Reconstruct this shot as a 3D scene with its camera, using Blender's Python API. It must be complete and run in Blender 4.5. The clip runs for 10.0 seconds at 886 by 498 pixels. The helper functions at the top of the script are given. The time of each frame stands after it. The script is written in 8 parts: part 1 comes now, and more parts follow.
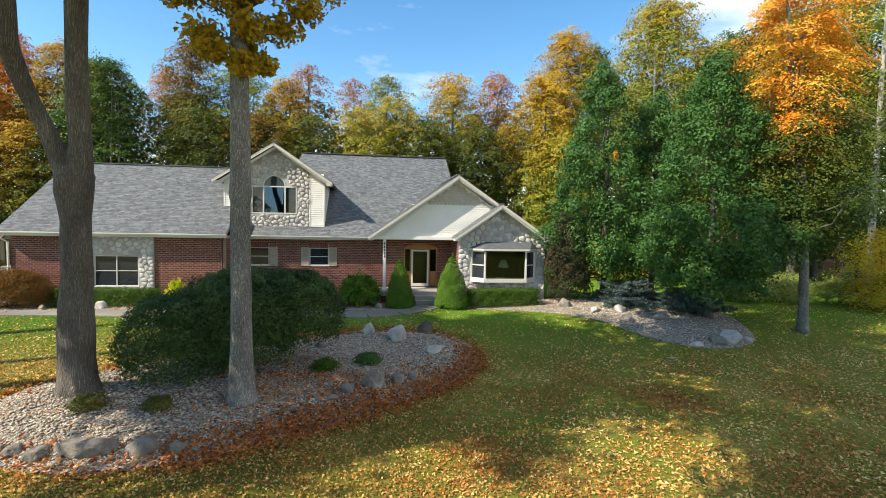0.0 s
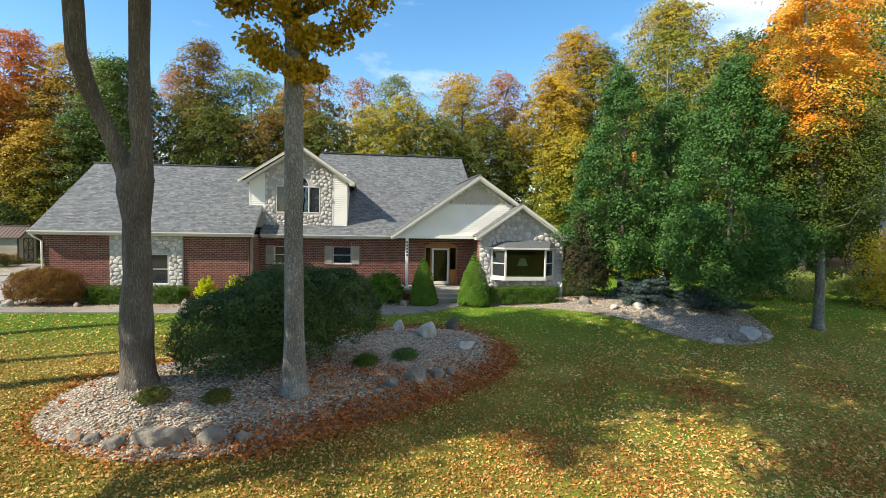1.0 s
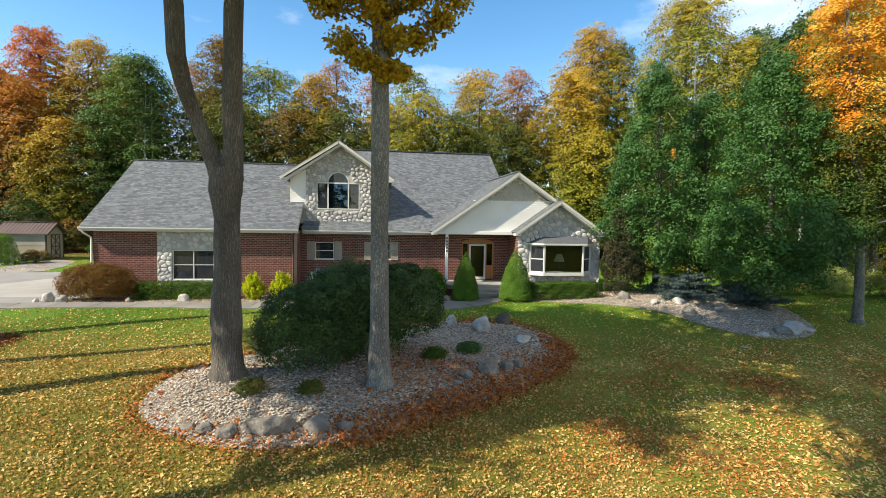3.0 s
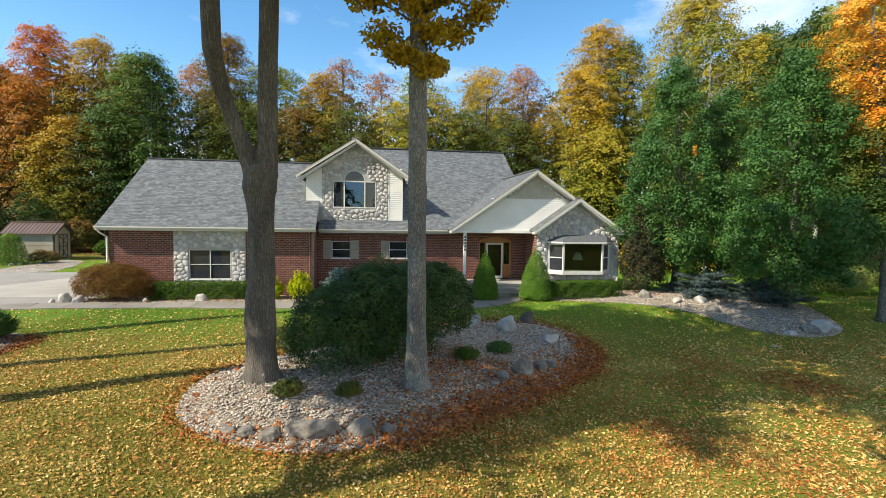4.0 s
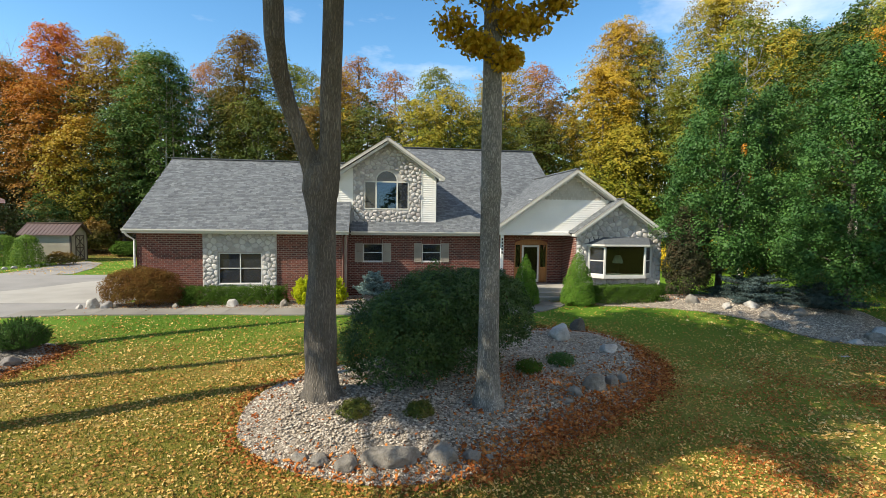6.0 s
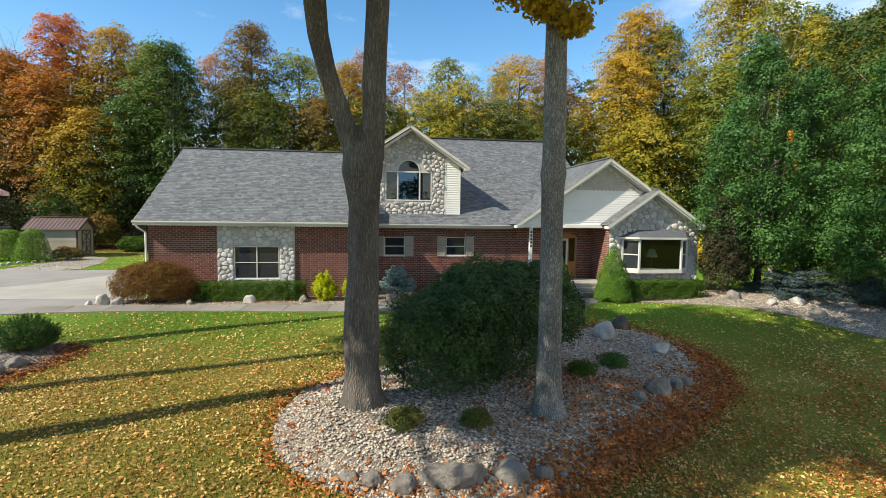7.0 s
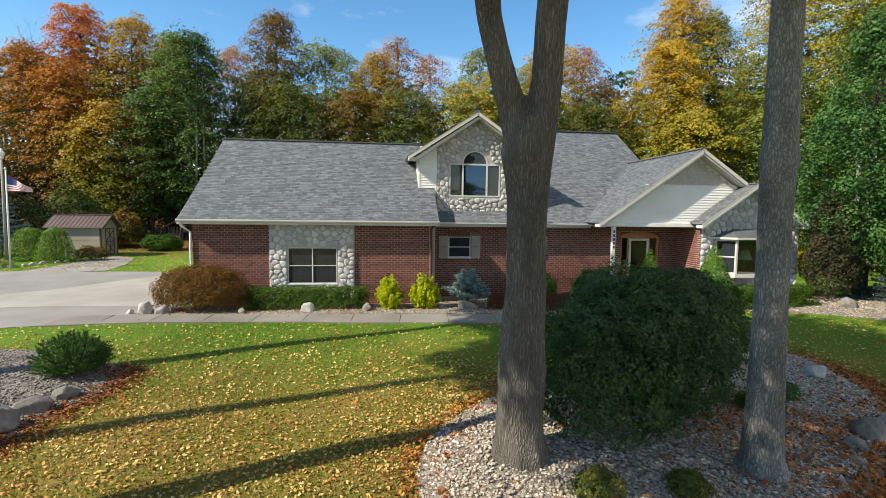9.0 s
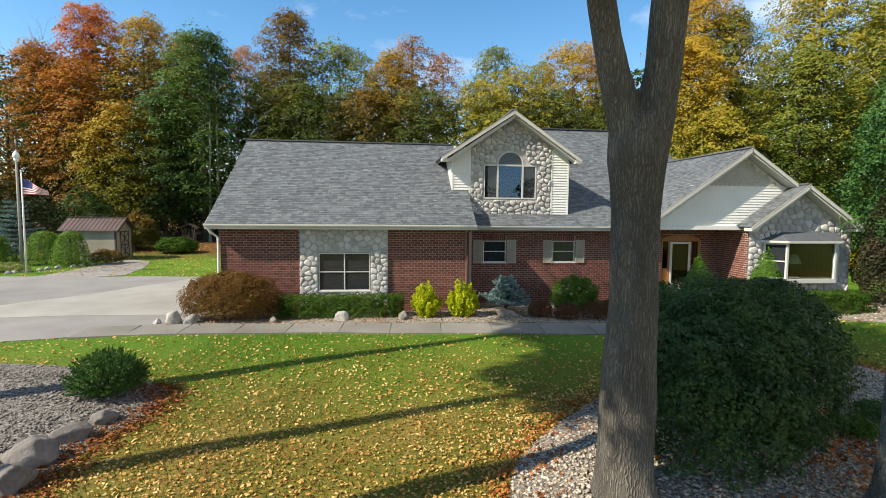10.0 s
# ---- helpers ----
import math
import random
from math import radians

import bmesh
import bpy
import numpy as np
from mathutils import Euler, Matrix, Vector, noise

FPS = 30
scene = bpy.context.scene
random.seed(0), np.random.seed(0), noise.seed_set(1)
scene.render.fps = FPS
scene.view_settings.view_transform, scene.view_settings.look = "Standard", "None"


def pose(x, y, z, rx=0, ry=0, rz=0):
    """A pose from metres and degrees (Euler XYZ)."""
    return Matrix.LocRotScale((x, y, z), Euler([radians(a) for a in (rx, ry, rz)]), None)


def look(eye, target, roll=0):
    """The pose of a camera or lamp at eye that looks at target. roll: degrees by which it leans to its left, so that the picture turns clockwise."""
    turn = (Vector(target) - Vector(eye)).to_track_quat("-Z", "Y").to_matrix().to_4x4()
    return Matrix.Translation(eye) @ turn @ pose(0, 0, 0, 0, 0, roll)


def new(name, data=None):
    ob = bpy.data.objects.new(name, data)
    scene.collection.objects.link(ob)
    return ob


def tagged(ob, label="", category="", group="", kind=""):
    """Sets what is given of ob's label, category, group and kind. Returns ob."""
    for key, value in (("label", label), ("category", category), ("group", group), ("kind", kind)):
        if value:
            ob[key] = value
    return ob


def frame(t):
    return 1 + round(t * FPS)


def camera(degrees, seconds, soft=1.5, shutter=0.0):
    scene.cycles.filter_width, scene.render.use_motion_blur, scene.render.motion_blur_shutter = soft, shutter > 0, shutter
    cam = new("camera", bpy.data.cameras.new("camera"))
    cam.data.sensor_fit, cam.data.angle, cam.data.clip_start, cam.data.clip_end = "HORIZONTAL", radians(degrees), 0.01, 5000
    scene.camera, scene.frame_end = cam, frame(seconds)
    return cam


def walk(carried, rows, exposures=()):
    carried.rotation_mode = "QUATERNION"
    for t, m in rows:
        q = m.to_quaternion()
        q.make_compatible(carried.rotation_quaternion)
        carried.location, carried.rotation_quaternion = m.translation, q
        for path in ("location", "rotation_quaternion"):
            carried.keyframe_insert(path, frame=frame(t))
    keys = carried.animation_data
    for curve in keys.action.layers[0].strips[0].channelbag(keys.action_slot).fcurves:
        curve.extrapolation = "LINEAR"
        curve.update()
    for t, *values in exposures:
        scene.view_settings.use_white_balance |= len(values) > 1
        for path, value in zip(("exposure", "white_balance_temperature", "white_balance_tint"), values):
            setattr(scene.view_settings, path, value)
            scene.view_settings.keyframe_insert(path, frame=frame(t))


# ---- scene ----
cam = camera(84.0, 10.0, soft=0.4)
PATH = [
    (0, (1.948, -1.038, 4.247), (2.249, 0.937, 4.158), 1.0),
    (0.5, (1.328, -1.225, 4.198), (1.63, 0.75, 4.108), 1.0),
    (1, (0.759, -1.398, 4.299), (1.059, 0.577, 4.201), 1.0),
    (1.5, (0.19, -1.522, 4.273), (0.491, 0.453, 4.175), 1.0),
    (2, (-0.349, -1.584, 4.254), (-0.048, 0.391, 4.154), 1.0),
    (2.5, (-0.865, -1.54, 4.288), (-0.566, 0.435, 4.18), 1.0),
    (4, (-2.345, -1.003, 4.213), (-2.042, 0.971, 4.096), 0.8),
    (4.5, (-2.726, -0.754, 4.316), (-2.427, 1.22, 4.199), 0.8),
    (5, (-3.13, -0.562, 4.447), (-2.835, 1.413, 4.328), 0.9),
    (5.5, (-3.481, -0.26, 4.45), (-3.191, 1.715, 4.329), 0.8),
    (6.8, (-4.579, 1.277, 4.1), (-4.296, 3.252, 3.97), 0.75),
    (7, (-4.786, 1.597, 4.094), (-4.509, 3.573, 3.958), 0.7),
    (7.5, (-5.42, 2.309, 4.058), (-5.151, 4.286, 3.92), 0.7),
    (8, (-6.054, 3.022, 4.066), (-5.788, 4.999, 3.923), 0.7),
    (8.5, (-6.69, 3.759, 4.034), (-6.43, 5.737, 3.892), 0.7),
    (9, (-7.307, 4.391, 4.068), (-7.056, 6.37, 3.921), 0.7),
    (9.5, (-7.928, 4.925, 4.125), (-7.684, 6.905, 3.979), 0.6),
    (10, (-8.49, 5.459, 4.206), (-8.256, 7.44, 4.057), 0.5),
]
walk(cam, [(t, look(eye, target, roll)) for t, eye, target, roll in PATH], [(0.0, 0.86, 7450, 8), (10.0, 0.60, 7250, 8)])

# ---- world and sun ----
SUN_EL, SUN_HEAD = radians(40), Vector((0.946, 0.325, 0))   # the way that sunlight travels over the ground
world = bpy.data.worlds.new("sky")
scene.world = world
world.use_nodes = True
wn, wl = world.node_tree.nodes, world.node_tree.links
wn.clear()
sky = wn.new("ShaderNodeTexSky")
sky.sky_type, sky.sun_disc = "NISHITA", False
sky.sun_elevation, sky.sun_rotation = SUN_EL, math.atan2(-SUN_HEAD.x, -SUN_HEAD.y)
sky.air_density, sky.dust_density, sky.ozone_density = 1.0, 0.1, 1.6
coord = wn.new("ShaderNodeTexCoord")
mapping = wn.new("ShaderNodeMapping")
mapping.inputs["Scale"].default_value, mapping.inputs["Location"].default_value = (1.0, 1.0, 2.6), (0.35, -0.2, 0.1)
cloud = wn.new("ShaderNodeTexNoise")
cloud.inputs["Scale"].default_value, cloud.inputs["Detail"].default_value, cloud.inputs["Roughness"].default_value = 2.1, 7, 0.55
cloud_ramp = wn.new("ShaderNodeValToRGB")
cloud_ramp.color_ramp.elements[0].position, cloud_ramp.color_ramp.elements[1].position = 0.50, 0.76
cloud_sep = wn.new("ShaderNodeSeparateXYZ")
cloud_more = wn.new("ShaderNodeMath")       # more cloud towards the east
cloud_more.operation = "MULTIPLY_ADD"
cloud_more.inputs[1].default_value = 0.2
deep = wn.new("ShaderNodeHueSaturation")
deep.inputs["Saturation"].default_value, deep.inputs["Value"].default_value = 1.32, 1.36
cloud_mix = wn.new("ShaderNodeMixRGB")
cloud_mix.inputs[2].default_value = (8.6, 8.8, 9.4, 1)
back = wn.new("ShaderNodeBackground")
back.inputs["Strength"].default_value = 0.112
out = wn.new("ShaderNodeOutputWorld")
wl.new(coord.outputs["Generated"], mapping.inputs["Vector"])
wl.new(mapping.outputs["Vector"], cloud.inputs["Vector"])
wl.new(coord.outputs["Generated"], cloud_sep.inputs["Vector"])
wl.new(cloud_sep.outputs["X"], cloud_more.inputs[0])
wl.new(cloud.outputs["Fac"], cloud_more.inputs[2])
wl.new(cloud_more.outputs[0], cloud_ramp.inputs["Fac"])
wl.new(sky.outputs["Color"], deep.inputs["Color"])
wl.new(cloud_ramp.outputs["Color"], cloud_mix.inputs[0])
wl.new(deep.outputs["Color"], cloud_mix.inputs[1])
wl.new(cloud_mix.outputs["Color"], back.inputs["Color"])
wl.new(back.outputs["Background"], out.inputs["Surface"])

sun = new("sun", bpy.data.lights.new("sun", "SUN"))
sun.data.energy, sun.data.angle, sun.data.color = 5.0, radians(0.53), (1.0, 0.94, 0.84)
ray = Vector((SUN_HEAD.x, SUN_HEAD.y, -math.tan(SUN_EL) * SUN_HEAD.length))
sun.matrix_world = look((-40, -20, 50), Vector((-40, -20, 50)) + ray)

# ---- materials ----
def ramp_node(nt, cols):
    r = nt.nodes.new("ShaderNodeValToRGB")
    while len(r.color_ramp.elements) < len(cols):
        r.color_ramp.elements.new(0.5)
    for i, c in enumerate(cols):
        r.color_ramp.elements[i].position = i / max(1, len(cols) - 1)
        r.color_ramp.elements[i].color = (*c, 1)
    return r


def surface(name, cols, scale=4.0, rough=0.8, bump=0.3, fine=40.0, vary=0.0, metal=0.0, stretch=(1, 1, 1), stain=0.25, dist=0.02, spec=0.5):
    """A grained surface: colours spread by noise at two scales, a share of the spread drawn piece by piece."""
    m = bpy.data.materials.new(name)
    m.use_nodes = True
    nt = m.node_tree
    bsdf = nt.nodes["Principled BSDF"]
    bsdf.inputs["Roughness"].default_value, bsdf.inputs["Metallic"].default_value = rough, metal
    bsdf.inputs["Specular IOR Level"].default_value = spec
    tc, mp = nt.nodes.new("ShaderNodeTexCoord"), nt.nodes.new("ShaderNodeMapping")
    mp.inputs["Scale"].default_value = stretch
    nt.links.new(tc.outputs["Object"], mp.inputs["Vector"])
    big, small = nt.nodes.new("ShaderNodeTexNoise"), nt.nodes.new("ShaderNodeTexNoise")
    big.inputs["Scale"].default_value, big.inputs["Detail"].default_value = scale, 5
    small.inputs["Scale"].default_value, small.inputs["Detail"].default_value, small.inputs["Roughness"].default_value = fine, 6, 0.7
    for n in (big, small):
        nt.links.new(mp.outputs["Vector"], n.inputs["Vector"])
    mix = nt.nodes.new("ShaderNodeMath")
    mix.operation = "MULTIPLY_ADD"
    nt.links.new(small.outputs["Fac"], mix.inputs[0])
    mix.inputs[1].default_value = 0.9
    nt.links.new(big.outputs["Fac"], mix.inputs[2])
    off = nt.nodes.new("ShaderNodeMath")
    off.operation = "ADD"
    nt.links.new(mix.outputs[0], off.inputs[0])
    off.inputs[1].default_value = -0.45
    fac = off
    if vary:
        geo, info = nt.nodes.new("ShaderNodeNewGeometry"), nt.nodes.new("ShaderNodeObjectInfo")
        both, whole = nt.nodes.new("ShaderNodeMath"), nt.nodes.new("ShaderNodeMath")
        both.operation, whole.operation = "ADD", "FRACT"
        nt.links.new(geo.outputs["Random Per Island"], both.inputs[0])
        nt.links.new(info.outputs["Random"], both.inputs[1])
        nt.links.new(both.outputs[0], whole.inputs[0])
        blend = nt.nodes.new("ShaderNodeMix")
        blend.inputs["Factor"].default_value = vary
        nt.links.new(off.outputs[0], blend.inputs["A"])
        nt.links.new(whole.outputs[0], blend.inputs["B"])
        fac = blend
    r = ramp_node(nt, cols)
    nt.links.new(fac.outputs[0], r.inputs["Fac"])
    shade = nt.nodes.new("ShaderNodeMixRGB")
    shade.blend_type = "MULTIPLY"
    shade.inputs[0].default_value = stain
    wide = nt.nodes.new("ShaderNodeTexNoise")
    wide.inputs["Scale"].default_value, wide.inputs["Detail"].default_value = scale * 0.23, 3
    nt.links.new(mp.outputs["Vector"], wide.inputs["Vector"])
    wr = ramp_node(nt, [(0.35, 0.35, 0.35), (1, 1, 1)])
    wr.color_ramp.elements[0].position, wr.color_ramp.elements[1].position = 0.35, 0.62
    nt.links.new(wide.outputs["Fac"], wr.inputs["Fac"])
    nt.links.new(r.outputs["Color"], shade.inputs[1])
    nt.links.new(wr.outputs["Color"], shade.inputs[2])
    nt.links.new(shade.outputs["Color"], bsdf.inputs["Base Color"])
    if bump:
        b = nt.nodes.new("ShaderNodeBump")
        b.inputs["Strength"].default_value, b.inputs["Distance"].default_value = bump, dist
        nt.links.new(mix.outputs[0], b.inputs["Height"])
        nt.links.new(b.outputs["Normal"], bsdf.inputs["Normal"])
    return m


def leafy(name, cols, through_light=0.35, patch=0.35, rough=0.55, low=None, tint=0.5, gloss=0.18):
    """Leaves: a colour for each leaf, patches of colour over the crown, light that passes through the blade.
    low: the colours of the lower and inner boughs, where the leaves turn later."""
    m = bpy.data.materials.new(name)
    m.use_nodes = True
    nt = m.node_tree
    bsdf, outp = nt.nodes["Principled BSDF"], nt.nodes["Material Output"]
    bsdf.inputs["Roughness"].default_value, bsdf.inputs["Specular IOR Level"].default_value = rough, gloss
    geo, tc = nt.nodes.new("ShaderNodeNewGeometry"), nt.nodes.new("ShaderNodeTexCoord")
    n = nt.nodes.new("ShaderNodeTexNoise")
    n.inputs["Scale"].default_value, n.inputs["Detail"].default_value = patch, 2
    nt.links.new(tc.outputs["Object"], n.inputs["Vector"])
    spread_out = nt.nodes.new("ShaderNodeMapRange")
    spread_out.inputs["From Min"].default_value, spread_out.inputs["From Max"].default_value = 0.34, 0.66
    nt.links.new(n.outputs["Fac"], spread_out.inputs["Value"])
    add = nt.nodes.new("ShaderNodeMix")
    add.inputs["Factor"].default_value = tint
    nt.links.new(spread_out.outputs["Result"], add.inputs["A"])
    nt.links.new(geo.outputs["Random Per Island"], add.inputs["B"])
    r = ramp_node(nt, cols)
    nt.links.new(add.outputs[0], r.inputs["Fac"])
    col = r
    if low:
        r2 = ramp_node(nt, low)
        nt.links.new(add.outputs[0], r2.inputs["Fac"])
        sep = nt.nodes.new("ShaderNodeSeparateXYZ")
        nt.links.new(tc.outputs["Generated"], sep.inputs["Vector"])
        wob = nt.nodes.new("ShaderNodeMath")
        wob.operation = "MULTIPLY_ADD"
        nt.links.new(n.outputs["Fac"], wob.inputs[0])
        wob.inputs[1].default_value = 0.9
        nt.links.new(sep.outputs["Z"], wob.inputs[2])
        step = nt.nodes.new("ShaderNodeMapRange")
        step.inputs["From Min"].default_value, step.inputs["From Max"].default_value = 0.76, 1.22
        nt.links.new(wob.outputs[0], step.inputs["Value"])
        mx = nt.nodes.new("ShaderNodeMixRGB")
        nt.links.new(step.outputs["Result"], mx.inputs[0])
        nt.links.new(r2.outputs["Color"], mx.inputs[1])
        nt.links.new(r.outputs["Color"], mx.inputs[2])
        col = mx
    nt.links.new(col.outputs["Color"], bsdf.inputs["Base Color"])
    tr = nt.nodes.new("ShaderNodeBsdfTranslucent")
    nt.links.new(col.outputs["Color"], tr.inputs["Color"])
    ms = nt.nodes.new("ShaderNodeMixShader")
    ms.inputs[0].default_value = through_light
    nt.links.new(bsdf.outputs["BSDF"], ms.inputs[1])
    nt.links.new(tr.outputs["BSDF"], ms.inputs[2])
    nt.links.new(ms.outputs["Shader"], outp.inputs["Surface"])
    return m


def pane_glass(name, tint=(0.75, 0.8, 0.8), ior=1.8, sheen=(1, 1, 1), screen=0.0):
    m = bpy.data.materials.new(name)
    m.use_nodes = True
    nt = m.node_tree
    nt.nodes.remove(nt.nodes["Principled BSDF"])
    tr, gl, fr, ms = (nt.nodes.new("ShaderNodeBsdfTransparent"), nt.nodes.new("ShaderNodeBsdfGlossy"), nt.nodes.new("ShaderNodeFresnel"), nt.nodes.new("ShaderNodeMixShader"))
    tr.inputs["Color"].default_value = (*tint, 1)
    gl.inputs["Roughness"].default_value = 0.02
    fr.inputs["IOR"].default_value = ior
    nt.links.new(fr.outputs["Fac"], ms.inputs[0])
    gl.inputs["Color"].default_value = (*sheen, 1)
    under = tr
    if screen:
        under, mesh_grey = nt.nodes.new("ShaderNodeMixShader"), nt.nodes.new("ShaderNodeBsdfDiffuse")
        mesh_grey.inputs["Color"].default_value = (0.05, 0.058, 0.07, 1)
        under.inputs[0].default_value = screen
        nt.links.new(tr.outputs["BSDF"], under.inputs[1])
        nt.links.new(mesh_grey.outputs["BSDF"], under.inputs[2])
    nt.links.new(under.outputs[0], ms.inputs[1])
    nt.links.new(gl.outputs["BSDF"], ms.inputs[2])
    nt.links.new(ms.outputs["Shader"], nt.nodes["Material Output"].inputs["Surface"])
    return m


def ground_material():
    """Mown grass with dry and lush patches; brown leaf litter under the woods."""
    m = surface("lawn", [(0.085, 0.082, 0.015), (0.15, 0.142, 0.022), (0.215, 0.188, 0.034), (0.31, 0.25, 0.065)], scale=0.35, rough=0.9, bump=1.0, fine=17, stain=0.3, dist=0.06, spec=0.15)
    nt = m.node_tree
    bsdf = nt.nodes["Principled BSDF"]
    old = bsdf.inputs["Base Color"].links[0].from_socket
    tc, n = nt.nodes.new("ShaderNodeTexCoord"), nt.nodes.new("ShaderNodeTexNoise")
    n.inputs["Scale"].default_value, n.inputs["Detail"].default_value = 0.5, 6
    nt.links.new(tc.outputs["Object"], n.inputs["Vector"])
    sep = nt.nodes.new("ShaderNodeSeparateXYZ")
    nt.links.new(tc.outputs["Object"], sep.inputs["Vector"])
    far = nt.nodes.new("ShaderNodeMapRange")
    far.inputs["From Min"].default_value, far.inputs["From Max"].default_value = 49, 55
    wob = nt.nodes.new("ShaderNodeMath")
    wob.operation = "MULTIPLY_ADD"
    nt.links.new(n.outputs["Fac"], wob.inputs[0])
    wob.inputs[1].default_value = 6.0
    nt.links.new(sep.outputs["Y"], wob.inputs[2])
    nt.links.new(wob.outputs[0], far.inputs["Value"])
    litter = ramp_node(nt, [(0.03, 0.018, 0.008), (0.12, 0.06, 0.02), (0.22, 0.11, 0.03)])
    nt.links.new(n.outputs["Fac"], litter.inputs["Fac"])
    mx = nt.nodes.new("ShaderNodeMixRGB")
    nt.links.new(far.outputs["Result"], mx.inputs[0])
    nt.links.new(old, mx.inputs[1])
    nt.links.new(litter.outputs["Color"], mx.inputs[2])
    lush = nt.nodes.new("ShaderNodeMapRange")
    lush.inputs["From Min"].default_value, lush.inputs["From Max"].default_value = 18, 24
    nt.links.new(wob.outputs[0], lush.inputs["Value"])
    rich = nt.nodes.new("ShaderNodeMixRGB")
    rich.blend_type = "MULTIPLY"
    rich.inputs[2].default_value = (0.54, 1.2, 0.6, 1)
    side = nt.nodes.new("ShaderNodeMapRange")       # the shaded east end of the lawn stays green
    side.inputs["From Min"].default_value, side.inputs["From Max"].default_value, side.inputs["To Max"].default_value = 0.5, 6, 0.5
    thrive = nt.nodes.new("ShaderNodeMath")
    thrive.operation = "MAXIMUM"
    nt.links.new(sep.outputs["X"], side.inputs["Value"])
    nt.links.new(lush.outputs["Result"], thrive.inputs[0])
    nt.links.new(side.outputs["Result"], thrive.inputs[1])
    nt.links.new(thrive.outputs[0], rich.inputs[0])
    nt.links.new(old, rich.inputs[1])
    # crumbled dry leaves among the blades
    grain, zone, duff = nt.nodes.new("ShaderNodeTexNoise"), nt.nodes.new("ShaderNodeTexNoise"), nt.nodes.new("ShaderNodeMixRGB")
    grain.inputs["Scale"].default_value, grain.inputs["Detail"].default_value, grain.inputs["Roughness"].default_value = 16, 5, 0.75
    zone.inputs["Scale"].default_value, zone.inputs["Detail"].default_value = 0.55, 4
    share, cover = nt.nodes.new("ShaderNodeMath"), nt.nodes.new("ShaderNodeMapRange")
    share.operation = "MULTIPLY_ADD"
    share.inputs[1].default_value = 0.55
    cover.inputs["From Min"].default_value, cover.inputs["From Max"].default_value, cover.inputs["To Max"].default_value = 0.76, 0.96, 0.75
    back_yard = nt.nodes.new("ShaderNodeMapRange")
    back_yard.inputs["From Min"].default_value, back_yard.inputs["From Max"].default_value = 21, 17
    both = nt.nodes.new("ShaderNodeMath")
    both.operation = "MULTIPLY"
    for node in (grain, zone):
        nt.links.new(tc.outputs["Object"], node.inputs["Vector"])
    nt.links.new(zone.outputs["Fac"], share.inputs[0])
    nt.links.new(grain.outputs["Fac"], share.inputs[2])
    nt.links.new(share.outputs[0], cover.inputs["Value"])
    nt.links.new(wob.outputs[0], back_yard.inputs["Value"])
    nt.links.new(cover.outputs["Result"], both.inputs[0])
    nt.links.new(back_yard.outputs["Result"], both.inputs[1])
    nt.links.new(both.outputs[0], duff.inputs[0])
    nt.links.new(rich.outputs["Color"], duff.inputs[1])
    duff.inputs[2].default_value = (0.36, 0.23, 0.075, 1)
    nt.links.new(duff.outputs["Color"], mx.inputs[1])
    nt.links.new(mx.outputs["Color"], bsdf.inputs["Base Color"])
    return m


def bark(name, cols, plates=24.0, tall=0.10, depth=0.03):
    """Furrowed bark: upright plates parted by dark cracks."""
    m = surface(name, cols, scale=3.0, rough=0.95, bump=0, fine=26, stretch=(1, 1, 0.5), stain=0.55)
    nt = m.node_tree
    bsdf = nt.nodes["Principled BSDF"]
    old = bsdf.inputs["Base Color"].links[0].from_socket
    tc, mp, warp, vor = (nt.nodes.new("ShaderNodeTexCoord"), nt.nodes.new("ShaderNodeMapping"), nt.nodes.new("ShaderNodeTexNoise"), nt.nodes.new("ShaderNodeTexVoronoi"))
    mp.inputs["Scale"].default_value = (plates, plates, plates * tall)
    warp.inputs["Scale"].default_value, warp.inputs["Detail"].default_value = 5.0, 5
    mixv = nt.nodes.new("ShaderNodeVectorMath")
    mixv.operation = "MULTIPLY_ADD"
    mixv.inputs[1].default_value = (0.11, 0.11, 0.6)
    nt.links.new(tc.outputs["Object"], warp.inputs["Vector"])
    nt.links.new(warp.outputs["Color"], mixv.inputs[0])
    nt.links.new(tc.outputs["Object"], mixv.inputs[2])
    nt.links.new(mixv.outputs["Vector"], mp.inputs["Vector"])
    vor.feature = "DISTANCE_TO_EDGE"
    vor.inputs["Scale"].default_value = 1.0
    nt.links.new(mp.outputs["Vector"], vor.inputs["Vector"])
    # furrow shade put into the colour as well as the bump
    crack = nt.nodes.new("ShaderNodeMapRange")
    crack.inputs["From Min"].default_value, crack.inputs["From Max"].default_value = 0.0, 0.46
    crack.inputs["To Min"].default_value, crack.inputs["To Max"].default_value = 0.34, 1.0
    nt.links.new(vor.outputs["Distance"], crack.inputs["Value"])
    mul = nt.nodes.new("ShaderNodeMixRGB")
    mul.blend_type, mul.inputs[0].default_value = "MULTIPLY", 1.0
    nt.links.new(old, mul.inputs[1])
    nt.links.new(crack.outputs["Result"], mul.inputs[2])
    nt.links.new(mul.outputs["Color"], bsdf.inputs["Base Color"])
    b = nt.nodes.new("ShaderNodeBump")
    b.inputs["Strength"].default_value, b.inputs["Distance"].default_value = 1.0, depth
    nt.links.new(crack.outputs["Result"], b.inputs["Height"])
    nt.links.new(b.outputs["Normal"], bsdf.inputs["Normal"])
    return m


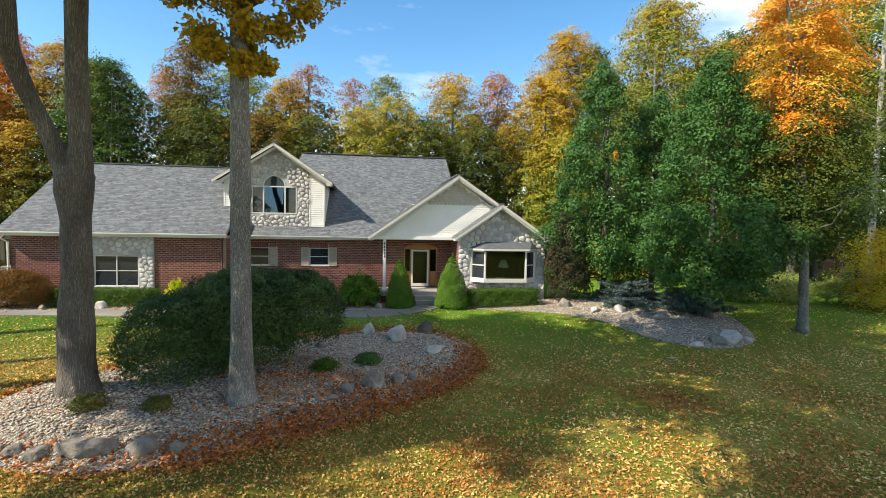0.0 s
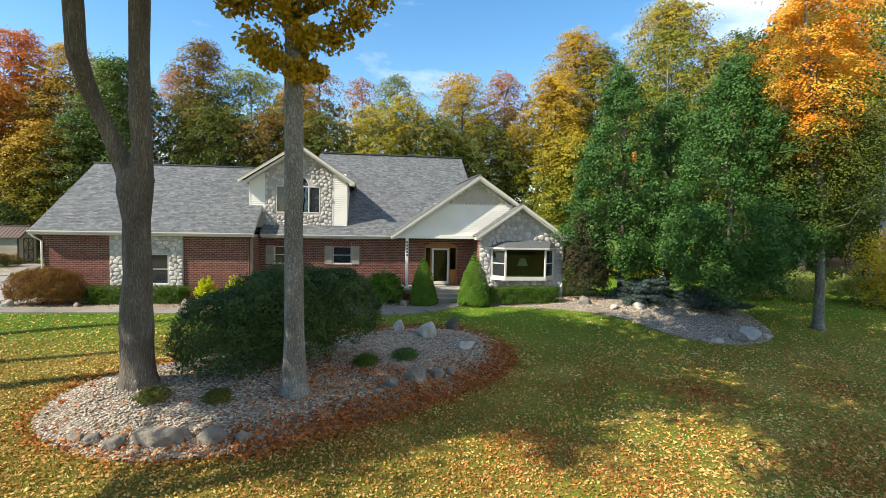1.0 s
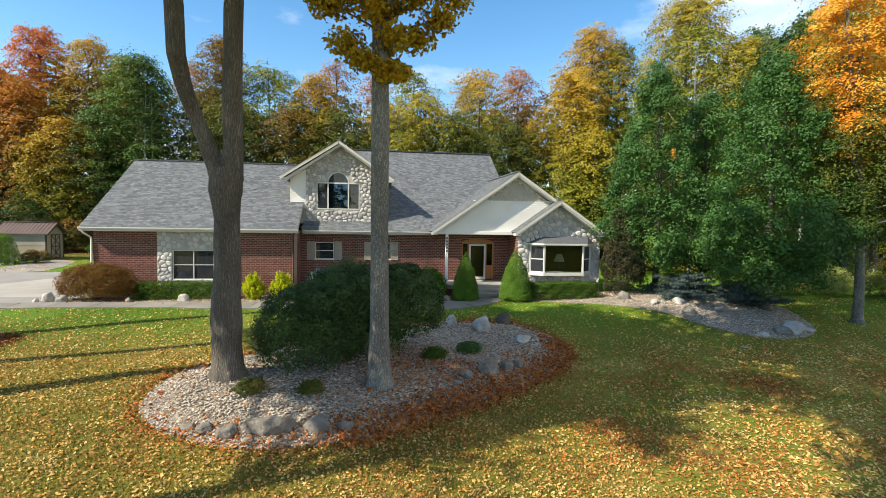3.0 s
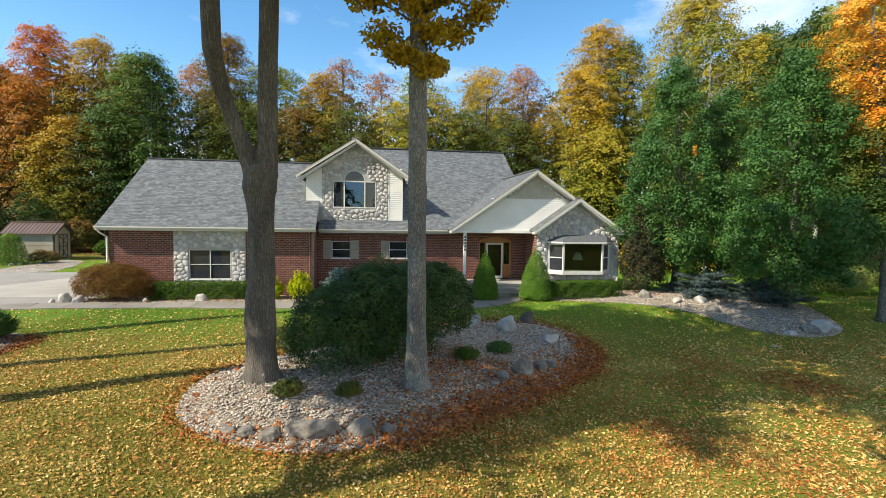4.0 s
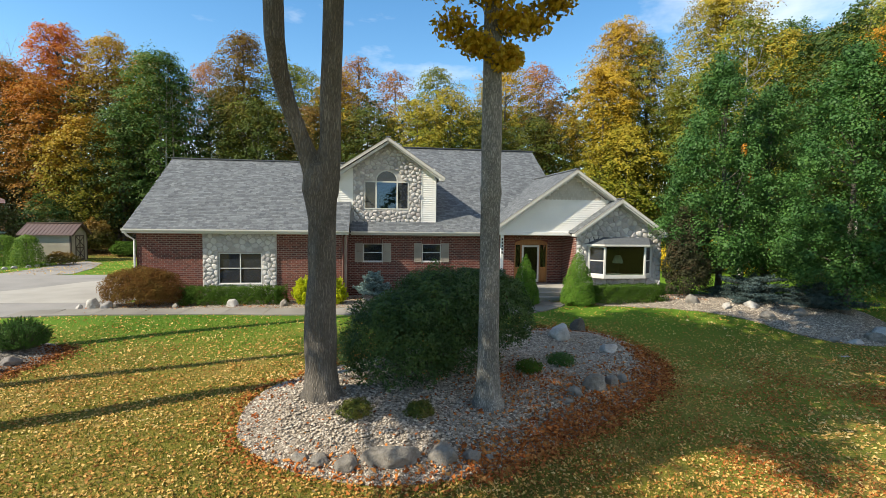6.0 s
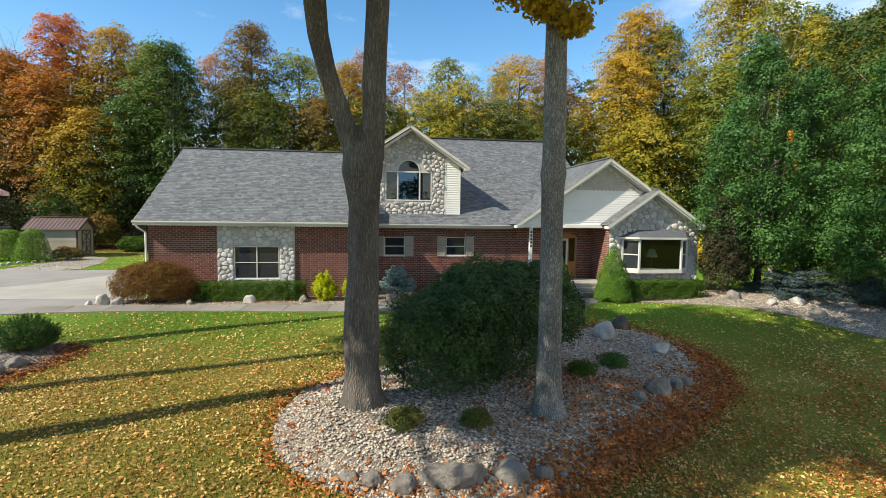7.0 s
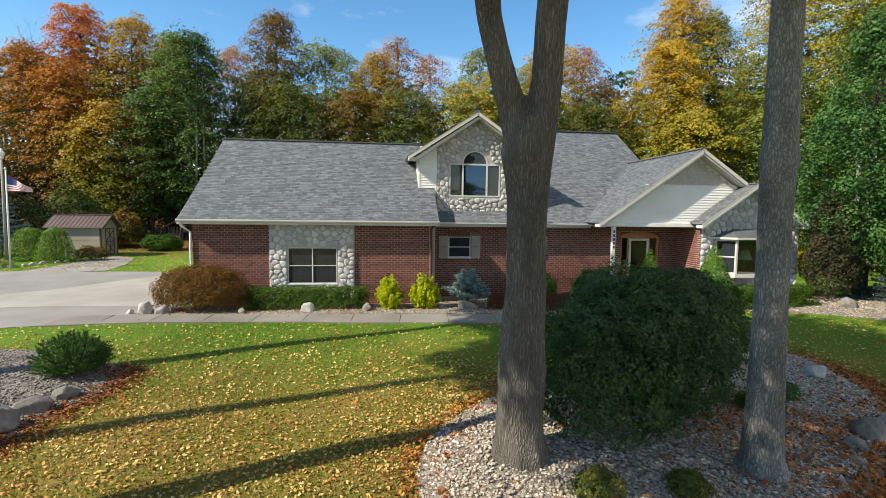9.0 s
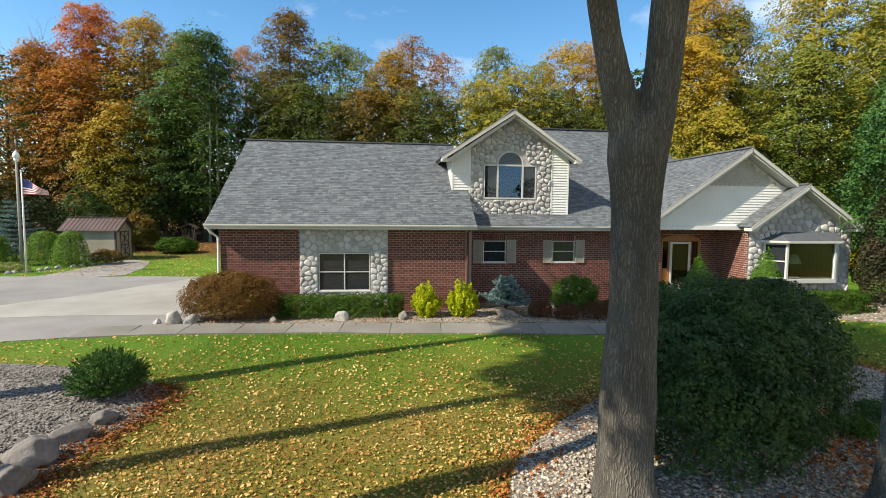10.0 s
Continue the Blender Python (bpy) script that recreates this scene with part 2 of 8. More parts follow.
def pebbles(name, cols, scale=19.0):
    """A close bed of small stones, each of its own grey."""
    m = surface(name, cols, scale=1.5, rough=0.93, bump=0, fine=30, stain=0.3)
    nt = m.node_tree
    bsdf = nt.nodes["Principled BSDF"]
    tc, vor, edge = nt.nodes.new("ShaderNodeTexCoord"), nt.nodes.new("ShaderNodeTexVoronoi"), nt.nodes.new("ShaderNodeTexVoronoi")
    edge.feature = "DISTANCE_TO_EDGE"
    for v in (vor, edge):
        v.inputs["Scale"].default_value = scale
        nt.links.new(tc.outputs["Object"], v.inputs["Vector"])
    sep = nt.nodes.new("ShaderNodeSeparateColor")
    nt.links.new(vor.outputs["Color"], sep.inputs[0])
    r = ramp_node(nt, cols)
    nt.links.new(sep.outputs[0], r.inputs["Fac"])
    gap = nt.nodes.new("ShaderNodeMapRange")
    gap.inputs["From Max"].default_value, gap.inputs["To Min"].default_value = 0.2, 0.6
    nt.links.new(edge.outputs["Distance"], gap.inputs["Value"])
    mul = nt.nodes.new("ShaderNodeMixRGB")
    mul.blend_type, mul.inputs[0].default_value = "MULTIPLY", 1.0
    nt.links.new(r.outputs["Color"], mul.inputs[1])
    nt.links.new(gap.outputs["Result"], mul.inputs[2])
    nt.links.new(mul.outputs["Color"], bsdf.inputs["Base Color"])
    b = nt.nodes.new("ShaderNodeBump")
    b.inputs["Strength"].default_value, b.inputs["Distance"].default_value = 1.0, 0.025
    nt.links.new(gap.outputs["Result"], b.inputs["Height"])
    nt.links.new(b.outputs["Normal"], bsdf.inputs["Normal"])
    return m


LAWN = ground_material()
BRICK = surface("brick", [(0.06, 0.02, 0.016), (0.135, 0.038, 0.027), (0.22, 0.066, 0.044)], scale=3, rough=0.88, bump=0.5, fine=60, vary=0.65, stain=0.2, dist=0.004)
MORTAR = surface("mortar", [(0.26, 0.195, 0.16), (0.39, 0.305, 0.255)], scale=5, rough=0.95, fine=80, dist=0.004)
JOINT = surface("stone_joint", [(0.36, 0.345, 0.33), (0.50, 0.48, 0.46)], scale=5, rough=0.95, fine=60, dist=0.006)
STONE = surface("fieldstone", [(0.24, 0.23, 0.235), (0.50, 0.48, 0.465), (0.62, 0.60, 0.575), (0.40, 0.365, 0.35), (0.56, 0.545, 0.53), (0.34, 0.33, 0.335), (0.72, 0.70, 0.675)], scale=6, rough=0.85, bump=0.9, fine=30, vary=0.85, stain=0.2, dist=0.015)
BOULDER = surface("boulder", [(0.075, 0.066, 0.056), (0.18, 0.163, 0.14), (0.29, 0.263, 0.225), (0.215, 0.205, 0.185), (0.52, 0.47, 0.40)], scale=7, rough=0.92, bump=1.0, fine=24, vary=0.3, stain=0.6, dist=0.05)
PALE_ROCK = surface("pale_rock", [(0.22, 0.21, 0.19), (0.42, 0.40, 0.37), (0.58, 0.56, 0.52)], scale=4, rough=0.9, bump=0.8, fine=20, stain=0.4, dist=0.02)
SHINGLE = surface("shingle", [(0.03, 0.035, 0.042), (0.078, 0.088, 0.10), (0.128, 0.142, 0.155), (0.24, 0.26, 0.275)], scale=9, rough=0.92, bump=0.8, fine=45, vary=0.44, stain=0.1, dist=0.006)
TRIM = surface("cream_trim", [(0.53, 0.52, 0.49), (0.63, 0.62, 0.59)], scale=2, rough=0.5, bump=0.05, fine=30, stain=0.15)
WHITE = surface("white_paint", [(0.74, 0.73, 0.70), (0.82, 0.81, 0.78)], scale=2, rough=0.45, bump=0.05, fine=30, stain=0.12)
SIDING = surface("vinyl_siding", [(0.64, 0.62, 0.57), (0.74, 0.72, 0.67)], scale=2, rough=0.5, bump=0.15, fine=30, stain=0.12, stretch=(0.2, 0.2, 3))
SHAKE = surface("shake_siding", [(0.40, 0.37, 0.31), (0.52, 0.48, 0.42)], scale=3, rough=0.6, bump=0.3, fine=30, vary=0.5, stain=0.15)
SHUTTER = surface("shutter_paint", [(0.34, 0.30, 0.25), (0.42, 0.38, 0.32)], scale=3, rough=0.5, bump=0.1, fine=40)
OAK = surface("stained_oak", [(0.20, 0.075, 0.018), (0.36, 0.15, 0.04), (0.46, 0.21, 0.06)], scale=3, rough=0.42, bump=0.2, fine=30, stretch=(6, 6, 0.5))
BARK = bark("bark", [(0.13, 0.112, 0.09), (0.25, 0.22, 0.182), (0.46, 0.41, 0.35)], 30.0, 0.05, 0.04)
GREY_BARK = bark("grey_bark", [(0.17, 0.162, 0.142), (0.35, 0.34, 0.305), (0.62, 0.60, 0.55)], 26.0, 0.26, 0.022)
WOODS_BARK = surface("woods_bark", [(0.05, 0.04, 0.032), (0.13, 0.115, 0.095)], scale=3, rough=0.95, bump=0.6, fine=12, stretch=(2, 2, 0.4))
PALE_BARK = surface("pale_bark", [(0.22, 0.21, 0.18), (0.46, 0.45, 0.41)], scale=2.5, rough=0.9, bump=0.4, fine=12, stain=0.5)
CONCRETE = surface("concrete", [(0.25, 0.235, 0.205), (0.34, 0.325, 0.29), (0.41, 0.395, 0.355)], scale=0.9, rough=0.9, bump=0.25, fine=45, vary=0.25, stain=0.25, dist=0.006)
WALK = surface("worn_concrete", [(0.14, 0.128, 0.108), (0.20, 0.187, 0.162), (0.27, 0.255, 0.225)], scale=1.2, rough=0.92, bump=0.3, fine=40, vary=0.3, stain=0.4, dist=0.006)
ASPHALT = surface("old_asphalt", [(0.17, 0.16, 0.15), (0.25, 0.24, 0.225), (0.32, 0.305, 0.285)], scale=0.6, rough=0.93, bump=0.4, fine=60, stain=0.3, dist=0.006)
GRAVEL_BED = pebbles("gravel_base", [(0.11, 0.088, 0.066), (0.22, 0.183, 0.142), (0.33, 0.28, 0.222), (0.45, 0.393, 0.32)])
GRAVEL = surface("gravel", [(0.18, 0.145, 0.11), (0.36, 0.303, 0.24), (0.49, 0.425, 0.345), (0.68, 0.605, 0.50)], scale=3, rough=0.9, bump=0.3, fine=40, vary=0.75, stain=0.2, dist=0.005)
# darker copy of the gravel: the corner bed's part shade put into its colour
SHADED_BED = pebbles("shaded_gravel_base", [(0.09, 0.078, 0.066), (0.17, 0.15, 0.13), (0.24, 0.215, 0.19), (0.34, 0.31, 0.28)])
SHADED_GRAVEL = surface("shaded_gravel", [(0.10, 0.085, 0.072), (0.19, 0.165, 0.145), (0.26, 0.235, 0.21), (0.40, 0.365, 0.33)], scale=3, rough=0.9, bump=0.3, fine=40, vary=0.75, stain=0.3, dist=0.005)
GREY_STEEL = surface("galvanised", [(0.45, 0.46, 0.46), (0.6, 0.61, 0.61)], scale=3, rough=0.45, bump=0.05, metal=0.6)
# indoor gloom put into the colour, so rooms look dark through the glass
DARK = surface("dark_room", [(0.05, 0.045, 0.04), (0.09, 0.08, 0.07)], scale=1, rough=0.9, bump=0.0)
GLASS = pane_glass("window_glass", (0.5, 0.58, 0.56), 1.36)
SCREENED = pane_glass("screened_glass", (0.25, 0.29, 0.35), 1.5, screen=0.5)
# blue of the reflected sky put into the gloss colour
SKY_PANE = pane_glass("sky_tinted_glass", (0.35, 0.45, 0.55), 1.95, (0.35, 0.6, 0.95))

# ---- building helpers ----
class Shape:
    """Gathers corners and faces of one mesh."""

    def __init__(self):
        self.v, self.f = [], []

    def add(self, verts, faces):
        k = len(self.v)
        self.v += [tuple(p) for p in verts]
        self.f += [tuple(k + i for i in f) for f in faces]
        return self

    def box(self, x0, x1, y0, y1, z0, z1):
        c = [(x, y, z) for z in (z0, z1) for x, y in ((x0, y0), (x1, y0), (x1, y1), (x0, y1))]
        return self.add(c, [(3, 2, 1, 0), (4, 5, 6, 7), (0, 1, 5, 4), (1, 2, 6, 5), (2, 3, 7, 6), (3, 0, 4, 7)])

    def soft_box(self, x0, x1, y0, y1, z0, z1, b=0.01):
        """A box with chamfered edges."""
        bm = bmesh.new()
        bmesh.ops.create_cube(bm, size=1, matrix=Matrix.LocRotScale(((x0 + x1) / 2, (y0 + y1) / 2, (z0 + z1) / 2), None, (x1 - x0, y1 - y0, z1 - z0)))
        bmesh.ops.bevel(bm, geom=bm.edges[:], offset=b, segments=1, affect="EDGES")
        bm.verts.index_update()
        self.add([v.co for v in bm.verts], [[v.index for v in f.verts] for f in bm.faces])
        bm.free()
        return self

    def prism(self, ring, shift):
        """A flat ring of corners pushed along shift."""
        n, s = len(ring), Vector(shift)
        a = [Vector(p) for p in ring]
        self.add(a + [p + s for p in a], [tuple(range(n))[::-1], tuple(range(n, 2 * n))] + [(i, (i + 1) % n, n + (i + 1) % n, n + i) for i in range(n)])
        return self

    def bar(self, a, b, w, d, up=(0, 0, 1)):
        """A straight bar of section w by d from a to b."""
        a, b = Vector(a), Vector(b)
        t = (b - a).normalized()
        s = t.cross(Vector(up)).normalized()
        u = s.cross(t)
        ring = [a + s * w * i / 2 + u * d * j / 2 for i, j in ((-1, -1), (1, -1), (1, 1), (-1, 1))]
        return self.prism(ring, b - a)

    def tube(self, path, radii, n=10, rough=0.0, seed=0.0):
        path = [Vector(p) for p in path]
        rings = []
        for i, p in enumerate(path):
            t = (path[min(i + 1, len(path) - 1)] - path[max(i - 1, 0)]).normalized()
            s = t.cross(Vector((0.13, 0.97, 0.2))).normalized()
            u = t.cross(s)
            ring = []
            for k in range(n):
                a = 2 * math.pi * k / n
                way = s * math.cos(a) + u * math.sin(a)
                r = radii[i]
                if rough:
                    r *= 1 + rough * noise.noise(Vector((way.x * 2.2 + seed, way.y * 2.2, p.z * 0.9 + seed)))
                ring.append(p + way * r)
            rings.append(ring)
        m = len(rings)
        faces = [(i * n + k, i * n + (k + 1) % n, (i + 1) * n + (k + 1) % n, (i + 1) * n + k) for i in range(m - 1) for k in range(n)]
        return self.add([p for r in rings for p in r], faces + [tuple(range(n))[::-1], tuple(range((m - 1) * n, m * n))])

    def plate(self, ring, holes, y, thick):
        """An upright plate that faces -y: a ring of (x, z) corners with rings cut out of it."""
        bm = bmesh.new()
        edges = []
        for loop in [ring, *holes]:
            vs = [bm.verts.new((x, y, z)) for x, z in loop]
            edges += [bm.edges.new((a, b)) for a, b in zip(vs, vs[1:] + vs[:1])]
        bmesh.ops.triangle_fill(bm, use_beauty=True, use_dissolve=False, edges=edges, normal=(0, -1, 0))
        ex = bmesh.ops.extrude_face_region(bm, geom=bm.faces[:], use_keep_orig=True)
        bmesh.ops.translate(bm, vec=(0, thick, 0), verts=[v for v in ex["geom"] if isinstance(v, bmesh.types.BMVert)])
        bmesh.ops.recalc_face_normals(bm, faces=bm.faces[:])
        bm.verts.index_update()
        self.add([v.co for v in bm.verts], [[v.index for v in f.verts] for f in bm.faces])
        bm.free()
        return self

    def mesh(self, name, mat, smooth=False):
        me = bpy.data.meshes.new(name)
        me.from_pydata(self.v, [], self.f)
        me.materials.append(mat)
        if smooth:
            me.polygons.foreach_set("use_smooth", [True] * len(me.polygons))
        me.update()
        return me


def quads(name, corners, mat):
    """One mesh from an array of quads (n, 4, 3)."""
    n = len(corners)
    me = bpy.data.meshes.new(name)
    me.vertices.add(4 * n)
    me.vertices.foreach_set("co", np.ascontiguousarray(corners, np.float32).ravel())
    me.loops.add(4 * n)
    me.loops.foreach_set("vertex_index", np.arange(4 * n, dtype=np.int32))
    me.polygons.add(n)
    me.polygons.foreach_set("loop_start", np.arange(0, 4 * n, 4, dtype=np.int32))
    me.materials.append(mat)
    me.update(calc_edges=True)
    return me


def triangles(name, corners, mat):
    """One mesh from an array of triangles (n, 3, 3)."""
    n = len(corners)
    me = bpy.data.meshes.new(name)
    me.vertices.add(3 * n)
    me.vertices.foreach_set("co", np.ascontiguousarray(corners, np.float32).ravel())
    me.loops.add(3 * n)
    me.loops.foreach_set("vertex_index", np.arange(3 * n, dtype=np.int32))
    me.polygons.add(n)
    me.polygons.foreach_set("loop_start", np.arange(0, 3 * n, 3, dtype=np.int32))
    me.materials.append(mat)
    me.update(calc_edges=True)
    return me


def part(name, shape, mat, parent, label="", smooth=False):
    me = shape.mesh(name, mat, smooth) if isinstance(shape, Shape) else shape
    ob = new(name, me)
    ob.parent = parent
    return tagged(ob, label)


def thing(name, label, category, at=(0, 0, 0), group="", kind=""):
    ob = new(name)
    ob.location = at
    return tagged(ob, label, category, group, kind)


def solid(name, shape, mat, label, category, group="", kind="", smooth=False):
    me = shape.mesh(name, mat, smooth) if isinstance(shape, Shape) else shape
    return tagged(new(name, me), label, category, group, kind)


def smoothstep(a, b, x):
    t = np.clip((np.asarray(x, float) - a) / (b - a), 0, 1)
    return t * t * (3 - 2 * t)


def inside(poly, x, y):
    """Which of the points lie in the ring of corners."""
    x, y = np.asarray(x, float), np.asarray(y, float)
    hit = np.zeros(x.shape, bool)
    for (ax, ay), (bx, by) in zip(poly, poly[1:] + poly[:1]):
        cross = (ay > y) != (by > y)
        hit ^= cross & (x < (bx - ax) * (y - ay) / ((by - ay) or 1e-9) + ax)
    return hit


def rim(poly, x, y):
    """The distance from the points to the ring's edge."""
    x, y = np.asarray(x, float), np.asarray(y, float)
    best = np.full(x.shape, 1e9)
    for (ax, ay), (bx, by) in zip(poly, poly[1:] + poly[:1]):
        dx, dy = bx - ax, by - ay
        t = np.clip(((x - ax) * dx + (y - ay) * dy) / (dx * dx + dy * dy), 0, 1)
        best = np.minimum(best, np.hypot(x - ax - t * dx, y - ay - t * dy))
    return best


def rounded(poly, times=2):
    """Cuts the corners of a ring."""
    for _ in range(times):
        poly = [q for (ax, ay), (bx, by) in zip(poly, poly[1:] + poly[:1]) for q in ((0.75 * ax + 0.25 * bx, 0.75 * ay + 0.25 * by), (0.25 * ax + 0.75 * bx, 0.25 * ay + 0.75 * by))]
    return poly


# ---- the lie of the land ----
ISLAND = rounded([(-6.6, 10.4), (-6.8, 11.8), (-6.4, 13.2), (-5.3, 14.6), (-3.2, 16.6), (-0.6, 18.3), (2.2, 19.2), (4.7, 18.9), (6.0, 17.4), (5.8, 15.2), (4.8, 13.6), (3.2, 12.1), (1.2, 10.75), (-0.55, 9.65), (-1.8, 8.95), (-3.4, 8.65), (-4.6, 8.9), (-5.75, 9.5)])
SIDE_BED = rounded([(6.6, 24.5), (6.6, 22.4), (8.6, 21.9), (10.2, 21.3), (12.0, 20.4), (13.0, 19.2), (13.2, 18.3), (14.2, 17.0), (15.4, 16.3), (17.2, 16.6), (18.5, 17.6), (19.2, 19.4), (19.8, 22.0), (18.4, 24.6), (15.0, 25.6), (11.8, 25.2)], 1)
CORNER_BED = rounded([(-24, 20.5), (-19, 19.4), (-16.5, 18.9), (-14.2, 17.9), (-13.2, 16.9), (-13.3, 15.7), (-13.7, 14.6), (-13.7, 13.2), (-14.2, 11.5), (-16, 9.5), (-20, 8.5), (-25, 9)])


def height(x, y):
    """The height of the ground."""
    x, y = np.asarray(x, float), np.asarray(y, float)
    z = -0.43 * smoothstep(-9, 4, x) - 0.06 * np.clip(13 - y, 0, 9)
    z = z + (0.27 - z) * smoothstep(15.5, 22.0, y)
    z = np.where(x > 16, z - 0.25 * smoothstep(16, 26, x) * smoothstep(15, 24, y), z)
    z = z + 0.8 * smoothstep(47, 60, y)
    for bed, top in ((ISLAND, 0.26), (SIDE_BED, 0.16), (CORNER_BED, 0.16)):
        z = z + top * np.where(inside(bed, x, y), smoothstep(0, 1.3, rim(bed, x, y)), 0)
    return z + 0.025 * np.sin(x * 0.9 + y * 0.4) * np.sin(y * 0.7 - x * 0.3) * smoothstep(60, 40, np.hypot(x, y))


def zat(x, y):
    return float(height(x, y))


def sheet(name, mat, poly, lift, step, label, category, skirt=0.12):
    """A sheet laid over the ground within a ring, with its edge turned down."""
    bm = bmesh.new()
    vs = [bm.verts.new((x, y, 0)) for x, y in poly]
    bm.faces.new(vs)
    xs, ys = [p[0] for p in poly], [p[1] for p in poly]
    for axis, lo, hi in ((0, min(xs), max(xs)), (1, min(ys), max(ys))):
        k = lo + step
        while k < hi:
            co, no = [0, 0, 0], [0, 0, 0]
            co[axis], no[axis] = k, 1
            bmesh.ops.bisect_plane(bm, geom=bm.verts[:] + bm.edges[:] + bm.faces[:], plane_co=co, plane_no=no)
            k += step
    edges = [e for e in bm.edges if len(e.link_faces) == 1]
    bmesh.ops.triangulate(bm, faces=[f for f in bm.faces if len(f.verts) > 4])
    for v in bm.verts:
        v.co.z = zat(v.co.x, v.co.y) + lift
    ex = bmesh.ops.extrude_edge_only(bm, edges=edges)
    for v in ex["geom"]:
        if isinstance(v, bmesh.types.BMVert):
            v.co.z -= skirt
    bmesh.ops.recalc_face_normals(bm, faces=bm.faces[:])
    me = bpy.data.meshes.new(name)
    bm.to_mesh(me)
    bm.free()
    me.materials.append(mat)
    if sum(p.normal.z for p in me.polygons) < 0:
        me.flip_normals()
    return tagged(new(name, me), label, category, kind="structure")

# ---- ground, walk and drive ----
def build_ground():
    near_x, near_y = np.arange(-40, 45, 0.6), np.arange(-20, 60, 0.6)
    xs = np.concatenate([[-900, -400, -200, -120, -80, -60, -50], near_x, [50, 60, 80, 120, 200, 400, 900]])
    ys = np.concatenate([[-900, -400, -200, -100, -60, -40, -28], near_y, [66, 75, 90, 120, 200, 400, 900]])
    gx, gy = np.meshgrid(xs, ys)
    gz = height(gx, gy)
    for bed in (ISLAND, SIDE_BED, CORNER_BED):
        fx, fy = gx.ravel(), gy.ravel()
        gz = gz - 0.07 * (inside(bed, fx, fy) & (rim(bed, fx, fy) > 0.3)).reshape(gx.shape)
    nx = len(xs)
    s = Shape()
    s.v = list(zip(gx.ravel().tolist(), gy.ravel().tolist(), gz.ravel().tolist()))
    s.f = [(j * nx + i, j * nx + i + 1, (j + 1) * nx + i + 1, (j + 1) * nx + i) for j in range(len(ys) - 1) for i in range(nx - 1)]
    solid("ground", s, LAWN, "mown green lawn strewn with autumn leaves, leaf litter under the woods", "lawn", kind="structure", smooth=True)


build_ground()
sheet("gravel_bed", GRAVEL_BED, ISLAND, 0.02, 0.5, "raised bed of grey gravel round two maples", "garden bed")
sheet("gravel_bed", GRAVEL_BED, SIDE_BED, 0.03, 0.6, "raised bed of grey gravel beside the house", "garden bed")
sheet("gravel_bed", SHADED_BED, CORNER_BED, 0.015, 0.6, "raised gravel bed with boulders at the lawn's corner", "garden bed")
HOUSE_BED = [(-15.9, 23.0), (-12.0, 22.95), (-8.0, 22.75), (-4.0, 22.45), (0.0, 22.1), (2.6, 22.3), (3.9, 22.8), (4.2, 24.3), (2.8, 24.3), (2.8, 26.2), (-5.2, 26.2), (-5.2, 24.75), (-14.6, 24.75), (-15.2, 24.6)]
sheet("gravel_bed", GRAVEL_BED, HOUSE_BED, 0.02, 0.6, "planting bed of pale pebbles along the brick wall", "garden bed")
DRIVE = [(-16.9, 22.1), (-16.0, 22.95), (-15.3, 24.5), (-14.9, 26.5), (-15.2, 33.5), (-18.5, 35.6), (-21.5, 36.0), (-24.2, 36.2), (-30.5, 36.4), (-44, 37), (-44, 20.3), (-26, 20.6), (-21.0, 20.9), (-18.6, 21.5)]
sheet("driveway", ASPHALT, DRIVE, 0.02, 1.5, "wide weathered grey asphalt driveway", "driveway")
sheet("concrete_apron", CONCRETE, [(-15.0, 27.0), (-15.4, 33.2), (-19.6, 34.9), (-21.6, 30.5), (-24.6, 25.8), (-23.8, 24.6), (-16.3, 24.7)], 0.035, 1.5, "pale concrete apron before the garage", "driveway")
sheet("path", ASPHALT, [(-25.5, 36.2), (-24.0, 36.8), (-24.6, 40.5), (-26.2, 45.0), (-28.2, 46.6), (-28.8, 45.6), (-28.4, 41.0), (-28.6, 36.2)], 0.022, 1.5, "grey gravelled path leading to the shed", "path")


def build_walk():
    line = [(-18.2, 22.15), (-16.6, 22.25), (-15.0, 22.25), (-13.3, 22.22), (-11.65, 22.15), (-9.95, 22.06), (-8.3, 21.95), (-6.6, 21.82), (-4.9, 21.66), (-3.2, 21.5), (-1.5, 21.35), (0.2, 21.25), (1.9, 21.35), (3.3, 21.75), (4.4, 22.4), (5.1, 23.2)]
    side = thing("sidewalk", "pale concrete walk of cast slabs with dark joints", "sidewalk", kind="structure")
    for i in range(len(line) - 1):
        (ax, ay), (bx, by) = line[i], line[i + 1]
        d = Vector((bx - ax, by - ay, 0)).normalized()
        n = Vector((-d.y, d.x, 0))
        a, b = Vector((ax, ay, 0)) + d * 0.007, Vector((bx, by, 0)) - d * 0.007
        w = 0.66
        ring = [a - n * w, b - n * w, b + n * w, a + n * w]
        top = [Vector((p.x, p.y, zat(p.x, p.y) + 0.04)) for p in ring]
        low = [p - Vector((0, 0, 0.14)) for p in top]
        mid = (top[0] + top[1] + top[2] + top[3]) / 4
        inner = [mid + (p - mid) * 0.985 + Vector((0, 0, 0.008)) for p in top]
        s = Shape().add(low + top + inner, [(0, 1, 5, 4), (1, 2, 6, 5), (2, 3, 7, 6), (3, 0, 4, 7), (4, 5, 9, 8), (5, 6, 10, 9), (6, 7, 11, 10), (7, 4, 8, 11), (8, 9, 10, 11)])
        part("slab", s, WALK, side)


build_walk()

# ---- the house ----
house = thing("house", "red-brick house with fieldstone gables and grey shingle roofs", "house")
GARAGE_Y, MAIN_Y, BAY_Y, DORMER_Y = 24.82, 26.3, 24.4, 26.6
SLOPE, STEEP = 0.65, 0.69
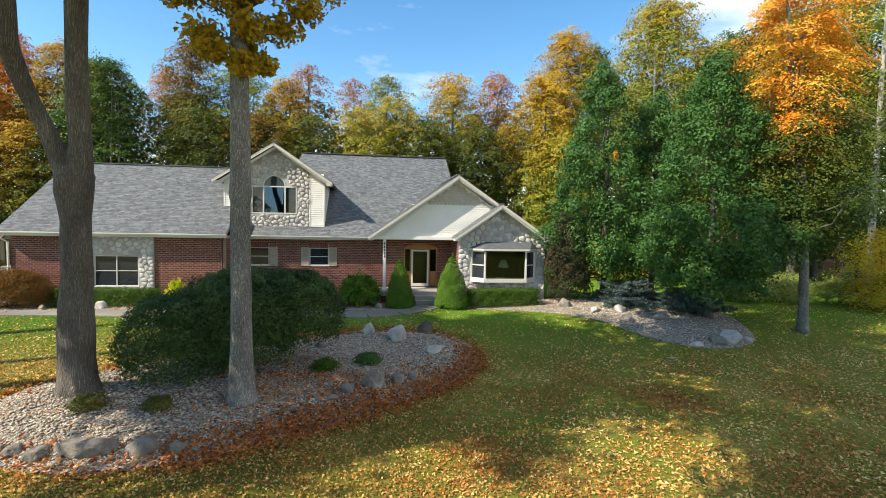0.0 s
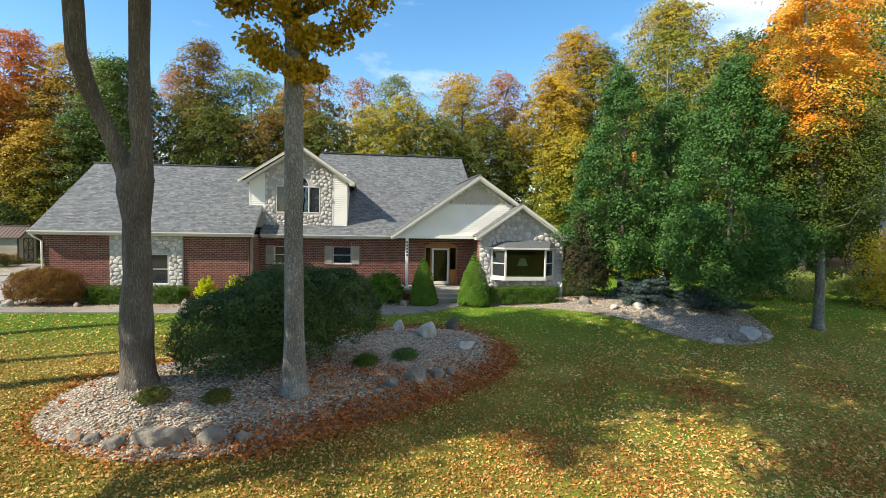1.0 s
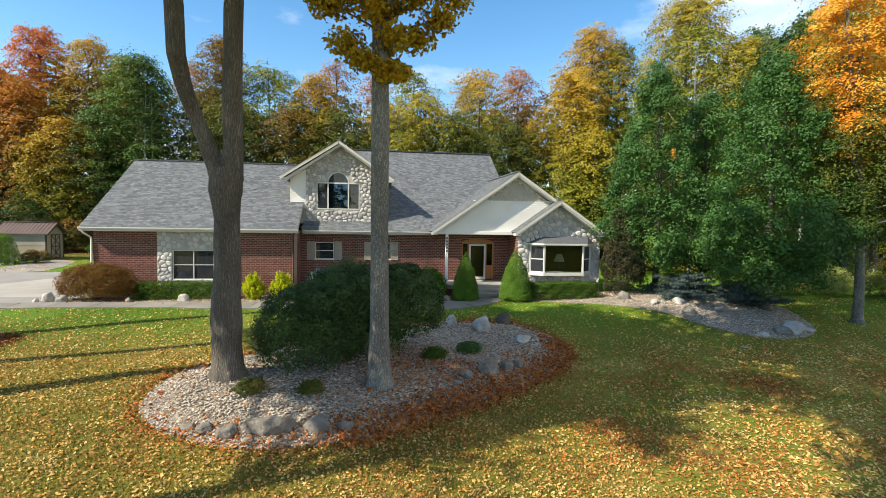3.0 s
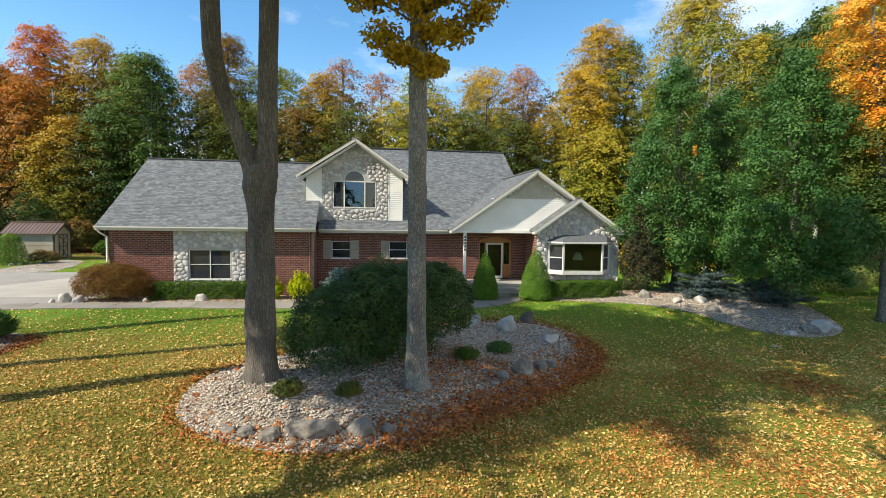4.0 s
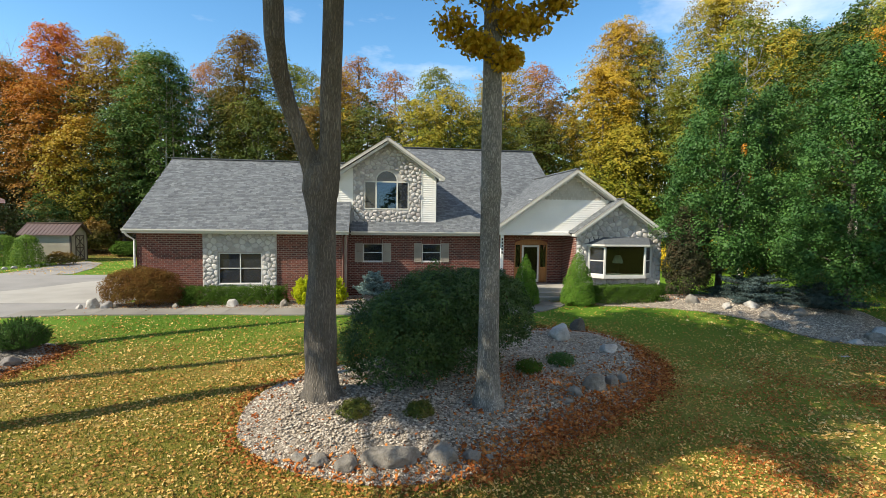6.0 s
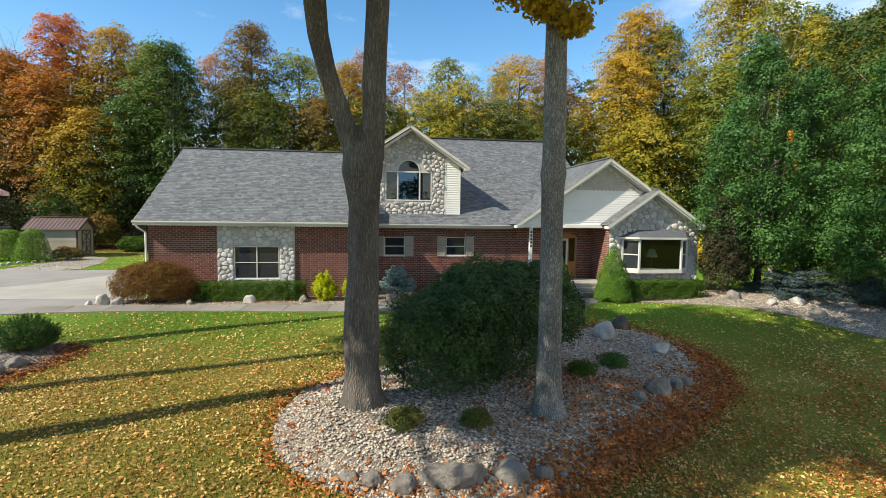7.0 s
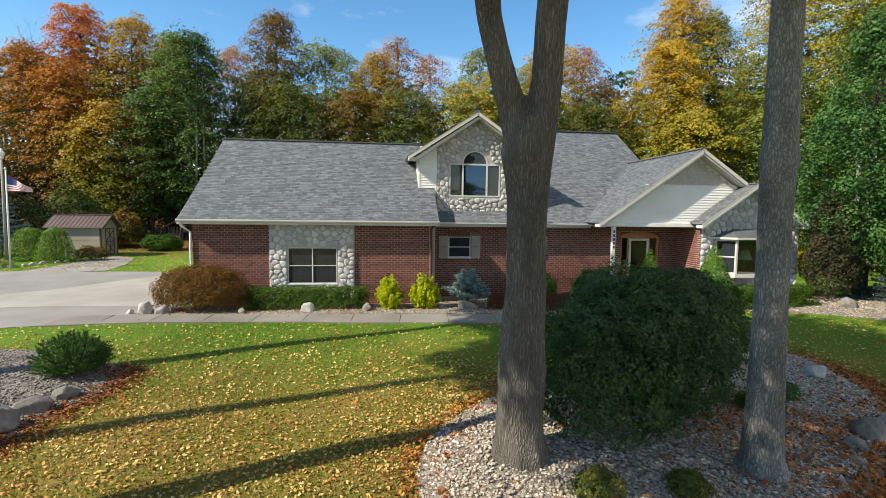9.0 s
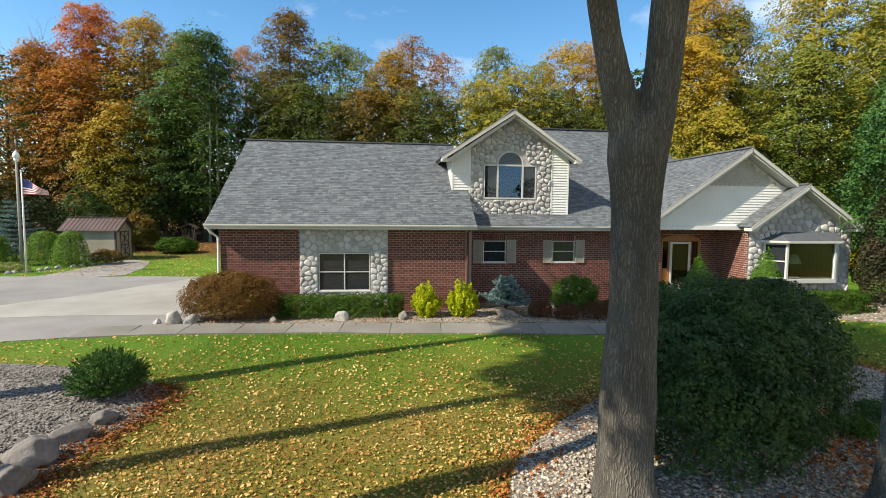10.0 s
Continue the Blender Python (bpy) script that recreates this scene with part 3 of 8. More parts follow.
BASE = 0.1


def oblong(h):
    return [(h[0], h[2]), (h[1], h[2]), (h[1], h[3]), (h[0], h[3])]


def wall_with_openings(name, x0, x1, z0, z1, y, holes, mat, thick=0.25, label=""):
    """A wall that faces -y, with openings (x0, x1, z0, z1) cut through it."""
    return part(name, Shape().plate([(x0, z0), (x1, z0), (x1, z1), (x0, z1)], [oblong(h) for h in holes], y, thick), mat, house, label)


GARAGE_HOLE = (-11.04, -9.07, 1.12, 2.60)
SMALL_A, SMALL_B = (-4.28, -3.27, 2.06, 3.00), (-1.18, -0.17, 2.06, 3.00)
DOOR_HOLE = (3.92, 5.80, 0.88, 3.28)
BAY_HOLE = (7.30, 10.86, 1.45, 3.10)
wall_garage = wall_with_openings("wall", -14.65, -5.3, BASE, 3.62, GARAGE_Y, [GARAGE_HOLE], MORTAR, label="red running-bond brick wall")
wall_main = wall_with_openings("wall", -5.05, 6.65, BASE, 3.62, MAIN_Y, [SMALL_A, SMALL_B, DOOR_HOLE], MORTAR, label="red running-bond brick wall")
wall_bay = part("wall", Shape().plate([(6.65, BASE), (11.40, BASE), (11.40, 3.62), (8.86, 5.24), (6.65, 3.62)], [oblong(BAY_HOLE)], BAY_Y, 0.25), JOINT, house, "fieldstone gable wall")
wall_side = part("wall", Shape().box(6.65, 6.90, BAY_Y + 0.25, MAIN_Y + 0.25, BASE, 3.62), MORTAR, house, "red brick return wall beside the porch")
wall_return = part("wall", Shape().box(-5.3, -5.05, GARAGE_Y, MAIN_Y + 0.25, BASE, 3.62), MORTAR, house, "red brick return wall of the garage")
part("wall", Shape().prism([(-14.65, GARAGE_Y + 0.25, BASE), (-14.65, 35.8, BASE), (-14.65, 35.8, 3.6), (-14.65, 30.3, 7.2), (-14.65, GARAGE_Y + 0.25, 3.62)], (0.25, 0, 0)), BRICK, house, "brick gable wall of the garage")
for x0, x1, y0, y1 in ((-14.65, -5.05, 35.8, 36.05), (-5.05, 11.40, 41.8, 42.05), (-5.3, -5.05, 36.05, 42.05), (11.15, 11.40, BAY_Y + 0.25, 41.8)):
    part("wall", Shape().box(x0, x1, y0, y1, BASE, 3.6), BRICK, house, "plain brick wall at the back")
part("wall", Shape().prism([(7.4, 26.7, 3.6), (7.4, 41.8, 3.6), (7.4, 34.3, 8.7)], (0.12, 0, 0)), SIDING, house, "white siding gable wall")
part("wall", Shape().prism([(-2.4, 30.9, 6.6), (-2.4, 37.7, 6.6), (-2.4, 34.3, 8.8)], (0.12, 0, 0)), SIDING, house, "white siding gable wall")
part("floor", Shape().box(-14.4, 11.15, 26.55, 41.8, 0.6, 0.86), DARK, house, "floor indoors, darkened as if unlit")
part("floor", Shape().box(6.9, 11.15, 24.65, 26.548, 0.6, 0.86), DARK, house, "floor indoors, darkened as if unlit")
# unseen walls added close behind the windows to keep the panes dark
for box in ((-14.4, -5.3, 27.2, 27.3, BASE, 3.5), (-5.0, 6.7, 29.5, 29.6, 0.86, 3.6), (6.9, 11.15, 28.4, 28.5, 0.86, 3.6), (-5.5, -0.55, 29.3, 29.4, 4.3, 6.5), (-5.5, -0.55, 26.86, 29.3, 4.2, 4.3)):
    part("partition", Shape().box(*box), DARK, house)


# roofs
def slope_plane(eave_a, eave_b, ridge_b, ridge_a, name="roof", thick=0.13):
    ring = [Vector(p) for p in (eave_a, eave_b, ridge_b, ridge_a)]
    n = (ring[1] - ring[0]).cross(ring[3] - ring[0]).normalized()
    if n.z < 0:
        n = -n
    return part(name, Shape().prism(ring, -n * thick), SHINGLE, house, "roof deck under grey shingles")


GE, GZ, GR = 24.40, 3.74, 30.3
gz_r = GZ + SLOPE * (GR - GE)
ME, MZ, MR = 25.85, 3.68, 34.3
mz_r = MZ + SLOPE * (MR - ME)
PX, PZ, PY = 6.61, 6.98, 24.42
BX, BPY = 8.86, 23.92
pl_x, pr_x, pe_z = 1.96, 11.50, 3.73
right_slope = (PZ - pe_z) / (pr_x - PX)
bz = PZ - right_slope * (BX - PX)
bl_x = 6.36
DX, DZ, DE_L, DE_R, DE_Z, DF = -3.03, 8.56, -6.12, -0.02, 6.55, 26.18
d_back = ME + (DZ - MZ) / SLOPE
de_back = ME + (DE_Z - MZ) / SLOPE
ROOFS = {
    "garage": [(-15.04, GE, GZ), (-4.95, GE, GZ), (-4.95, GR, gz_r), (-14.9, GR, gz_r)],
    "garage_back": [(-15.08, 36.2, GZ), (-4.95, 36.2, GZ), (-4.95, GR, gz_r), (-15.08, GR, gz_r)],
    "main": [(-4.95, ME, MZ), (7.40, ME, MZ), (7.40, MR, mz_r), (-4.95, MR, mz_r)],
    "main_back": [(-2.5, 42.6, MZ + 0.05), (7.40, 42.6, MZ + 0.05), (7.40, MR, mz_r), (-2.5, MR, mz_r)],
    "porch_left": [(pl_x, 36.0, pe_z), (pl_x, PY, pe_z), (PX, PY, PZ), (PX, 36.0, PZ)],
    "porch_right": [(pr_x, PY, pe_z), (pr_x, 42.0, pe_z), (PX, 42.0, PZ), (PX, PY, PZ)],
    "bay_right": [(pr_x, BPY, pe_z), (pr_x, PY, pe_z), (BX, PY, bz), (BX, BPY, bz)],
    "bay_left": [(bl_x, 27.5, pe_z), (bl_x, BPY, pe_z), (BX, BPY, bz), (BX, 27.5, bz)],
    "dormer_left": [(DE_L, de_back, DE_Z), (DE_L, DF, DE_Z), (DX, DF, DZ), (DX, d_back, DZ)],
    "dormer_right": [(DE_R, DF, DE_Z), (DE_R, de_back + 0.6, DE_Z), (DX, d_back, DZ), (DX, DF, DZ)],
}
ROOFS["main"][3] = (-2.5, MR, mz_r)
decks = {k: slope_plane(*ring) for k, ring in ROOFS.items()}


# fascia, rakes, gutters and soffits
def trim_bar(name, a, b, w, d, mat=TRIM, label="cream painted board"):
    return part(name, Shape().bar(a, b, w, d), mat, house, label)


def rake(a, b, label="cream rake board"):
    a, b = Vector(a) - Vector((0, 0, 0.10)), Vector(b) - Vector((0, 0, 0.10))
    part("rake_board", Shape().bar(a, b, 0.035, 0.13), TRIM, house, label)
    up = Vector((0, 0, 0.082))
    part("drip_edge", Shape().bar(a + up, b + up, 0.05, 0.018), SHUTTER, house, "taupe metal drip edge")


rake((-15.04, GE, GZ), (-14.9, GR, gz_r))
part("rake_board", Shape().bar((-4.945, GE, GZ - 0.09), (-4.945, 26.6, GZ + SLOPE * (26.6 - GE) - 0.09), 0.02, 0.13), SHUTTER, house, "taupe rake board")
part("rake_board", Shape().bar((7.40, 27.5, MZ + SLOPE * 1.65 - 0.1), (7.40, MR, mz_r - 0.1), 0.03, 0.14), SHUTTER, house, "taupe rake board")
for a, b in (((pl_x, PY - 0.02, pe_z), (PX, PY - 0.02, PZ)), ((PX, PY - 0.02, PZ), (BX + 0.1, PY - 0.02, bz - 0.07)), ((bl_x, BPY - 0.02, pe_z), (BX, BPY - 0.02, bz)), ((BX, BPY - 0.02, bz), (pr_x, BPY - 0.02, pe_z)),
             ((DE_L, DF - 0.02, DE_Z), (DX, DF - 0.02, DZ)), ((DX, DF - 0.02, DZ), (DE_R, DF - 0.02, DE_Z))):
    rake(a, b)


def gutter(x0, x1, y, z):
    prof = [(0, 0), (0, -0.12), (-0.075, -0.12), (-0.115, -0.06), (-0.115, 0.0), (-0.105, 0.0), (-0.105, -0.055), (-0.07, -0.105), (-0.012, -0.105), (-0.012, 0)]
    part("gutter", Shape().prism([(x0, y + a, z + b) for a, b in prof], (x1 - x0, 0, 0)), TRIM, house, "cream metal gutter")
    part("fascia", Shape().box(x0, x1, y + 0.003, y + 0.03, z - 0.2, z - 0.01), TRIM, house, "cream fascia board")


gutter(-15.08, -4.93, GE, GZ - 0.02)
gutter(-4.9, 2.2, ME, MZ - 0.02)
part("soffit", Shape().box(-15.05, -4.97, GE + 0.03, GARAGE_Y, 3.56, 3.58), TRIM, house)
part("soffit", Shape().box(-4.95, 2.1, ME + 0.03, MAIN_Y, 3.52, 3.54), TRIM, house)
part("soffit", Shape().box(2.15, 6.6, PY + 0.5, MAIN_Y, 3.55, 3.58), TRIM, house, "cream porch ceiling")
part("soffit", Shape().prism([(-15.05, GE, 3.58), (-15.05, GR, gz_r - 0.18), (-14.65, GR, gz_r - 0.18), (-14.65, GE, 3.58)], (0, 0, 0.02)), TRIM, house)
part("beam", Shape().soft_box(2.2, 6.62, PY + 0.30, PY + 0.45, 3.56, 3.735, 0.01), WHITE, house, "white porch beam")
for x, y, z in ((bl_x, BPY, pe_z), (pr_x - 0.3, BPY, pe_z), (DE_L, DF, DE_Z), (DE_R - 0.28, DF, DE_Z), (pl_x, PY, pe_z)):
    part("eave_return", Shape().soft_box(x, x + 0.3, y, y + 0.45, z - 0.2, z - 0.06, 0.012), TRIM, house, "boxed cream eave end")
part("ridge_cap", Shape().bar((-15.1, GR, gz_r + 0.02), (-5.2, GR, gz_r + 0.02), 0.26, 0.05), SHINGLE, house)
part("ridge_cap", Shape().bar((-2.5, MR, mz_r + 0.03), (7.42, MR, mz_r + 0.03), 0.32, 0.055), SHINGLE, house, "raised ridge vent")
part("ridge_cap", Shape().bar((PX, PY, PZ + 0.02), (PX, 31, PZ + 0.02), 0.24, 0.05), SHINGLE, house)
part("ridge_cap", Shape().bar((BX, BPY, bz + 0.02), (BX, 25.6, bz + 0.02), 0.22, 0.05), SHINGLE, house)
part("ridge_cap", Shape().bar((DX, DF, DZ + 0.02), (DX, d_back, DZ + 0.02), 0.22, 0.05), SHINGLE, house)


def downspout(pts, paint=WHITE, look_of="white metal downspout"):
    part("downspout", Shape().tube(pts, [0.045] * len(pts), 8), paint, house, look_of)


downspout([(-14.98, GE - 0.04, 3.6), (-14.9, GE + 0.05, 3.42), (-14.72, GARAGE_Y - 0.06, 3.2), (-14.72, GARAGE_Y - 0.06, 0.3)])
downspout([(-5.12, GE + 0.1, 3.56), (-5.22, GARAGE_Y - 0.06, 3.4), (-5.22, GARAGE_Y - 0.06, 0.3)], BRICK, "brick-red metal downspout")


# dormer body
dormer_hole = [(-4.24, 4.81), (-1.90, 4.81), (-1.90, 6.27), (-2.52, 6.27)] + [(-3.07 + 0.55 * math.cos(q), 6.30 + 0.57 * math.sin(q)) for q in np.linspace(0.15, math.pi - 0.15, 11)] + [(-3.62, 6.27), (-4.24, 6.27)]
part("dormer_wall", Shape().plate([(-5.63, 4.0), (-0.43, 4.0), (-0.43, 6.56), (-2.95, 8.3), (-5.63, 6.5)], [dormer_hole], DORMER_Y, 0.2), JOINT, house, "fieldstone dormer front")
part("dormer_wall", Shape().prism([(-5.63, DORMER_Y + 0.2, 4.0), (-5.63, 31.0, 6.52), (-5.63, DORMER_Y + 0.2, 6.52)], (0.12, 0, 0)), WHITE, house, "white siding cheek of the dormer")
part("dormer_wall", Shape().prism([(-0.55, DORMER_Y + 0.2, 4.0), (-0.55, 31.0, 6.52), (-0.55, DORMER_Y + 0.2, 6.52)], (0.12, 0, 0)), WHITE, house, "white siding cheek of the dormer")
part("dormer_soffit", Shape().prism([(-5.95, DF + 0.05, 6.40), (-2.95, DF + 0.05, 8.40), (0.03, DF + 0.05, 6.40), (-0.1, DF + 0.05, 6.32), (-2.95, DF + 0.05, 8.26), (-5.82, DF + 0.05, 6.32)], (0, DORMER_Y - DF - 0.05, 0)), TRIM, house)
part("gable_soffit", Shape().prism([(pl_x + 0.1, PY + 0.02, pe_z - 0.12), (PX, PY + 0.02, PZ - 0.16), (9.1, PY + 0.02, bz - 0.2), (9.0, PY + 0.02, bz - 0.3), (PX, PY + 0.02, PZ - 0.28), (pl_x + 0.25, PY + 0.02, pe_z - 0.14)], (0, 0.54, 0)), TRIM, house)
part("gable_soffit", Shape().prism([(bl_x + 0.1, BPY + 0.02, pe_z - 0.12), (BX, BPY + 0.02, bz - 0.16), (pr_x - 0.1, BPY + 0.02, pe_z - 0.12), (pr_x - 0.2, BPY + 0.02, pe_z - 0.16), (BX, BPY + 0.02, bz - 0.26), (bl_x + 0.2, BPY + 0.02, pe_z - 0.16)], (0, BAY_Y - BPY - 0.02, 0)), TRIM, house)
part("gable_backing", Shape().prism([(2.3, PY + 0.46, 3.66), (11.0, PY + 0.46, 3.66), (PX, PY + 0.46, PZ - 0.24)], (0, 0.1, 0)), SIDING, house)


# windows
def sash_window(x0, x1, z0, z1, y, columns=1, rail=True, frame_w=0.04, mat=TRIM, label="cream double-hung window"):
    """A framed window set 6 cm into the wall: frame and rails, a sill, and a pane for each light."""
    s = Shape()
    f, d = frame_w, 0.08
    s.box(x0, x0 + f, y, y + d, z0, z1).box(x1 - f, x1, y, y + d, z0, z1).box(x0 + f, x1 - f, y, y + d, z0, z0 + f).box(x0 + f, x1 - f, y, y + d, z1 - f, z1)
    w = (x1 - x0) / columns
    for i in range(1, columns):
        s.box(x0 + w * i - f * 0.55, x0 + w * i + f * 0.55, y - 0.004, y + d, z0 + f, z1 - f)
    if rail:
        for i in range(columns):
            s.box(x0 + w * i + f * 0.6, x0 + w * (i + 1) - f * 0.6, y + 0.012, y + d - 0.01, (z0 + z1) / 2 - 0.018, (z0 + z1) / 2 + 0.018)
    win = part("window", s, mat, house, label)
    for i in range(columns):
        for lo, hi in (((z0 + f, (z0 + z1) / 2), ((z0 + z1) / 2, z1 - f)) if rail else ((z0 + f, z1 - f),)):
            p = part("pane", Shape().box(x0 + w * i + f * 0.5, x0 + w * (i + 1) - f * 0.5, y + 0.035, y + 0.041, lo, hi), SCREENED, win)
            p.visible_shadow = False
    part("sill", Shape().soft_box(x0 - 0.03, x1 + 0.03, y - 0.05, y + 0.05, z0 - 0.05, z0 + 0.004, 0.008), mat, win)
    return win


sash_window(*GARAGE_HOLE, GARAGE_Y - 0.04, columns=2)
for hole in (SMALL_A, SMALL_B):
    sash_window(*hole, MAIN_Y + 0.03)
    for x0 in (hole[0] - 0.44, hole[1] + 0.03):
        s = Shape().soft_box(x0, x0 + 0.05, MAIN_Y - 0.05, MAIN_Y - 0.013, 2.02, 3.04, 0.006).soft_box(x0 + 0.36, x0 + 0.41, MAIN_Y - 0.05, MAIN_Y - 0.013, 2.02, 3.04, 0.006)
        for z in (2.02, 2.5, 2.98):
            s.soft_box(x0 + 0.05, x0 + 0.36, MAIN_Y - 0.048, MAIN_Y - 0.013, z, z + 0.06, 0.006)
        sh = part("shutter", s, SHUTTER, house, "taupe louvred shutter")
        for k in range(26):
            z = 2.09 + k * 0.0345
            if abs(z - 2.52) > 0.045:
                part("slat", Shape().prism([(x0 + 0.05, MAIN_Y - 0.042, z), (x0 + 0.05, MAIN_Y - 0.014, z + 0.03), (x0 + 0.05, MAIN_Y - 0.014, z + 0.036), (x0 + 0.05, MAIN_Y - 0.042, z + 0.006)], (0.31, 0, 0)), SHUTTER, sh)

# dormer window with an arched light
dw = Shape()
dy = DORMER_Y - 0.02
for x0, x1 in ((-4.24, -4.19), (-3.66, -3.59), (-2.55, -2.48), (-1.95, -1.90)):
    dw.box(x0, x1, dy, dy + 0.09, 4.81, 6.30)
for z0, z1 in ((4.81, 4.87), (6.23, 6.30)):
    for x0, x1 in ((-4.19, -3.66), (-3.59, -2.55), (-2.48, -1.95)):
        dw.box(x0, x1, dy, dy + 0.09, z0, z1)
arc = [(-3.07 - 0.59 * math.cos(a), 6.30 + 0.58 * math.sin(a)) for a in np.linspace(0, math.pi, 17)]
inn = [(-3.07 - 0.53 * math.cos(a), 6.30 + 0.52 * math.sin(a)) for a in np.linspace(0, math.pi, 17)]
for (a, b), (c, d) in zip(zip(arc, arc[1:]), zip(inn, inn[1:])):
    dw.prism([(a[0], dy, a[1]), (b[0], dy, b[1]), (d[0], dy, d[1]), (c[0], dy, c[1])], (0, 0.09, 0))
dormer_window = part("window", dw, TRIM, house, "three-light window under a half-round fanlight")
for x0, x1, kind in ((-4.19, -3.66, SCREENED), (-3.59, -2.55, SKY_PANE), (-2.48, -1.95, SCREENED)):
    part("pane", Shape().box(x0, x1, dy + 0.04, dy + 0.046, 4.87, 6.23), kind, dormer_window).visible_shadow = False
part("pane", Shape().prism([(p[0], dy + 0.04, p[1]) for p in inn], (0, 0.006, 0)), SCREENED, dormer_window).visible_shadow = False

# bay window
by0, by1 = 23.86, BAY_Y
bay = part("bay_window", Shape().prism([(7.30, by1 + 0.2, 1.40), (7.28, by1 - 0.02, 1.40), (7.92, by0 - 0.05, 1.40), (10.22, by0 - 0.05, 1.40), (10.88, by1 - 0.02, 1.40), (10.86, by1 + 0.2, 1.40)], (0, 0, 0.17))
           .prism([(7.30, by1 + 0.2, 3.04), (7.28, by1 - 0.02, 3.04), (7.92, by0 - 0.05, 3.04), (10.22, by0 - 0.05, 3.04), (10.88, by1 - 0.02, 3.04), (10.86, by1 + 0.2, 3.04)], (0, 0, 0.10)), TRIM, house, "cream bay window under its own small shingle roof")
for a in ((7.97, by0), (10.17, by0), (7.36, by1), (10.80, by1)):
    part("post", Shape().soft_box(a[0] - 0.05, a[0] + 0.05, a[1] - 0.04, a[1] + 0.07, 1.57, 3.04, 0.012), TRIM, bay)
part("pane", Shape().box(8.02, 10.12, by0 + 0.02, by0 + 0.026, 1.57, 3.04), GLASS, bay).visible_shadow = False
for ax, bx in ((7.40, 7.93), (10.76, 10.21)):
    part("pane", Shape().prism([(ax, by1 - 0.02, 1.57), (bx, by0 + 0.03, 1.57), (bx, by0 + 0.03, 3.04), (ax, by1 - 0.02, 3.04)], (0, 0.006, 0)), SCREENED, bay).visible_shadow = False
    for z in (1.60, 2.30, 3.01):
        part("rail", Shape().bar((ax, by1 - 0.02, z), (bx, by0 + 0.03, z), 0.04, 0.055), TRIM, bay)
e_z, w_z = 3.16, 3.50
hip = Shape()
lo = [(7.10, by1, e_z), (7.84, by0 - 0.18, e_z), (10.32, by0 - 0.18, e_z), (11.04, by1, e_z)]
hi = [(7.45, by1, w_z), (8.1, by1 - 0.06, w_z), (10.05, by1 - 0.06, w_z), (10.68, by1, w_z)]
dn = [(x, y, z - 0.06) for x, y, z in lo]
hip.add(lo + hi + dn, [(0, 1, 5, 4), (1, 2, 6, 5), (2, 3, 7, 6), (8, 9, 1, 0), (9, 10, 2, 1), (10, 11, 3, 2), (8, 11, 10, 9), (4, 5, 6, 7)])
part("bay_roof", hip, SHINGLE, bay, "small hipped shingle roof")
part("bay_fascia", Shape().bar((7.86, by0 - 0.19, e_z - 0.05), (10.30, by0 - 0.19, e_z - 0.05), 0.02, 0.09).bar((7.11, by1 - 0.01, e_z - 0.05), (7.85, by0 - 0.19, e_z - 0.05), 0.02, 0.09).bar((11.03, by1 - 0.01, e_z - 0.05), (10.31, by0 - 0.19, e_z - 0.05), 0.02, 0.09), TRIM, bay)

# front door with side lights under a shallow arch
df = Shape()
dfy = MAIN_Y + 0.05
for x0, x1 in ((3.92, 3.99), (4.27, 4.33), (5.33, 5.39), (5.73, 5.80)):
    df.box(x0, x1, dfy, dfy + 0.12, 0.90, 2.98)
df.box(3.92, 5.80, dfy - 0.004, dfy + 0.12, 2.98, 3.05)
arch_o = [(4.86 - 0.94 * math.cos(a), 3.05 + 0.23 * math.sin(a)) for a in np.linspace(0, math.pi, 15)]
df.prism([(p[0], dfy + 0.02, p[1]) for p in arch_o], (0, 0.08, 0))
door_frame = part("door_frame", df, OAK, house, "varnished oak door frame with an arched head")
part("arch_corner", Shape().prism([(3.92, MAIN_Y, 3.05)] + [(p[0], MAIN_Y, p[1]) for p in arch_o[1:8]] + [(4.86, MAIN_Y, 3.285), (3.92, MAIN_Y, 3.285)], (0, 0.12, 0)).prism([(5.80, MAIN_Y, 3.05), (5.80, MAIN_Y, 3.285), (4.86, MAIN_Y, 3.285)] + [(p[0], MAIN_Y, p[1]) for p in arch_o[8:14]], (0, 0.12, 0)), BRICK, house)
for x0, x1 in ((3.99, 4.27), (5.39, 5.73)):
    part("side_panel", Shape().soft_box(x0, x1, dfy + 0.05, dfy + 0.09, 0.92, 1.75, 0.012).soft_box(x0 + 0.05, x1 - 0.05, dfy + 0.035, dfy + 0.05, 1.0, 1.66, 0.012), OAK, door_frame)
    part("pane", Shape().box(x0, x1, dfy + 0.06, dfy + 0.066, 1.75, 2.98), GLASS, door_frame).visible_shadow = False
sd = Shape()
for x0, x1, z0, z1 in ((4.34, 4.44, 0.92, 2.96), (5.22, 5.32, 0.92, 2.96), (4.44, 5.22, 0.92, 1.08), (4.44, 5.22, 2.86, 2.96)):
    sd.soft_box(x0, x1, dfy - 0.04, dfy + 0.0, z0, z1, 0.008)
storm = part("storm_door", sd, TRIM, house, "cream storm door with a full glass light")
part("pane", Shape().box(4.44, 5.22, dfy - 0.022, dfy - 0.016, 1.08, 2.86), GLASS, storm).visible_shadow = False
part("handle", Shape().soft_box(4.385, 4.415, dfy - 0.10, dfy - 0.04, 1.88, 2.02, 0.008), GREY_STEEL, storm)
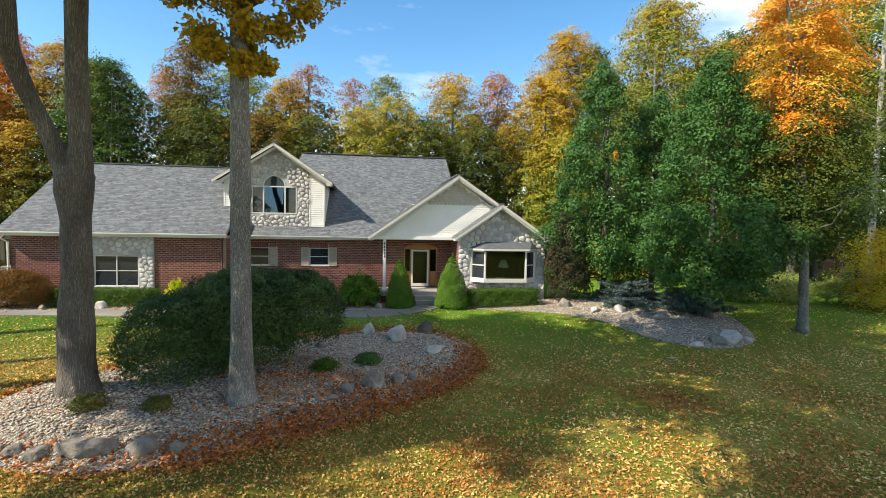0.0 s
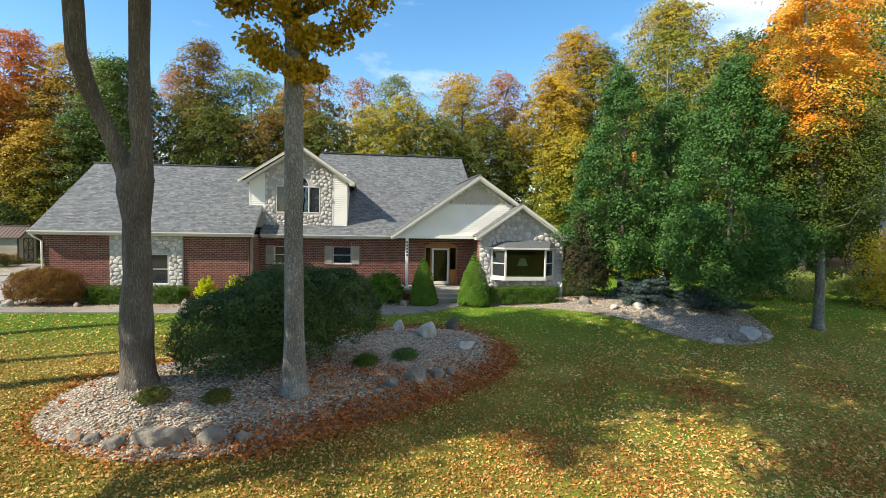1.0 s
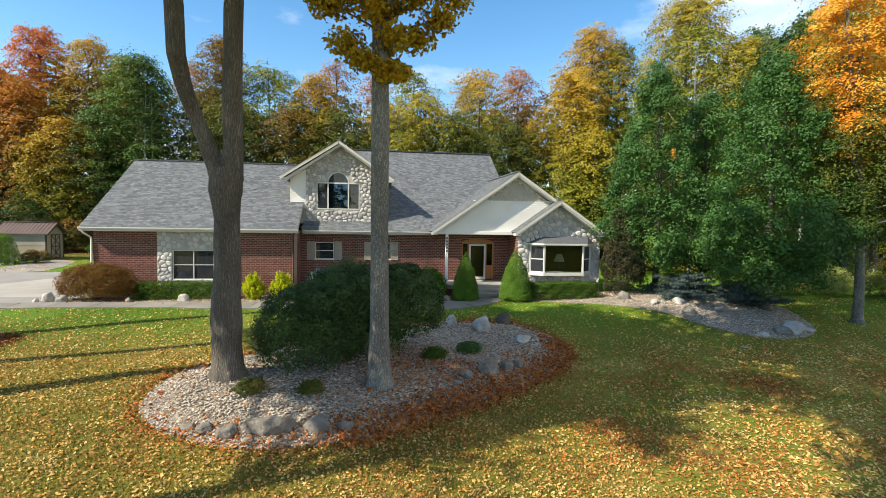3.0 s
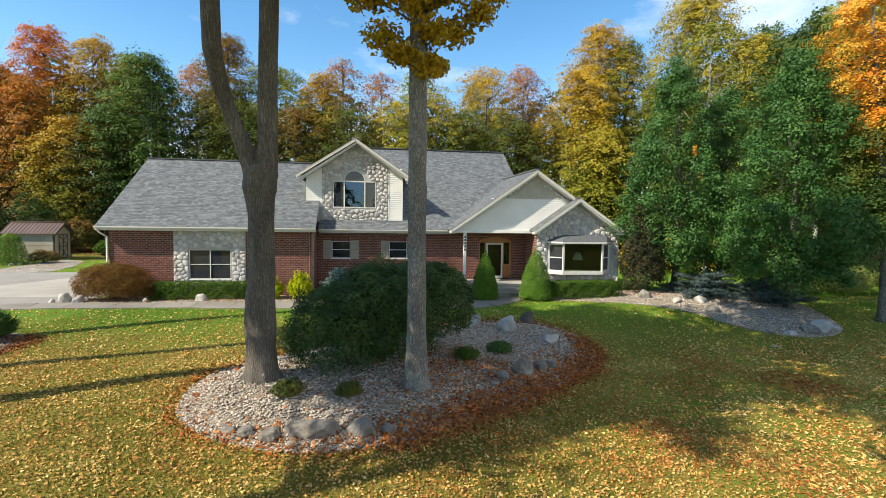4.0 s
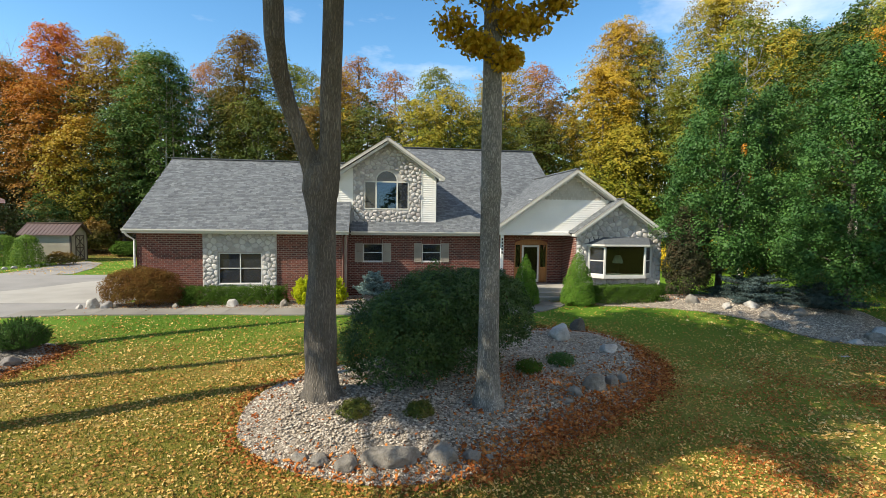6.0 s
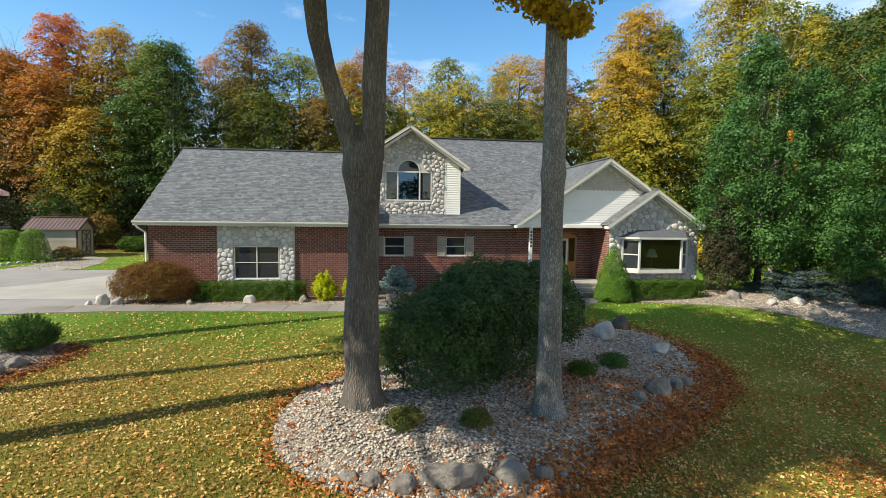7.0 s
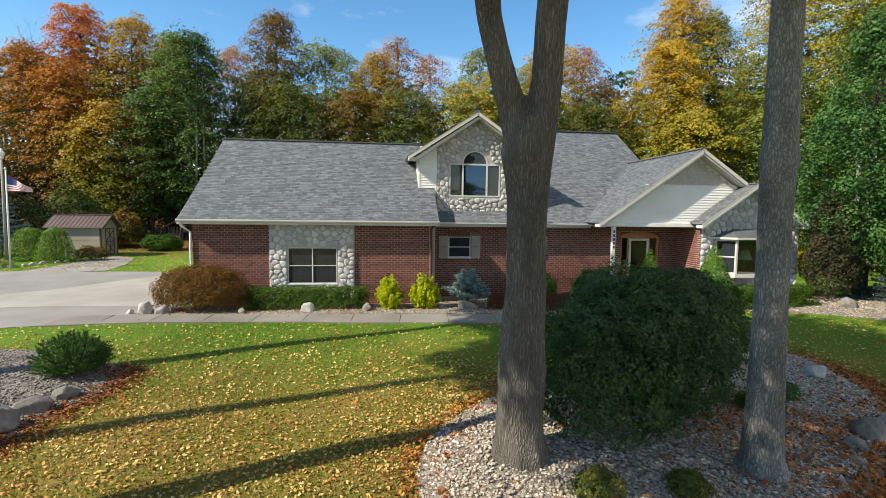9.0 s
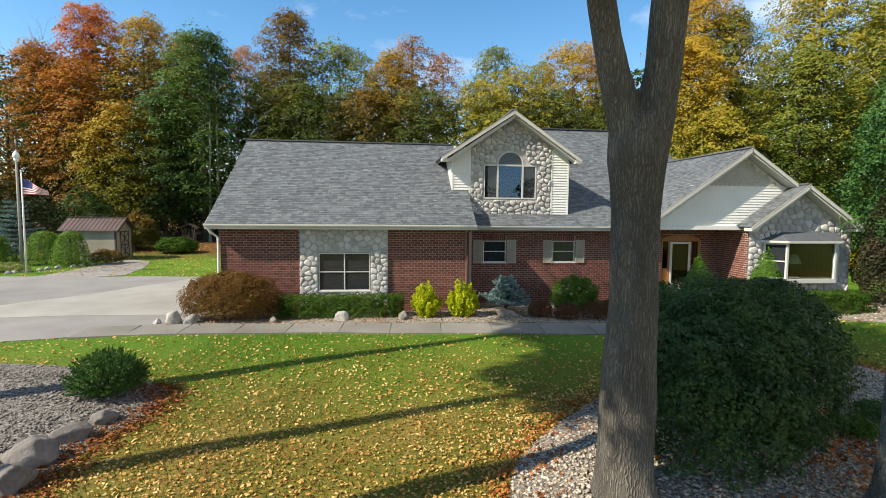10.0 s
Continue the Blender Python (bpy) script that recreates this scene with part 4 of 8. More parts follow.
inner_door = part("door", Shape().soft_box(4.33, 5.33, dfy + 0.06, dfy + 0.10, 0.92, 2.97, 0.008).soft_box(4.5, 5.16, dfy + 0.045, dfy + 0.06, 1.05, 1.7, 0.02).soft_box(4.5, 5.16, dfy + 0.045, dfy + 0.06, 1.85, 2.8, 0.02), OAK, house, "varnished oak front door")

# porch slab, steps and post
porch = thing("porch_steps", "pale concrete porch slab with three cast steps", "steps")
part("slab", Shape().soft_box(2.55, 6.64, 24.25, MAIN_Y, 0.66, 0.88, 0.02), CONCRETE, porch)
part("base", Shape().box(2.62, 6.64, 24.33, MAIN_Y, 0.05, 0.66), BRICK, porch, "brick plinth under the porch")
part("step", Shape().soft_box(4.35, 6.25, 23.93, 24.32, 0.25, 0.69, 0.02), CONCRETE, porch)
part("step", Shape().soft_box(4.35, 6.25, 23.60, 23.95, 0.15, 0.50, 0.02), CONCRETE, porch)
part("porch_post", Shape().soft_box(2.72, 2.87, PY + 0.33, PY + 0.48, 0.88, 3.56, 0.012).soft_box(2.69, 2.90, PY + 0.30, PY + 0.51, 0.88, 1.0, 0.012), WHITE, house, "white square porch post with a number plate")
INK = surface("number_black", [(0.02, 0.02, 0.02), (0.04, 0.04, 0.04)], rough=0.4, bump=0)
for k in range(5):
    part("number_bar", Shape().box(2.755, 2.835, PY + 0.323, PY + 0.331, 3.28 - k * 0.17, 3.40 - k * 0.17), INK, house)

# ---- trunks and crowns ----
def leaf_quads(rng, at, normal, size, slim=0.7):
    """A folded four-cornered blade at each place."""
    n = len(at)
    t = rng.normal(size=(n, 3))
    t -= (t * normal).sum(1, keepdims=True) * normal
    t /= np.linalg.norm(t, axis=1, keepdims=True) + 1e-9
    b = np.cross(normal, t)
    s = (size * rng.uniform(0.6, 1.35, n))[:, None]
    lift = normal * s * rng.uniform(-0.05, 0.25, (n, 1))
    return np.stack([at - t * s * 0.5, at + b * s * 0.5 * slim + lift, at + t * s * 0.5, at - b * s * 0.5 * slim + lift], 1)


def ball(rng, n):
    d = rng.normal(size=(n, 3))
    return d / np.linalg.norm(d, axis=1, keepdims=True)


def profile(kind, t):
    if kind == "oval":
        return np.sin(np.pi * np.clip(t, 0.04, 0.97) ** 0.95) ** 0.4
    if kind == "pear":
        return np.clip(1 - t, 0, 1) ** 0.62 * np.clip(t * 3.0 + 0.5, 0, 1) * 1.12
    return np.clip(1 - t, 0, 1)


def crown(seed, z0, z1, radius, kind, clumps, per, clump, leaf, flat=0.6, hollow=0.3, off=(0, 0), uneven=0.24, order=0.95):
    """Leaves gathered in clumps through an uneven envelope; returns the blades and the clumps' middles."""
    rng = np.random.default_rng(seed)
    t = rng.uniform(0, 1, clumps) ** (1.4 if kind == "pear" else 0.9)
    a = rng.uniform(0, 2 * np.pi, clumps)
    p = rng.uniform(0, 6.28, 4)
    lobe = 1 + uneven * (np.sin(3 * a + p[0] + 4 * t) * np.sin(7 * t + p[1]) + 0.7 * np.sin(5 * a + p[2] - 6 * t) + 0.5 * np.sin(15 * t + p[3] + a))
    r = radius * profile(kind, t) * lobe * np.sqrt(rng.uniform(hollow, 1, clumps))
    mid = np.stack([r * np.cos(a) + off[0], r * np.sin(a) + off[1], z0 + (z1 - z0) * t + rng.normal(0, 0.25, clumps)], 1)
    size = clump * rng.uniform(0.55, 1.4, clumps)
    which = np.repeat(np.arange(clumps), per)
    d = ball(rng, len(which))
    d[:, 2] = np.abs(d[:, 2]) * np.where(rng.uniform(size=len(which)) < 0.7, 1, -1)
    at = mid[which] + d * (size[which] * rng.uniform(0.3, 1.08, len(which)))[:, None] * np.array([1, 1, flat])
    normal = d * order + rng.normal(0, 0.55, d.shape) + np.array([0, 0, 0.3])
    normal /= np.linalg.norm(normal, axis=1, keepdims=True)
    return leaf_quads(rng, at, normal, leaf), mid


def sprays(seed, z0, z1, radius, kind, count, per, size, leaf, off=(0, 0), uneven=0.24, flat=0.2, up=0.75, inner=0.4):
    """Leaves in flat drooping sprays, tier over tier round the stem; returns the blades and the sprays' middles."""
    rng = np.random.default_rng(seed)
    t = ((np.arange(count) + rng.uniform(0, 1, count)) / count) ** 0.92
    a = np.arange(count) * 2.39996 + rng.normal(0, 0.35, count)
    p = rng.uniform(0, 6.28, 4)
    lobe = 1 + uneven * (np.sin(3 * a + p[0] + 4 * t) * np.sin(7 * t + p[1]) + 0.7 * np.sin(5 * a + p[2] - 6 * t) + 0.5 * np.sin(17 * t + p[3] + a))
    deep = np.where(rng.uniform(size=count) < inner, rng.uniform(0.25, 0.8, count), rng.uniform(0.8, 1.02, count))
    r = radius * profile(kind, t) * lobe * deep
    mid = np.stack([r * np.cos(a) + off[0], r * np.sin(a) + off[1], z0 + (z1 - z0) * t + rng.normal(0, 0.2, count)], 1)
    wide = size * rng.uniform(0.55, 1.4, count)
    k = np.repeat(np.arange(count), per)
    rho, th = np.sqrt(rng.uniform(0, 1, len(k))), rng.uniform(0, 2 * np.pi, len(k))
    u, v = rho * np.cos(th) * wide[k] * 1.25, rho * np.sin(th) * wide[k]
    w = rng.normal(0, flat, len(k)) * wide[k] - 0.3 * u - 0.4 * rho ** 2 * wide[k]
    ca, sa = np.cos(a)[k], np.sin(a)[k]
    lean_u, lean_v = 0.45 + 0.5 * u / wide[k], 0.5 * v / wide[k]
    at = mid[k] + np.stack([u * ca - v * sa, u * sa + v * ca, w], 1)
    normal = np.stack([ca * lean_u - sa * lean_v, sa * lean_u + ca * lean_v, np.full(len(k), up)], 1) + rng.normal(0, 0.24, (len(k), 3))
    normal /= np.linalg.norm(normal, axis=1, keepdims=True)
    return leaf_quads(rng, at, normal, leaf), mid


def limbs(shape, rng, mids, z0, z1, lean, r0, count, n=6):
    """Boughs from the trunk to some of the clumps."""
    for m in mids[rng.choice(len(mids), min(count, len(mids)), replace=False)]:
        far = float(np.hypot(m[0], m[1]))
        zb = max(z0, min(z1, m[2] - far * rng.uniform(0.6, 1.2)))
        base = Vector((lean[0] * zb, lean[1] * zb, zb))
        tip = Vector(m.tolist())
        k = base.lerp(tip, 0.5) + Vector((rng.uniform(-0.2, 0.2), rng.uniform(-0.2, 0.2), -0.12 * far))
        shape.tube([base, k, tip], [r0, r0 * 0.6, r0 * 0.15], n)


WOODS = {
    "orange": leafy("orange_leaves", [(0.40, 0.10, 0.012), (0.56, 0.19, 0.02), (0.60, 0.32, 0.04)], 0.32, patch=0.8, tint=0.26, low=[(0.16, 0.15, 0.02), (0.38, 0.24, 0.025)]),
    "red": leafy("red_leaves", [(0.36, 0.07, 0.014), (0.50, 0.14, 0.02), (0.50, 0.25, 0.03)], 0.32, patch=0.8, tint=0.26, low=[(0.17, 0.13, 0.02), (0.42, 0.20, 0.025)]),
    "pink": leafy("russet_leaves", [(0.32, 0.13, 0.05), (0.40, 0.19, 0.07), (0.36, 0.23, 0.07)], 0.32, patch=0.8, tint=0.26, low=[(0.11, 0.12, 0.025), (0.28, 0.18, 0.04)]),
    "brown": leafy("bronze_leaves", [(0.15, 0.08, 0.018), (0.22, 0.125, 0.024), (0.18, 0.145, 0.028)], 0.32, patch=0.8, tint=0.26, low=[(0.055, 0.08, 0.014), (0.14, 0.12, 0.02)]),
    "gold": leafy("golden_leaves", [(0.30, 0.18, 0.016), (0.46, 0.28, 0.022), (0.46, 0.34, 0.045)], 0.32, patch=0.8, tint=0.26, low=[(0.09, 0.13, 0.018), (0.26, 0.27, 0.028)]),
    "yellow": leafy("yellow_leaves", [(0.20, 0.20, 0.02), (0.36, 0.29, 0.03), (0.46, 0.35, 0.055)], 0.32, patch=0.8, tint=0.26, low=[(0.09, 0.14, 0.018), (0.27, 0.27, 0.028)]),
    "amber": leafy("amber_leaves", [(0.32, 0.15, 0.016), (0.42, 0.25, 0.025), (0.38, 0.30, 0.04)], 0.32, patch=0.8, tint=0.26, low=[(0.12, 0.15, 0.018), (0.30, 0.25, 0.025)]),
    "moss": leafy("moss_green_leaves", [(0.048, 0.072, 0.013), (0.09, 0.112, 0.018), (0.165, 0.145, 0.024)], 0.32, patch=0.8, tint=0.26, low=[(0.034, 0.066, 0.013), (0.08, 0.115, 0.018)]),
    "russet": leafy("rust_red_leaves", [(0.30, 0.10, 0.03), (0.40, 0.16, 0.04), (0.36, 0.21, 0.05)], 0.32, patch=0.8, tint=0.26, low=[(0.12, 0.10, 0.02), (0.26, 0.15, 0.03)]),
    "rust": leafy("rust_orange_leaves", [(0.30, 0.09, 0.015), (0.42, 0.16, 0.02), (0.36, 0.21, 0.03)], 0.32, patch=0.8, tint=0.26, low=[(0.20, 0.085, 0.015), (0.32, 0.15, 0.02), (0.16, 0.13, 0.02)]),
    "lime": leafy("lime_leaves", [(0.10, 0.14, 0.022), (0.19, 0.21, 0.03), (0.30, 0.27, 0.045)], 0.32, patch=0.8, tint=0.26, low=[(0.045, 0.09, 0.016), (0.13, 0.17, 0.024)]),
    "green": leafy("green_leaves", [(0.04, 0.095, 0.02), (0.07, 0.14, 0.026), (0.14, 0.18, 0.035)], 0.3, patch=0.8, tint=0.26),
    # near-black: canopy shade over the undergrowth put into the leaf colour
    "shade": leafy("canopy_shade_leaves", [(0.012, 0.025, 0.008), (0.028, 0.042, 0.011), (0.065, 0.048, 0.014)], 0.3),
    "bright": leafy("young_leaves", [(0.16, 0.21, 0.03), (0.30, 0.31, 0.045), (0.44, 0.36, 0.06)], 0.32, patch=0.8, tint=0.26, low=[(0.10, 0.16, 0.025), (0.24, 0.28, 0.04)]),
    # brightened: sun that misses the young maple put into the leaf colour
    "flame": leafy("sunny_flame_leaves", [(0.34, 0.36, 0.035), (0.70, 0.55, 0.05), (0.70, 0.32, 0.03)], 0.45, patch=1.1, tint=0.3),
    "deep": leafy("deep_green_leaves", [(0.025, 0.06, 0.018), (0.05, 0.10, 0.022), (0.11, 0.11, 0.022)], 0.3, patch=0.8, tint=0.26),
}


def woods_tree(x, y, top, radius, colour, seed, bare=0.35, kind="oval", leaf=0.24, density=1.0, bark=WOODS_BARK, label="", trunk_r=None):
    """A tall tree at the wood's edge: a tapered trunk, boughs and a clumped crown."""
    rng = np.random.default_rng(seed)
    z = zat(x, y)
    h = top - z
    tree = thing("tree", label or f"tall {colour}-leaved maple at the edge of the woods", "tree", (x, y, z), "trees of the woods")
    lean = rng.uniform(-0.02, 0.02, 2)
    z0 = h * bare
    clumps = int(430 * density * (radius / 4) ** 1.5 * (h / 22) * (1 - bare) / 0.8)
    cl, mids = sprays(seed, z0, h - 0.4, radius, kind, clumps, int(30 * (0.36 / leaf) ** 0.8), 0.78, leaf * 1.3)
    cl[:, :, 0] += lean[0] * h * 0.5
    s = Shape()
    r = trunk_r or 0.012 * h
    hs = [0, 0.3, 1.2, h * 0.25, h * 0.5, h * 0.75, h * 0.93]
    s.tube([(lean[0] * k, lean[1] * k, k - 0.1) for k in hs], [r * 1.5, r * 1.2, r, r * 0.85, r * 0.65, r * 0.35, r * 0.08], 9, 0.15, seed)
    limbs(s, rng, mids, h * 0.25, h * 0.85, lean, r * 0.32, 16, 5)
    part("trunk", s, bark, tree, smooth=True)
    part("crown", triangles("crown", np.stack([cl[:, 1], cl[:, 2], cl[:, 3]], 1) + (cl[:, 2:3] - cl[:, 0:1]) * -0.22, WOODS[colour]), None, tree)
    return tree


EDGE = [(-44.2, 62, 21.5, 3.0, "rust"), (-41.2, 66, 27.0, 3.4, "red"), (-39.4, 60, 19.5, 2.8, "rust"), (-35.3, 66, 26.0, 3.4, "amber"), (-34.6, 58, 15.0, 2.9, "amber"), (-30.9, 59, 16.5, 2.9, "deep"), (-30.8, 65, 23.8, 2.8, "amber"),
        (-27.0, 59, 22.5, 3.5, "green"), (-28.5, 80, 27.5, 3.4, "pink"), (-18.7, 61, 25.7, 2.5, "brown"), (-21.8, 68, 21.5, 3.0, "moss"), (-13.2, 62, 22.6, 4.3, "lime"), (-16.0, 57, 17.0, 3.2, "moss"), (-10.2, 57, 17.0, 3.0, "brown"),
        (-7.9, 60, 21.6, 2.4, "amber"), (-5.6, 62, 24.0, 2.5, "pink"), (-4.2, 56, 16.8, 3.0, "moss"), (-0.7, 76, 26.6, 2.7, "russet"), (3.8, 62, 23.3, 2.6, "lime"), (4.6, 55, 18.9, 3.0, "yellow"), (0.9, 55, 17.8, 2.9, "yellow"),
        (15.3, 80, 27.4, 2.6, "lime"), (11.8, 59, 23.0, 3.4, "gold"), (8.6, 55, 17.0, 2.8, "moss"), (21.6, 75, 28.4, 3.7, "russet"), (14.8, 56, 16.2, 3.8, "moss"), (18.2, 60, 19.5, 3.2, "brown"),
        (26.0, 57, 28.4, 3.4, "gold"), (21.2, 52, 21.6, 3.2, "gold"), (22.6, 49, 14.5, 3.0, "yellow"), (28.6, 56, 26.4, 2.9, "lime"), (33.5, 50, 29.6, 4.2, "yellow"), (29.4, 47, 19.5, 3.4, "lime"), (37.0, 46, 24.0, 3.4, "yellow"), (42.2, 50, 27.0, 2.6, "green"),
        (45.4, 46, 25.8, 2.7, "gold"), (49.3, 52, 27.0, 4.2, "gold"), (55, 50, 28, 4.4, "amber")]
THIN = ("pink", "russet")
for i, (x, y, top, radius, colour) in enumerate(EDGE):
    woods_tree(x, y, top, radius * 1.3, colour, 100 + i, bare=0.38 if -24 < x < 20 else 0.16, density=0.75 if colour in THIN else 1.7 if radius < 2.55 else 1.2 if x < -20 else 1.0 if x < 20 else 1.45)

for x, y, top in ((-26.2, 58.0, 22.0), (-25.5, 58.8, 20.5)):
    woods_tree(x, y, top, 2.0, "deep", int(700 + x), bare=0.62, bark=PALE_BARK, trunk_r=0.13, density=0.7, label="slim pale-trunked tree at the edge of the woods")



def bare_tree(x, y, top, seed):
    """A leafless tree: boughs that fork into twigs."""
    rng = np.random.default_rng(seed)
    z = zat(x, y)
    tree = thing("tree", "bare leafless grey tree at the edge of the woods", "tree", (x, y, z - 0.05), "trees of the woods")
    s = Shape()

    def fork(base, way, length, r, level):
        tip = base + way * length
        bend = base.lerp(tip, 0.5) + Vector(rng.normal(0, 0.05 * length, 3).tolist())
        s.tube([base, bend, tip], [r, r * 0.75, r * 0.5], 6 if level < 2 else 4)
        if level < 5:
            for _ in range(3 if level else 5):
                side = Vector((rng.normal(), rng.normal(), rng.uniform(0.2, 1.1)))
                fork(base.lerp(tip, rng.uniform(0.55, 1.0)), (way + side * 0.55).normalized(), length * rng.uniform(0.5, 0.72), r * 0.5, level + 1)

    fork(Vector((0, 0, 0)), Vector((0.02, 0, 1)), (top - z) * 0.5, 0.24, 0)
    part("trunk", s, PALE_BARK, tree, smooth=True)


bare_tree(-49.5, 66, 25.5, 91)
bare_tree(-45.6, 69, 25.0, 92)

rng = np.random.default_rng(5)
fill = []
for row, (y0, y1, gap, t0, t1) in enumerate([(62, 67, 4.4, 15.5, 18.5), (70, 78, 4.8, 18.5, 22.0), (82, 92, 7.0, 21.0, 24.5)]):
    for x in np.arange(-92, 76, gap):
        fill.append((x + rng.uniform(-1.4, 1.4), rng.uniform(y0, y1), rng.uniform(t0, t1) + (3.5 if x > 27 or x < -26 else 0), row))
for x in np.arange(34, 62, 5):
    fill.append((x + rng.uniform(-1, 1), rng.uniform(34, 44), rng.uniform(17, 22), 0))
for k, (x, y, top, row) in enumerate(fill):
    woods_tree(x, y, top, rng.uniform(3.4, 4.6), ["deep", "deep", "moss", "deep", "brown", "green"][int(rng.integers(6))], 300 + k, bare=0.1, leaf=0.55 if y > 68 else 0.32, density=0.2 if y > 68 else 0.3 if y > 50 else 0.6, label="tree in the depth of the woods")

# trees behind the camera, unseen, added to darken what the windows mirror
for k in range(11):
    woods_tree(-52 + 10.5 * k + rng.uniform(-2, 2), rng.uniform(-52, -42), rng.uniform(9, 12), rng.uniform(4.2, 5.4), ["green", "deep", "lime", "deep"][k % 4], 700 + k, bare=0.08, leaf=0.7, density=0.3, label="unseen green tree added to darken window reflections")


def gap_backdrop():
    """Added backdrop that hides bright sky gaps low between the trees."""
    s = Shape()
    n = 420
    for i in range(n + 1):
        x = -300 + 600 * i / n
        y = 150 + 12 * math.sin(x * 0.013)
        top = 12 + 3.2 * noise.noise(Vector((x * 0.02, 0, 3))) + 2.0 * noise.noise(Vector((x * 0.13, 1, 3))) + 1.3 * noise.noise(Vector((x * 0.6, 2, 3)))
        s.v += [(x, y, -2), (x, y + 5, top * 0.6), (x, y + 14, top), (x, y + 40, -2)]
    s.f = [(4 * i + k, 4 * i + 4 + k, 4 * i + 5 + k, 4 * i + 1 + k) for i in range(n) for k in range(3)]
    solid("backdrop", s, surface("woods_backdrop", [(0.02, 0.03, 0.01), (0.06, 0.07, 0.02), (0.16, 0.11, 0.03), (0.22, 0.12, 0.03)], scale=0.25, rough=0.95, bump=0.8, fine=1.5, dist=1.0), "autumn-coloured backdrop added far behind to close sky gaps", "woods", kind="structure")


gap_backdrop()

# ---- the two maples of the island bed ----
MAPLE = leafy("maple_leaves", [(0.34, 0.23, 0.02), (0.46, 0.33, 0.03), (0.42, 0.25, 0.024), (0.24, 0.24, 0.03)], 0.42, patch=1.2)


def maple_forked():
    x, y = -5.02, 12.00
    z = zat(x, y)
    tree = thing("tree", "large forked maple with furrowed bark in the gravel bed", "tree", (x, y, z - 0.05), "maples of the gravel bed")
    s = Shape()
    hs = [-0.25, 0.05, 0.3, 0.8, 1.5, 2.2, 2.9, 3.6, 4.2, 4.6, 4.9, 5.2, 5.5]
    ox = [0.0, 0.0, 0.0, -0.01, -0.02, -0.01, 0.02, 0.02, 0.02, 0.0, -0.02, 0.0, 0.0]
    rr = [0.60, 0.50, 0.42, 0.385, 0.375, 0.35, 0.33, 0.325, 0.325, 0.355, 0.395, 0.40, 0.36]
    s.tube([(p, 0, h) for p, h in zip(ox, hs)], rr, 32, 0.17, 3.0)
    s.tube([(-0.06, -0.0, 4.9), (-0.22, -0.03, 5.5), (-0.42, -0.09, 6.04), (-0.57, -0.17, 6.47), (-0.71, -0.28, 6.89), (-0.84, -0.5, 7.47), (-0.87, -0.82, 8.04), (-0.89, -0.85, 9.13), (-0.98, -0.8, 10.52), (-1.7, -0.8, 13.5), (-2.4, -0.6, 16.5)], [0.26, 0.24, 0.20, 0.185, 0.185, 0.205, 0.215, 0.21, 0.20, 0.16, 0.08], 20, 0.12, 7.0)
    s.tube([(0.1, -0.01, 4.8), (0.18, -0.09, 5.49), (0.23, -0.16, 6.08), (0.23, -0.25, 6.85), (0.29, -0.39, 8.08), (0.32, -0.42, 9.33), (0.49, -0.52, 11.74), (0.9, -0.7, 15.0), (1.3, -0.8, 18.5)], [0.29, 0.27, 0.245, 0.235, 0.23, 0.23, 0.2, 0.14, 0.08], 20, 0.12, 11.0)
    for k, (h, q, ln) in enumerate([(4.95, 3.25, 0.08), (5.2, 0.1, 0.08), (4.85, -1.6, 0.05), (1.75, 3.0, 0.02)]):
        d = Vector((math.cos(q), math.sin(q), 0.1))
        o = Vector((0, 0, h))
        s.tube([o + d * 0.1, o + d * 0.22, o + d * (0.32 + ln * 0.3), o + d * (0.36 + ln)], [0.22, 0.20, 0.14, 0.05], 14, 0.3, k * 5.0)
    rng = np.random.default_rng(21)
    # unseen upper crown, set off the stem to aim its shade
    cl, mids = crown(21, 11.8, 20.5, 4.7, "oval", 240, 46, 1.05, 0.34, off=(0.2, -4.2))
    boughs = Shape()
    limbs(boughs, rng, mids, 10.8, 16, (0, 0), 0.09, 26)
    part("bough", boughs, BARK, tree, smooth=True)
    stem = part("trunk", s, BARK, tree, "grey-brown furrowed forked trunk", smooth=True)
    skin = stem.modifiers.new("skin", "REMESH")
    skin.mode, skin.voxel_size, skin.use_smooth_shade = "VOXEL", 0.035, True
    ease = stem.modifiers.new("ease", "SMOOTH")
    ease.iterations = 4
    part("crown", quads("crown", cl, MAPLE), None, tree)


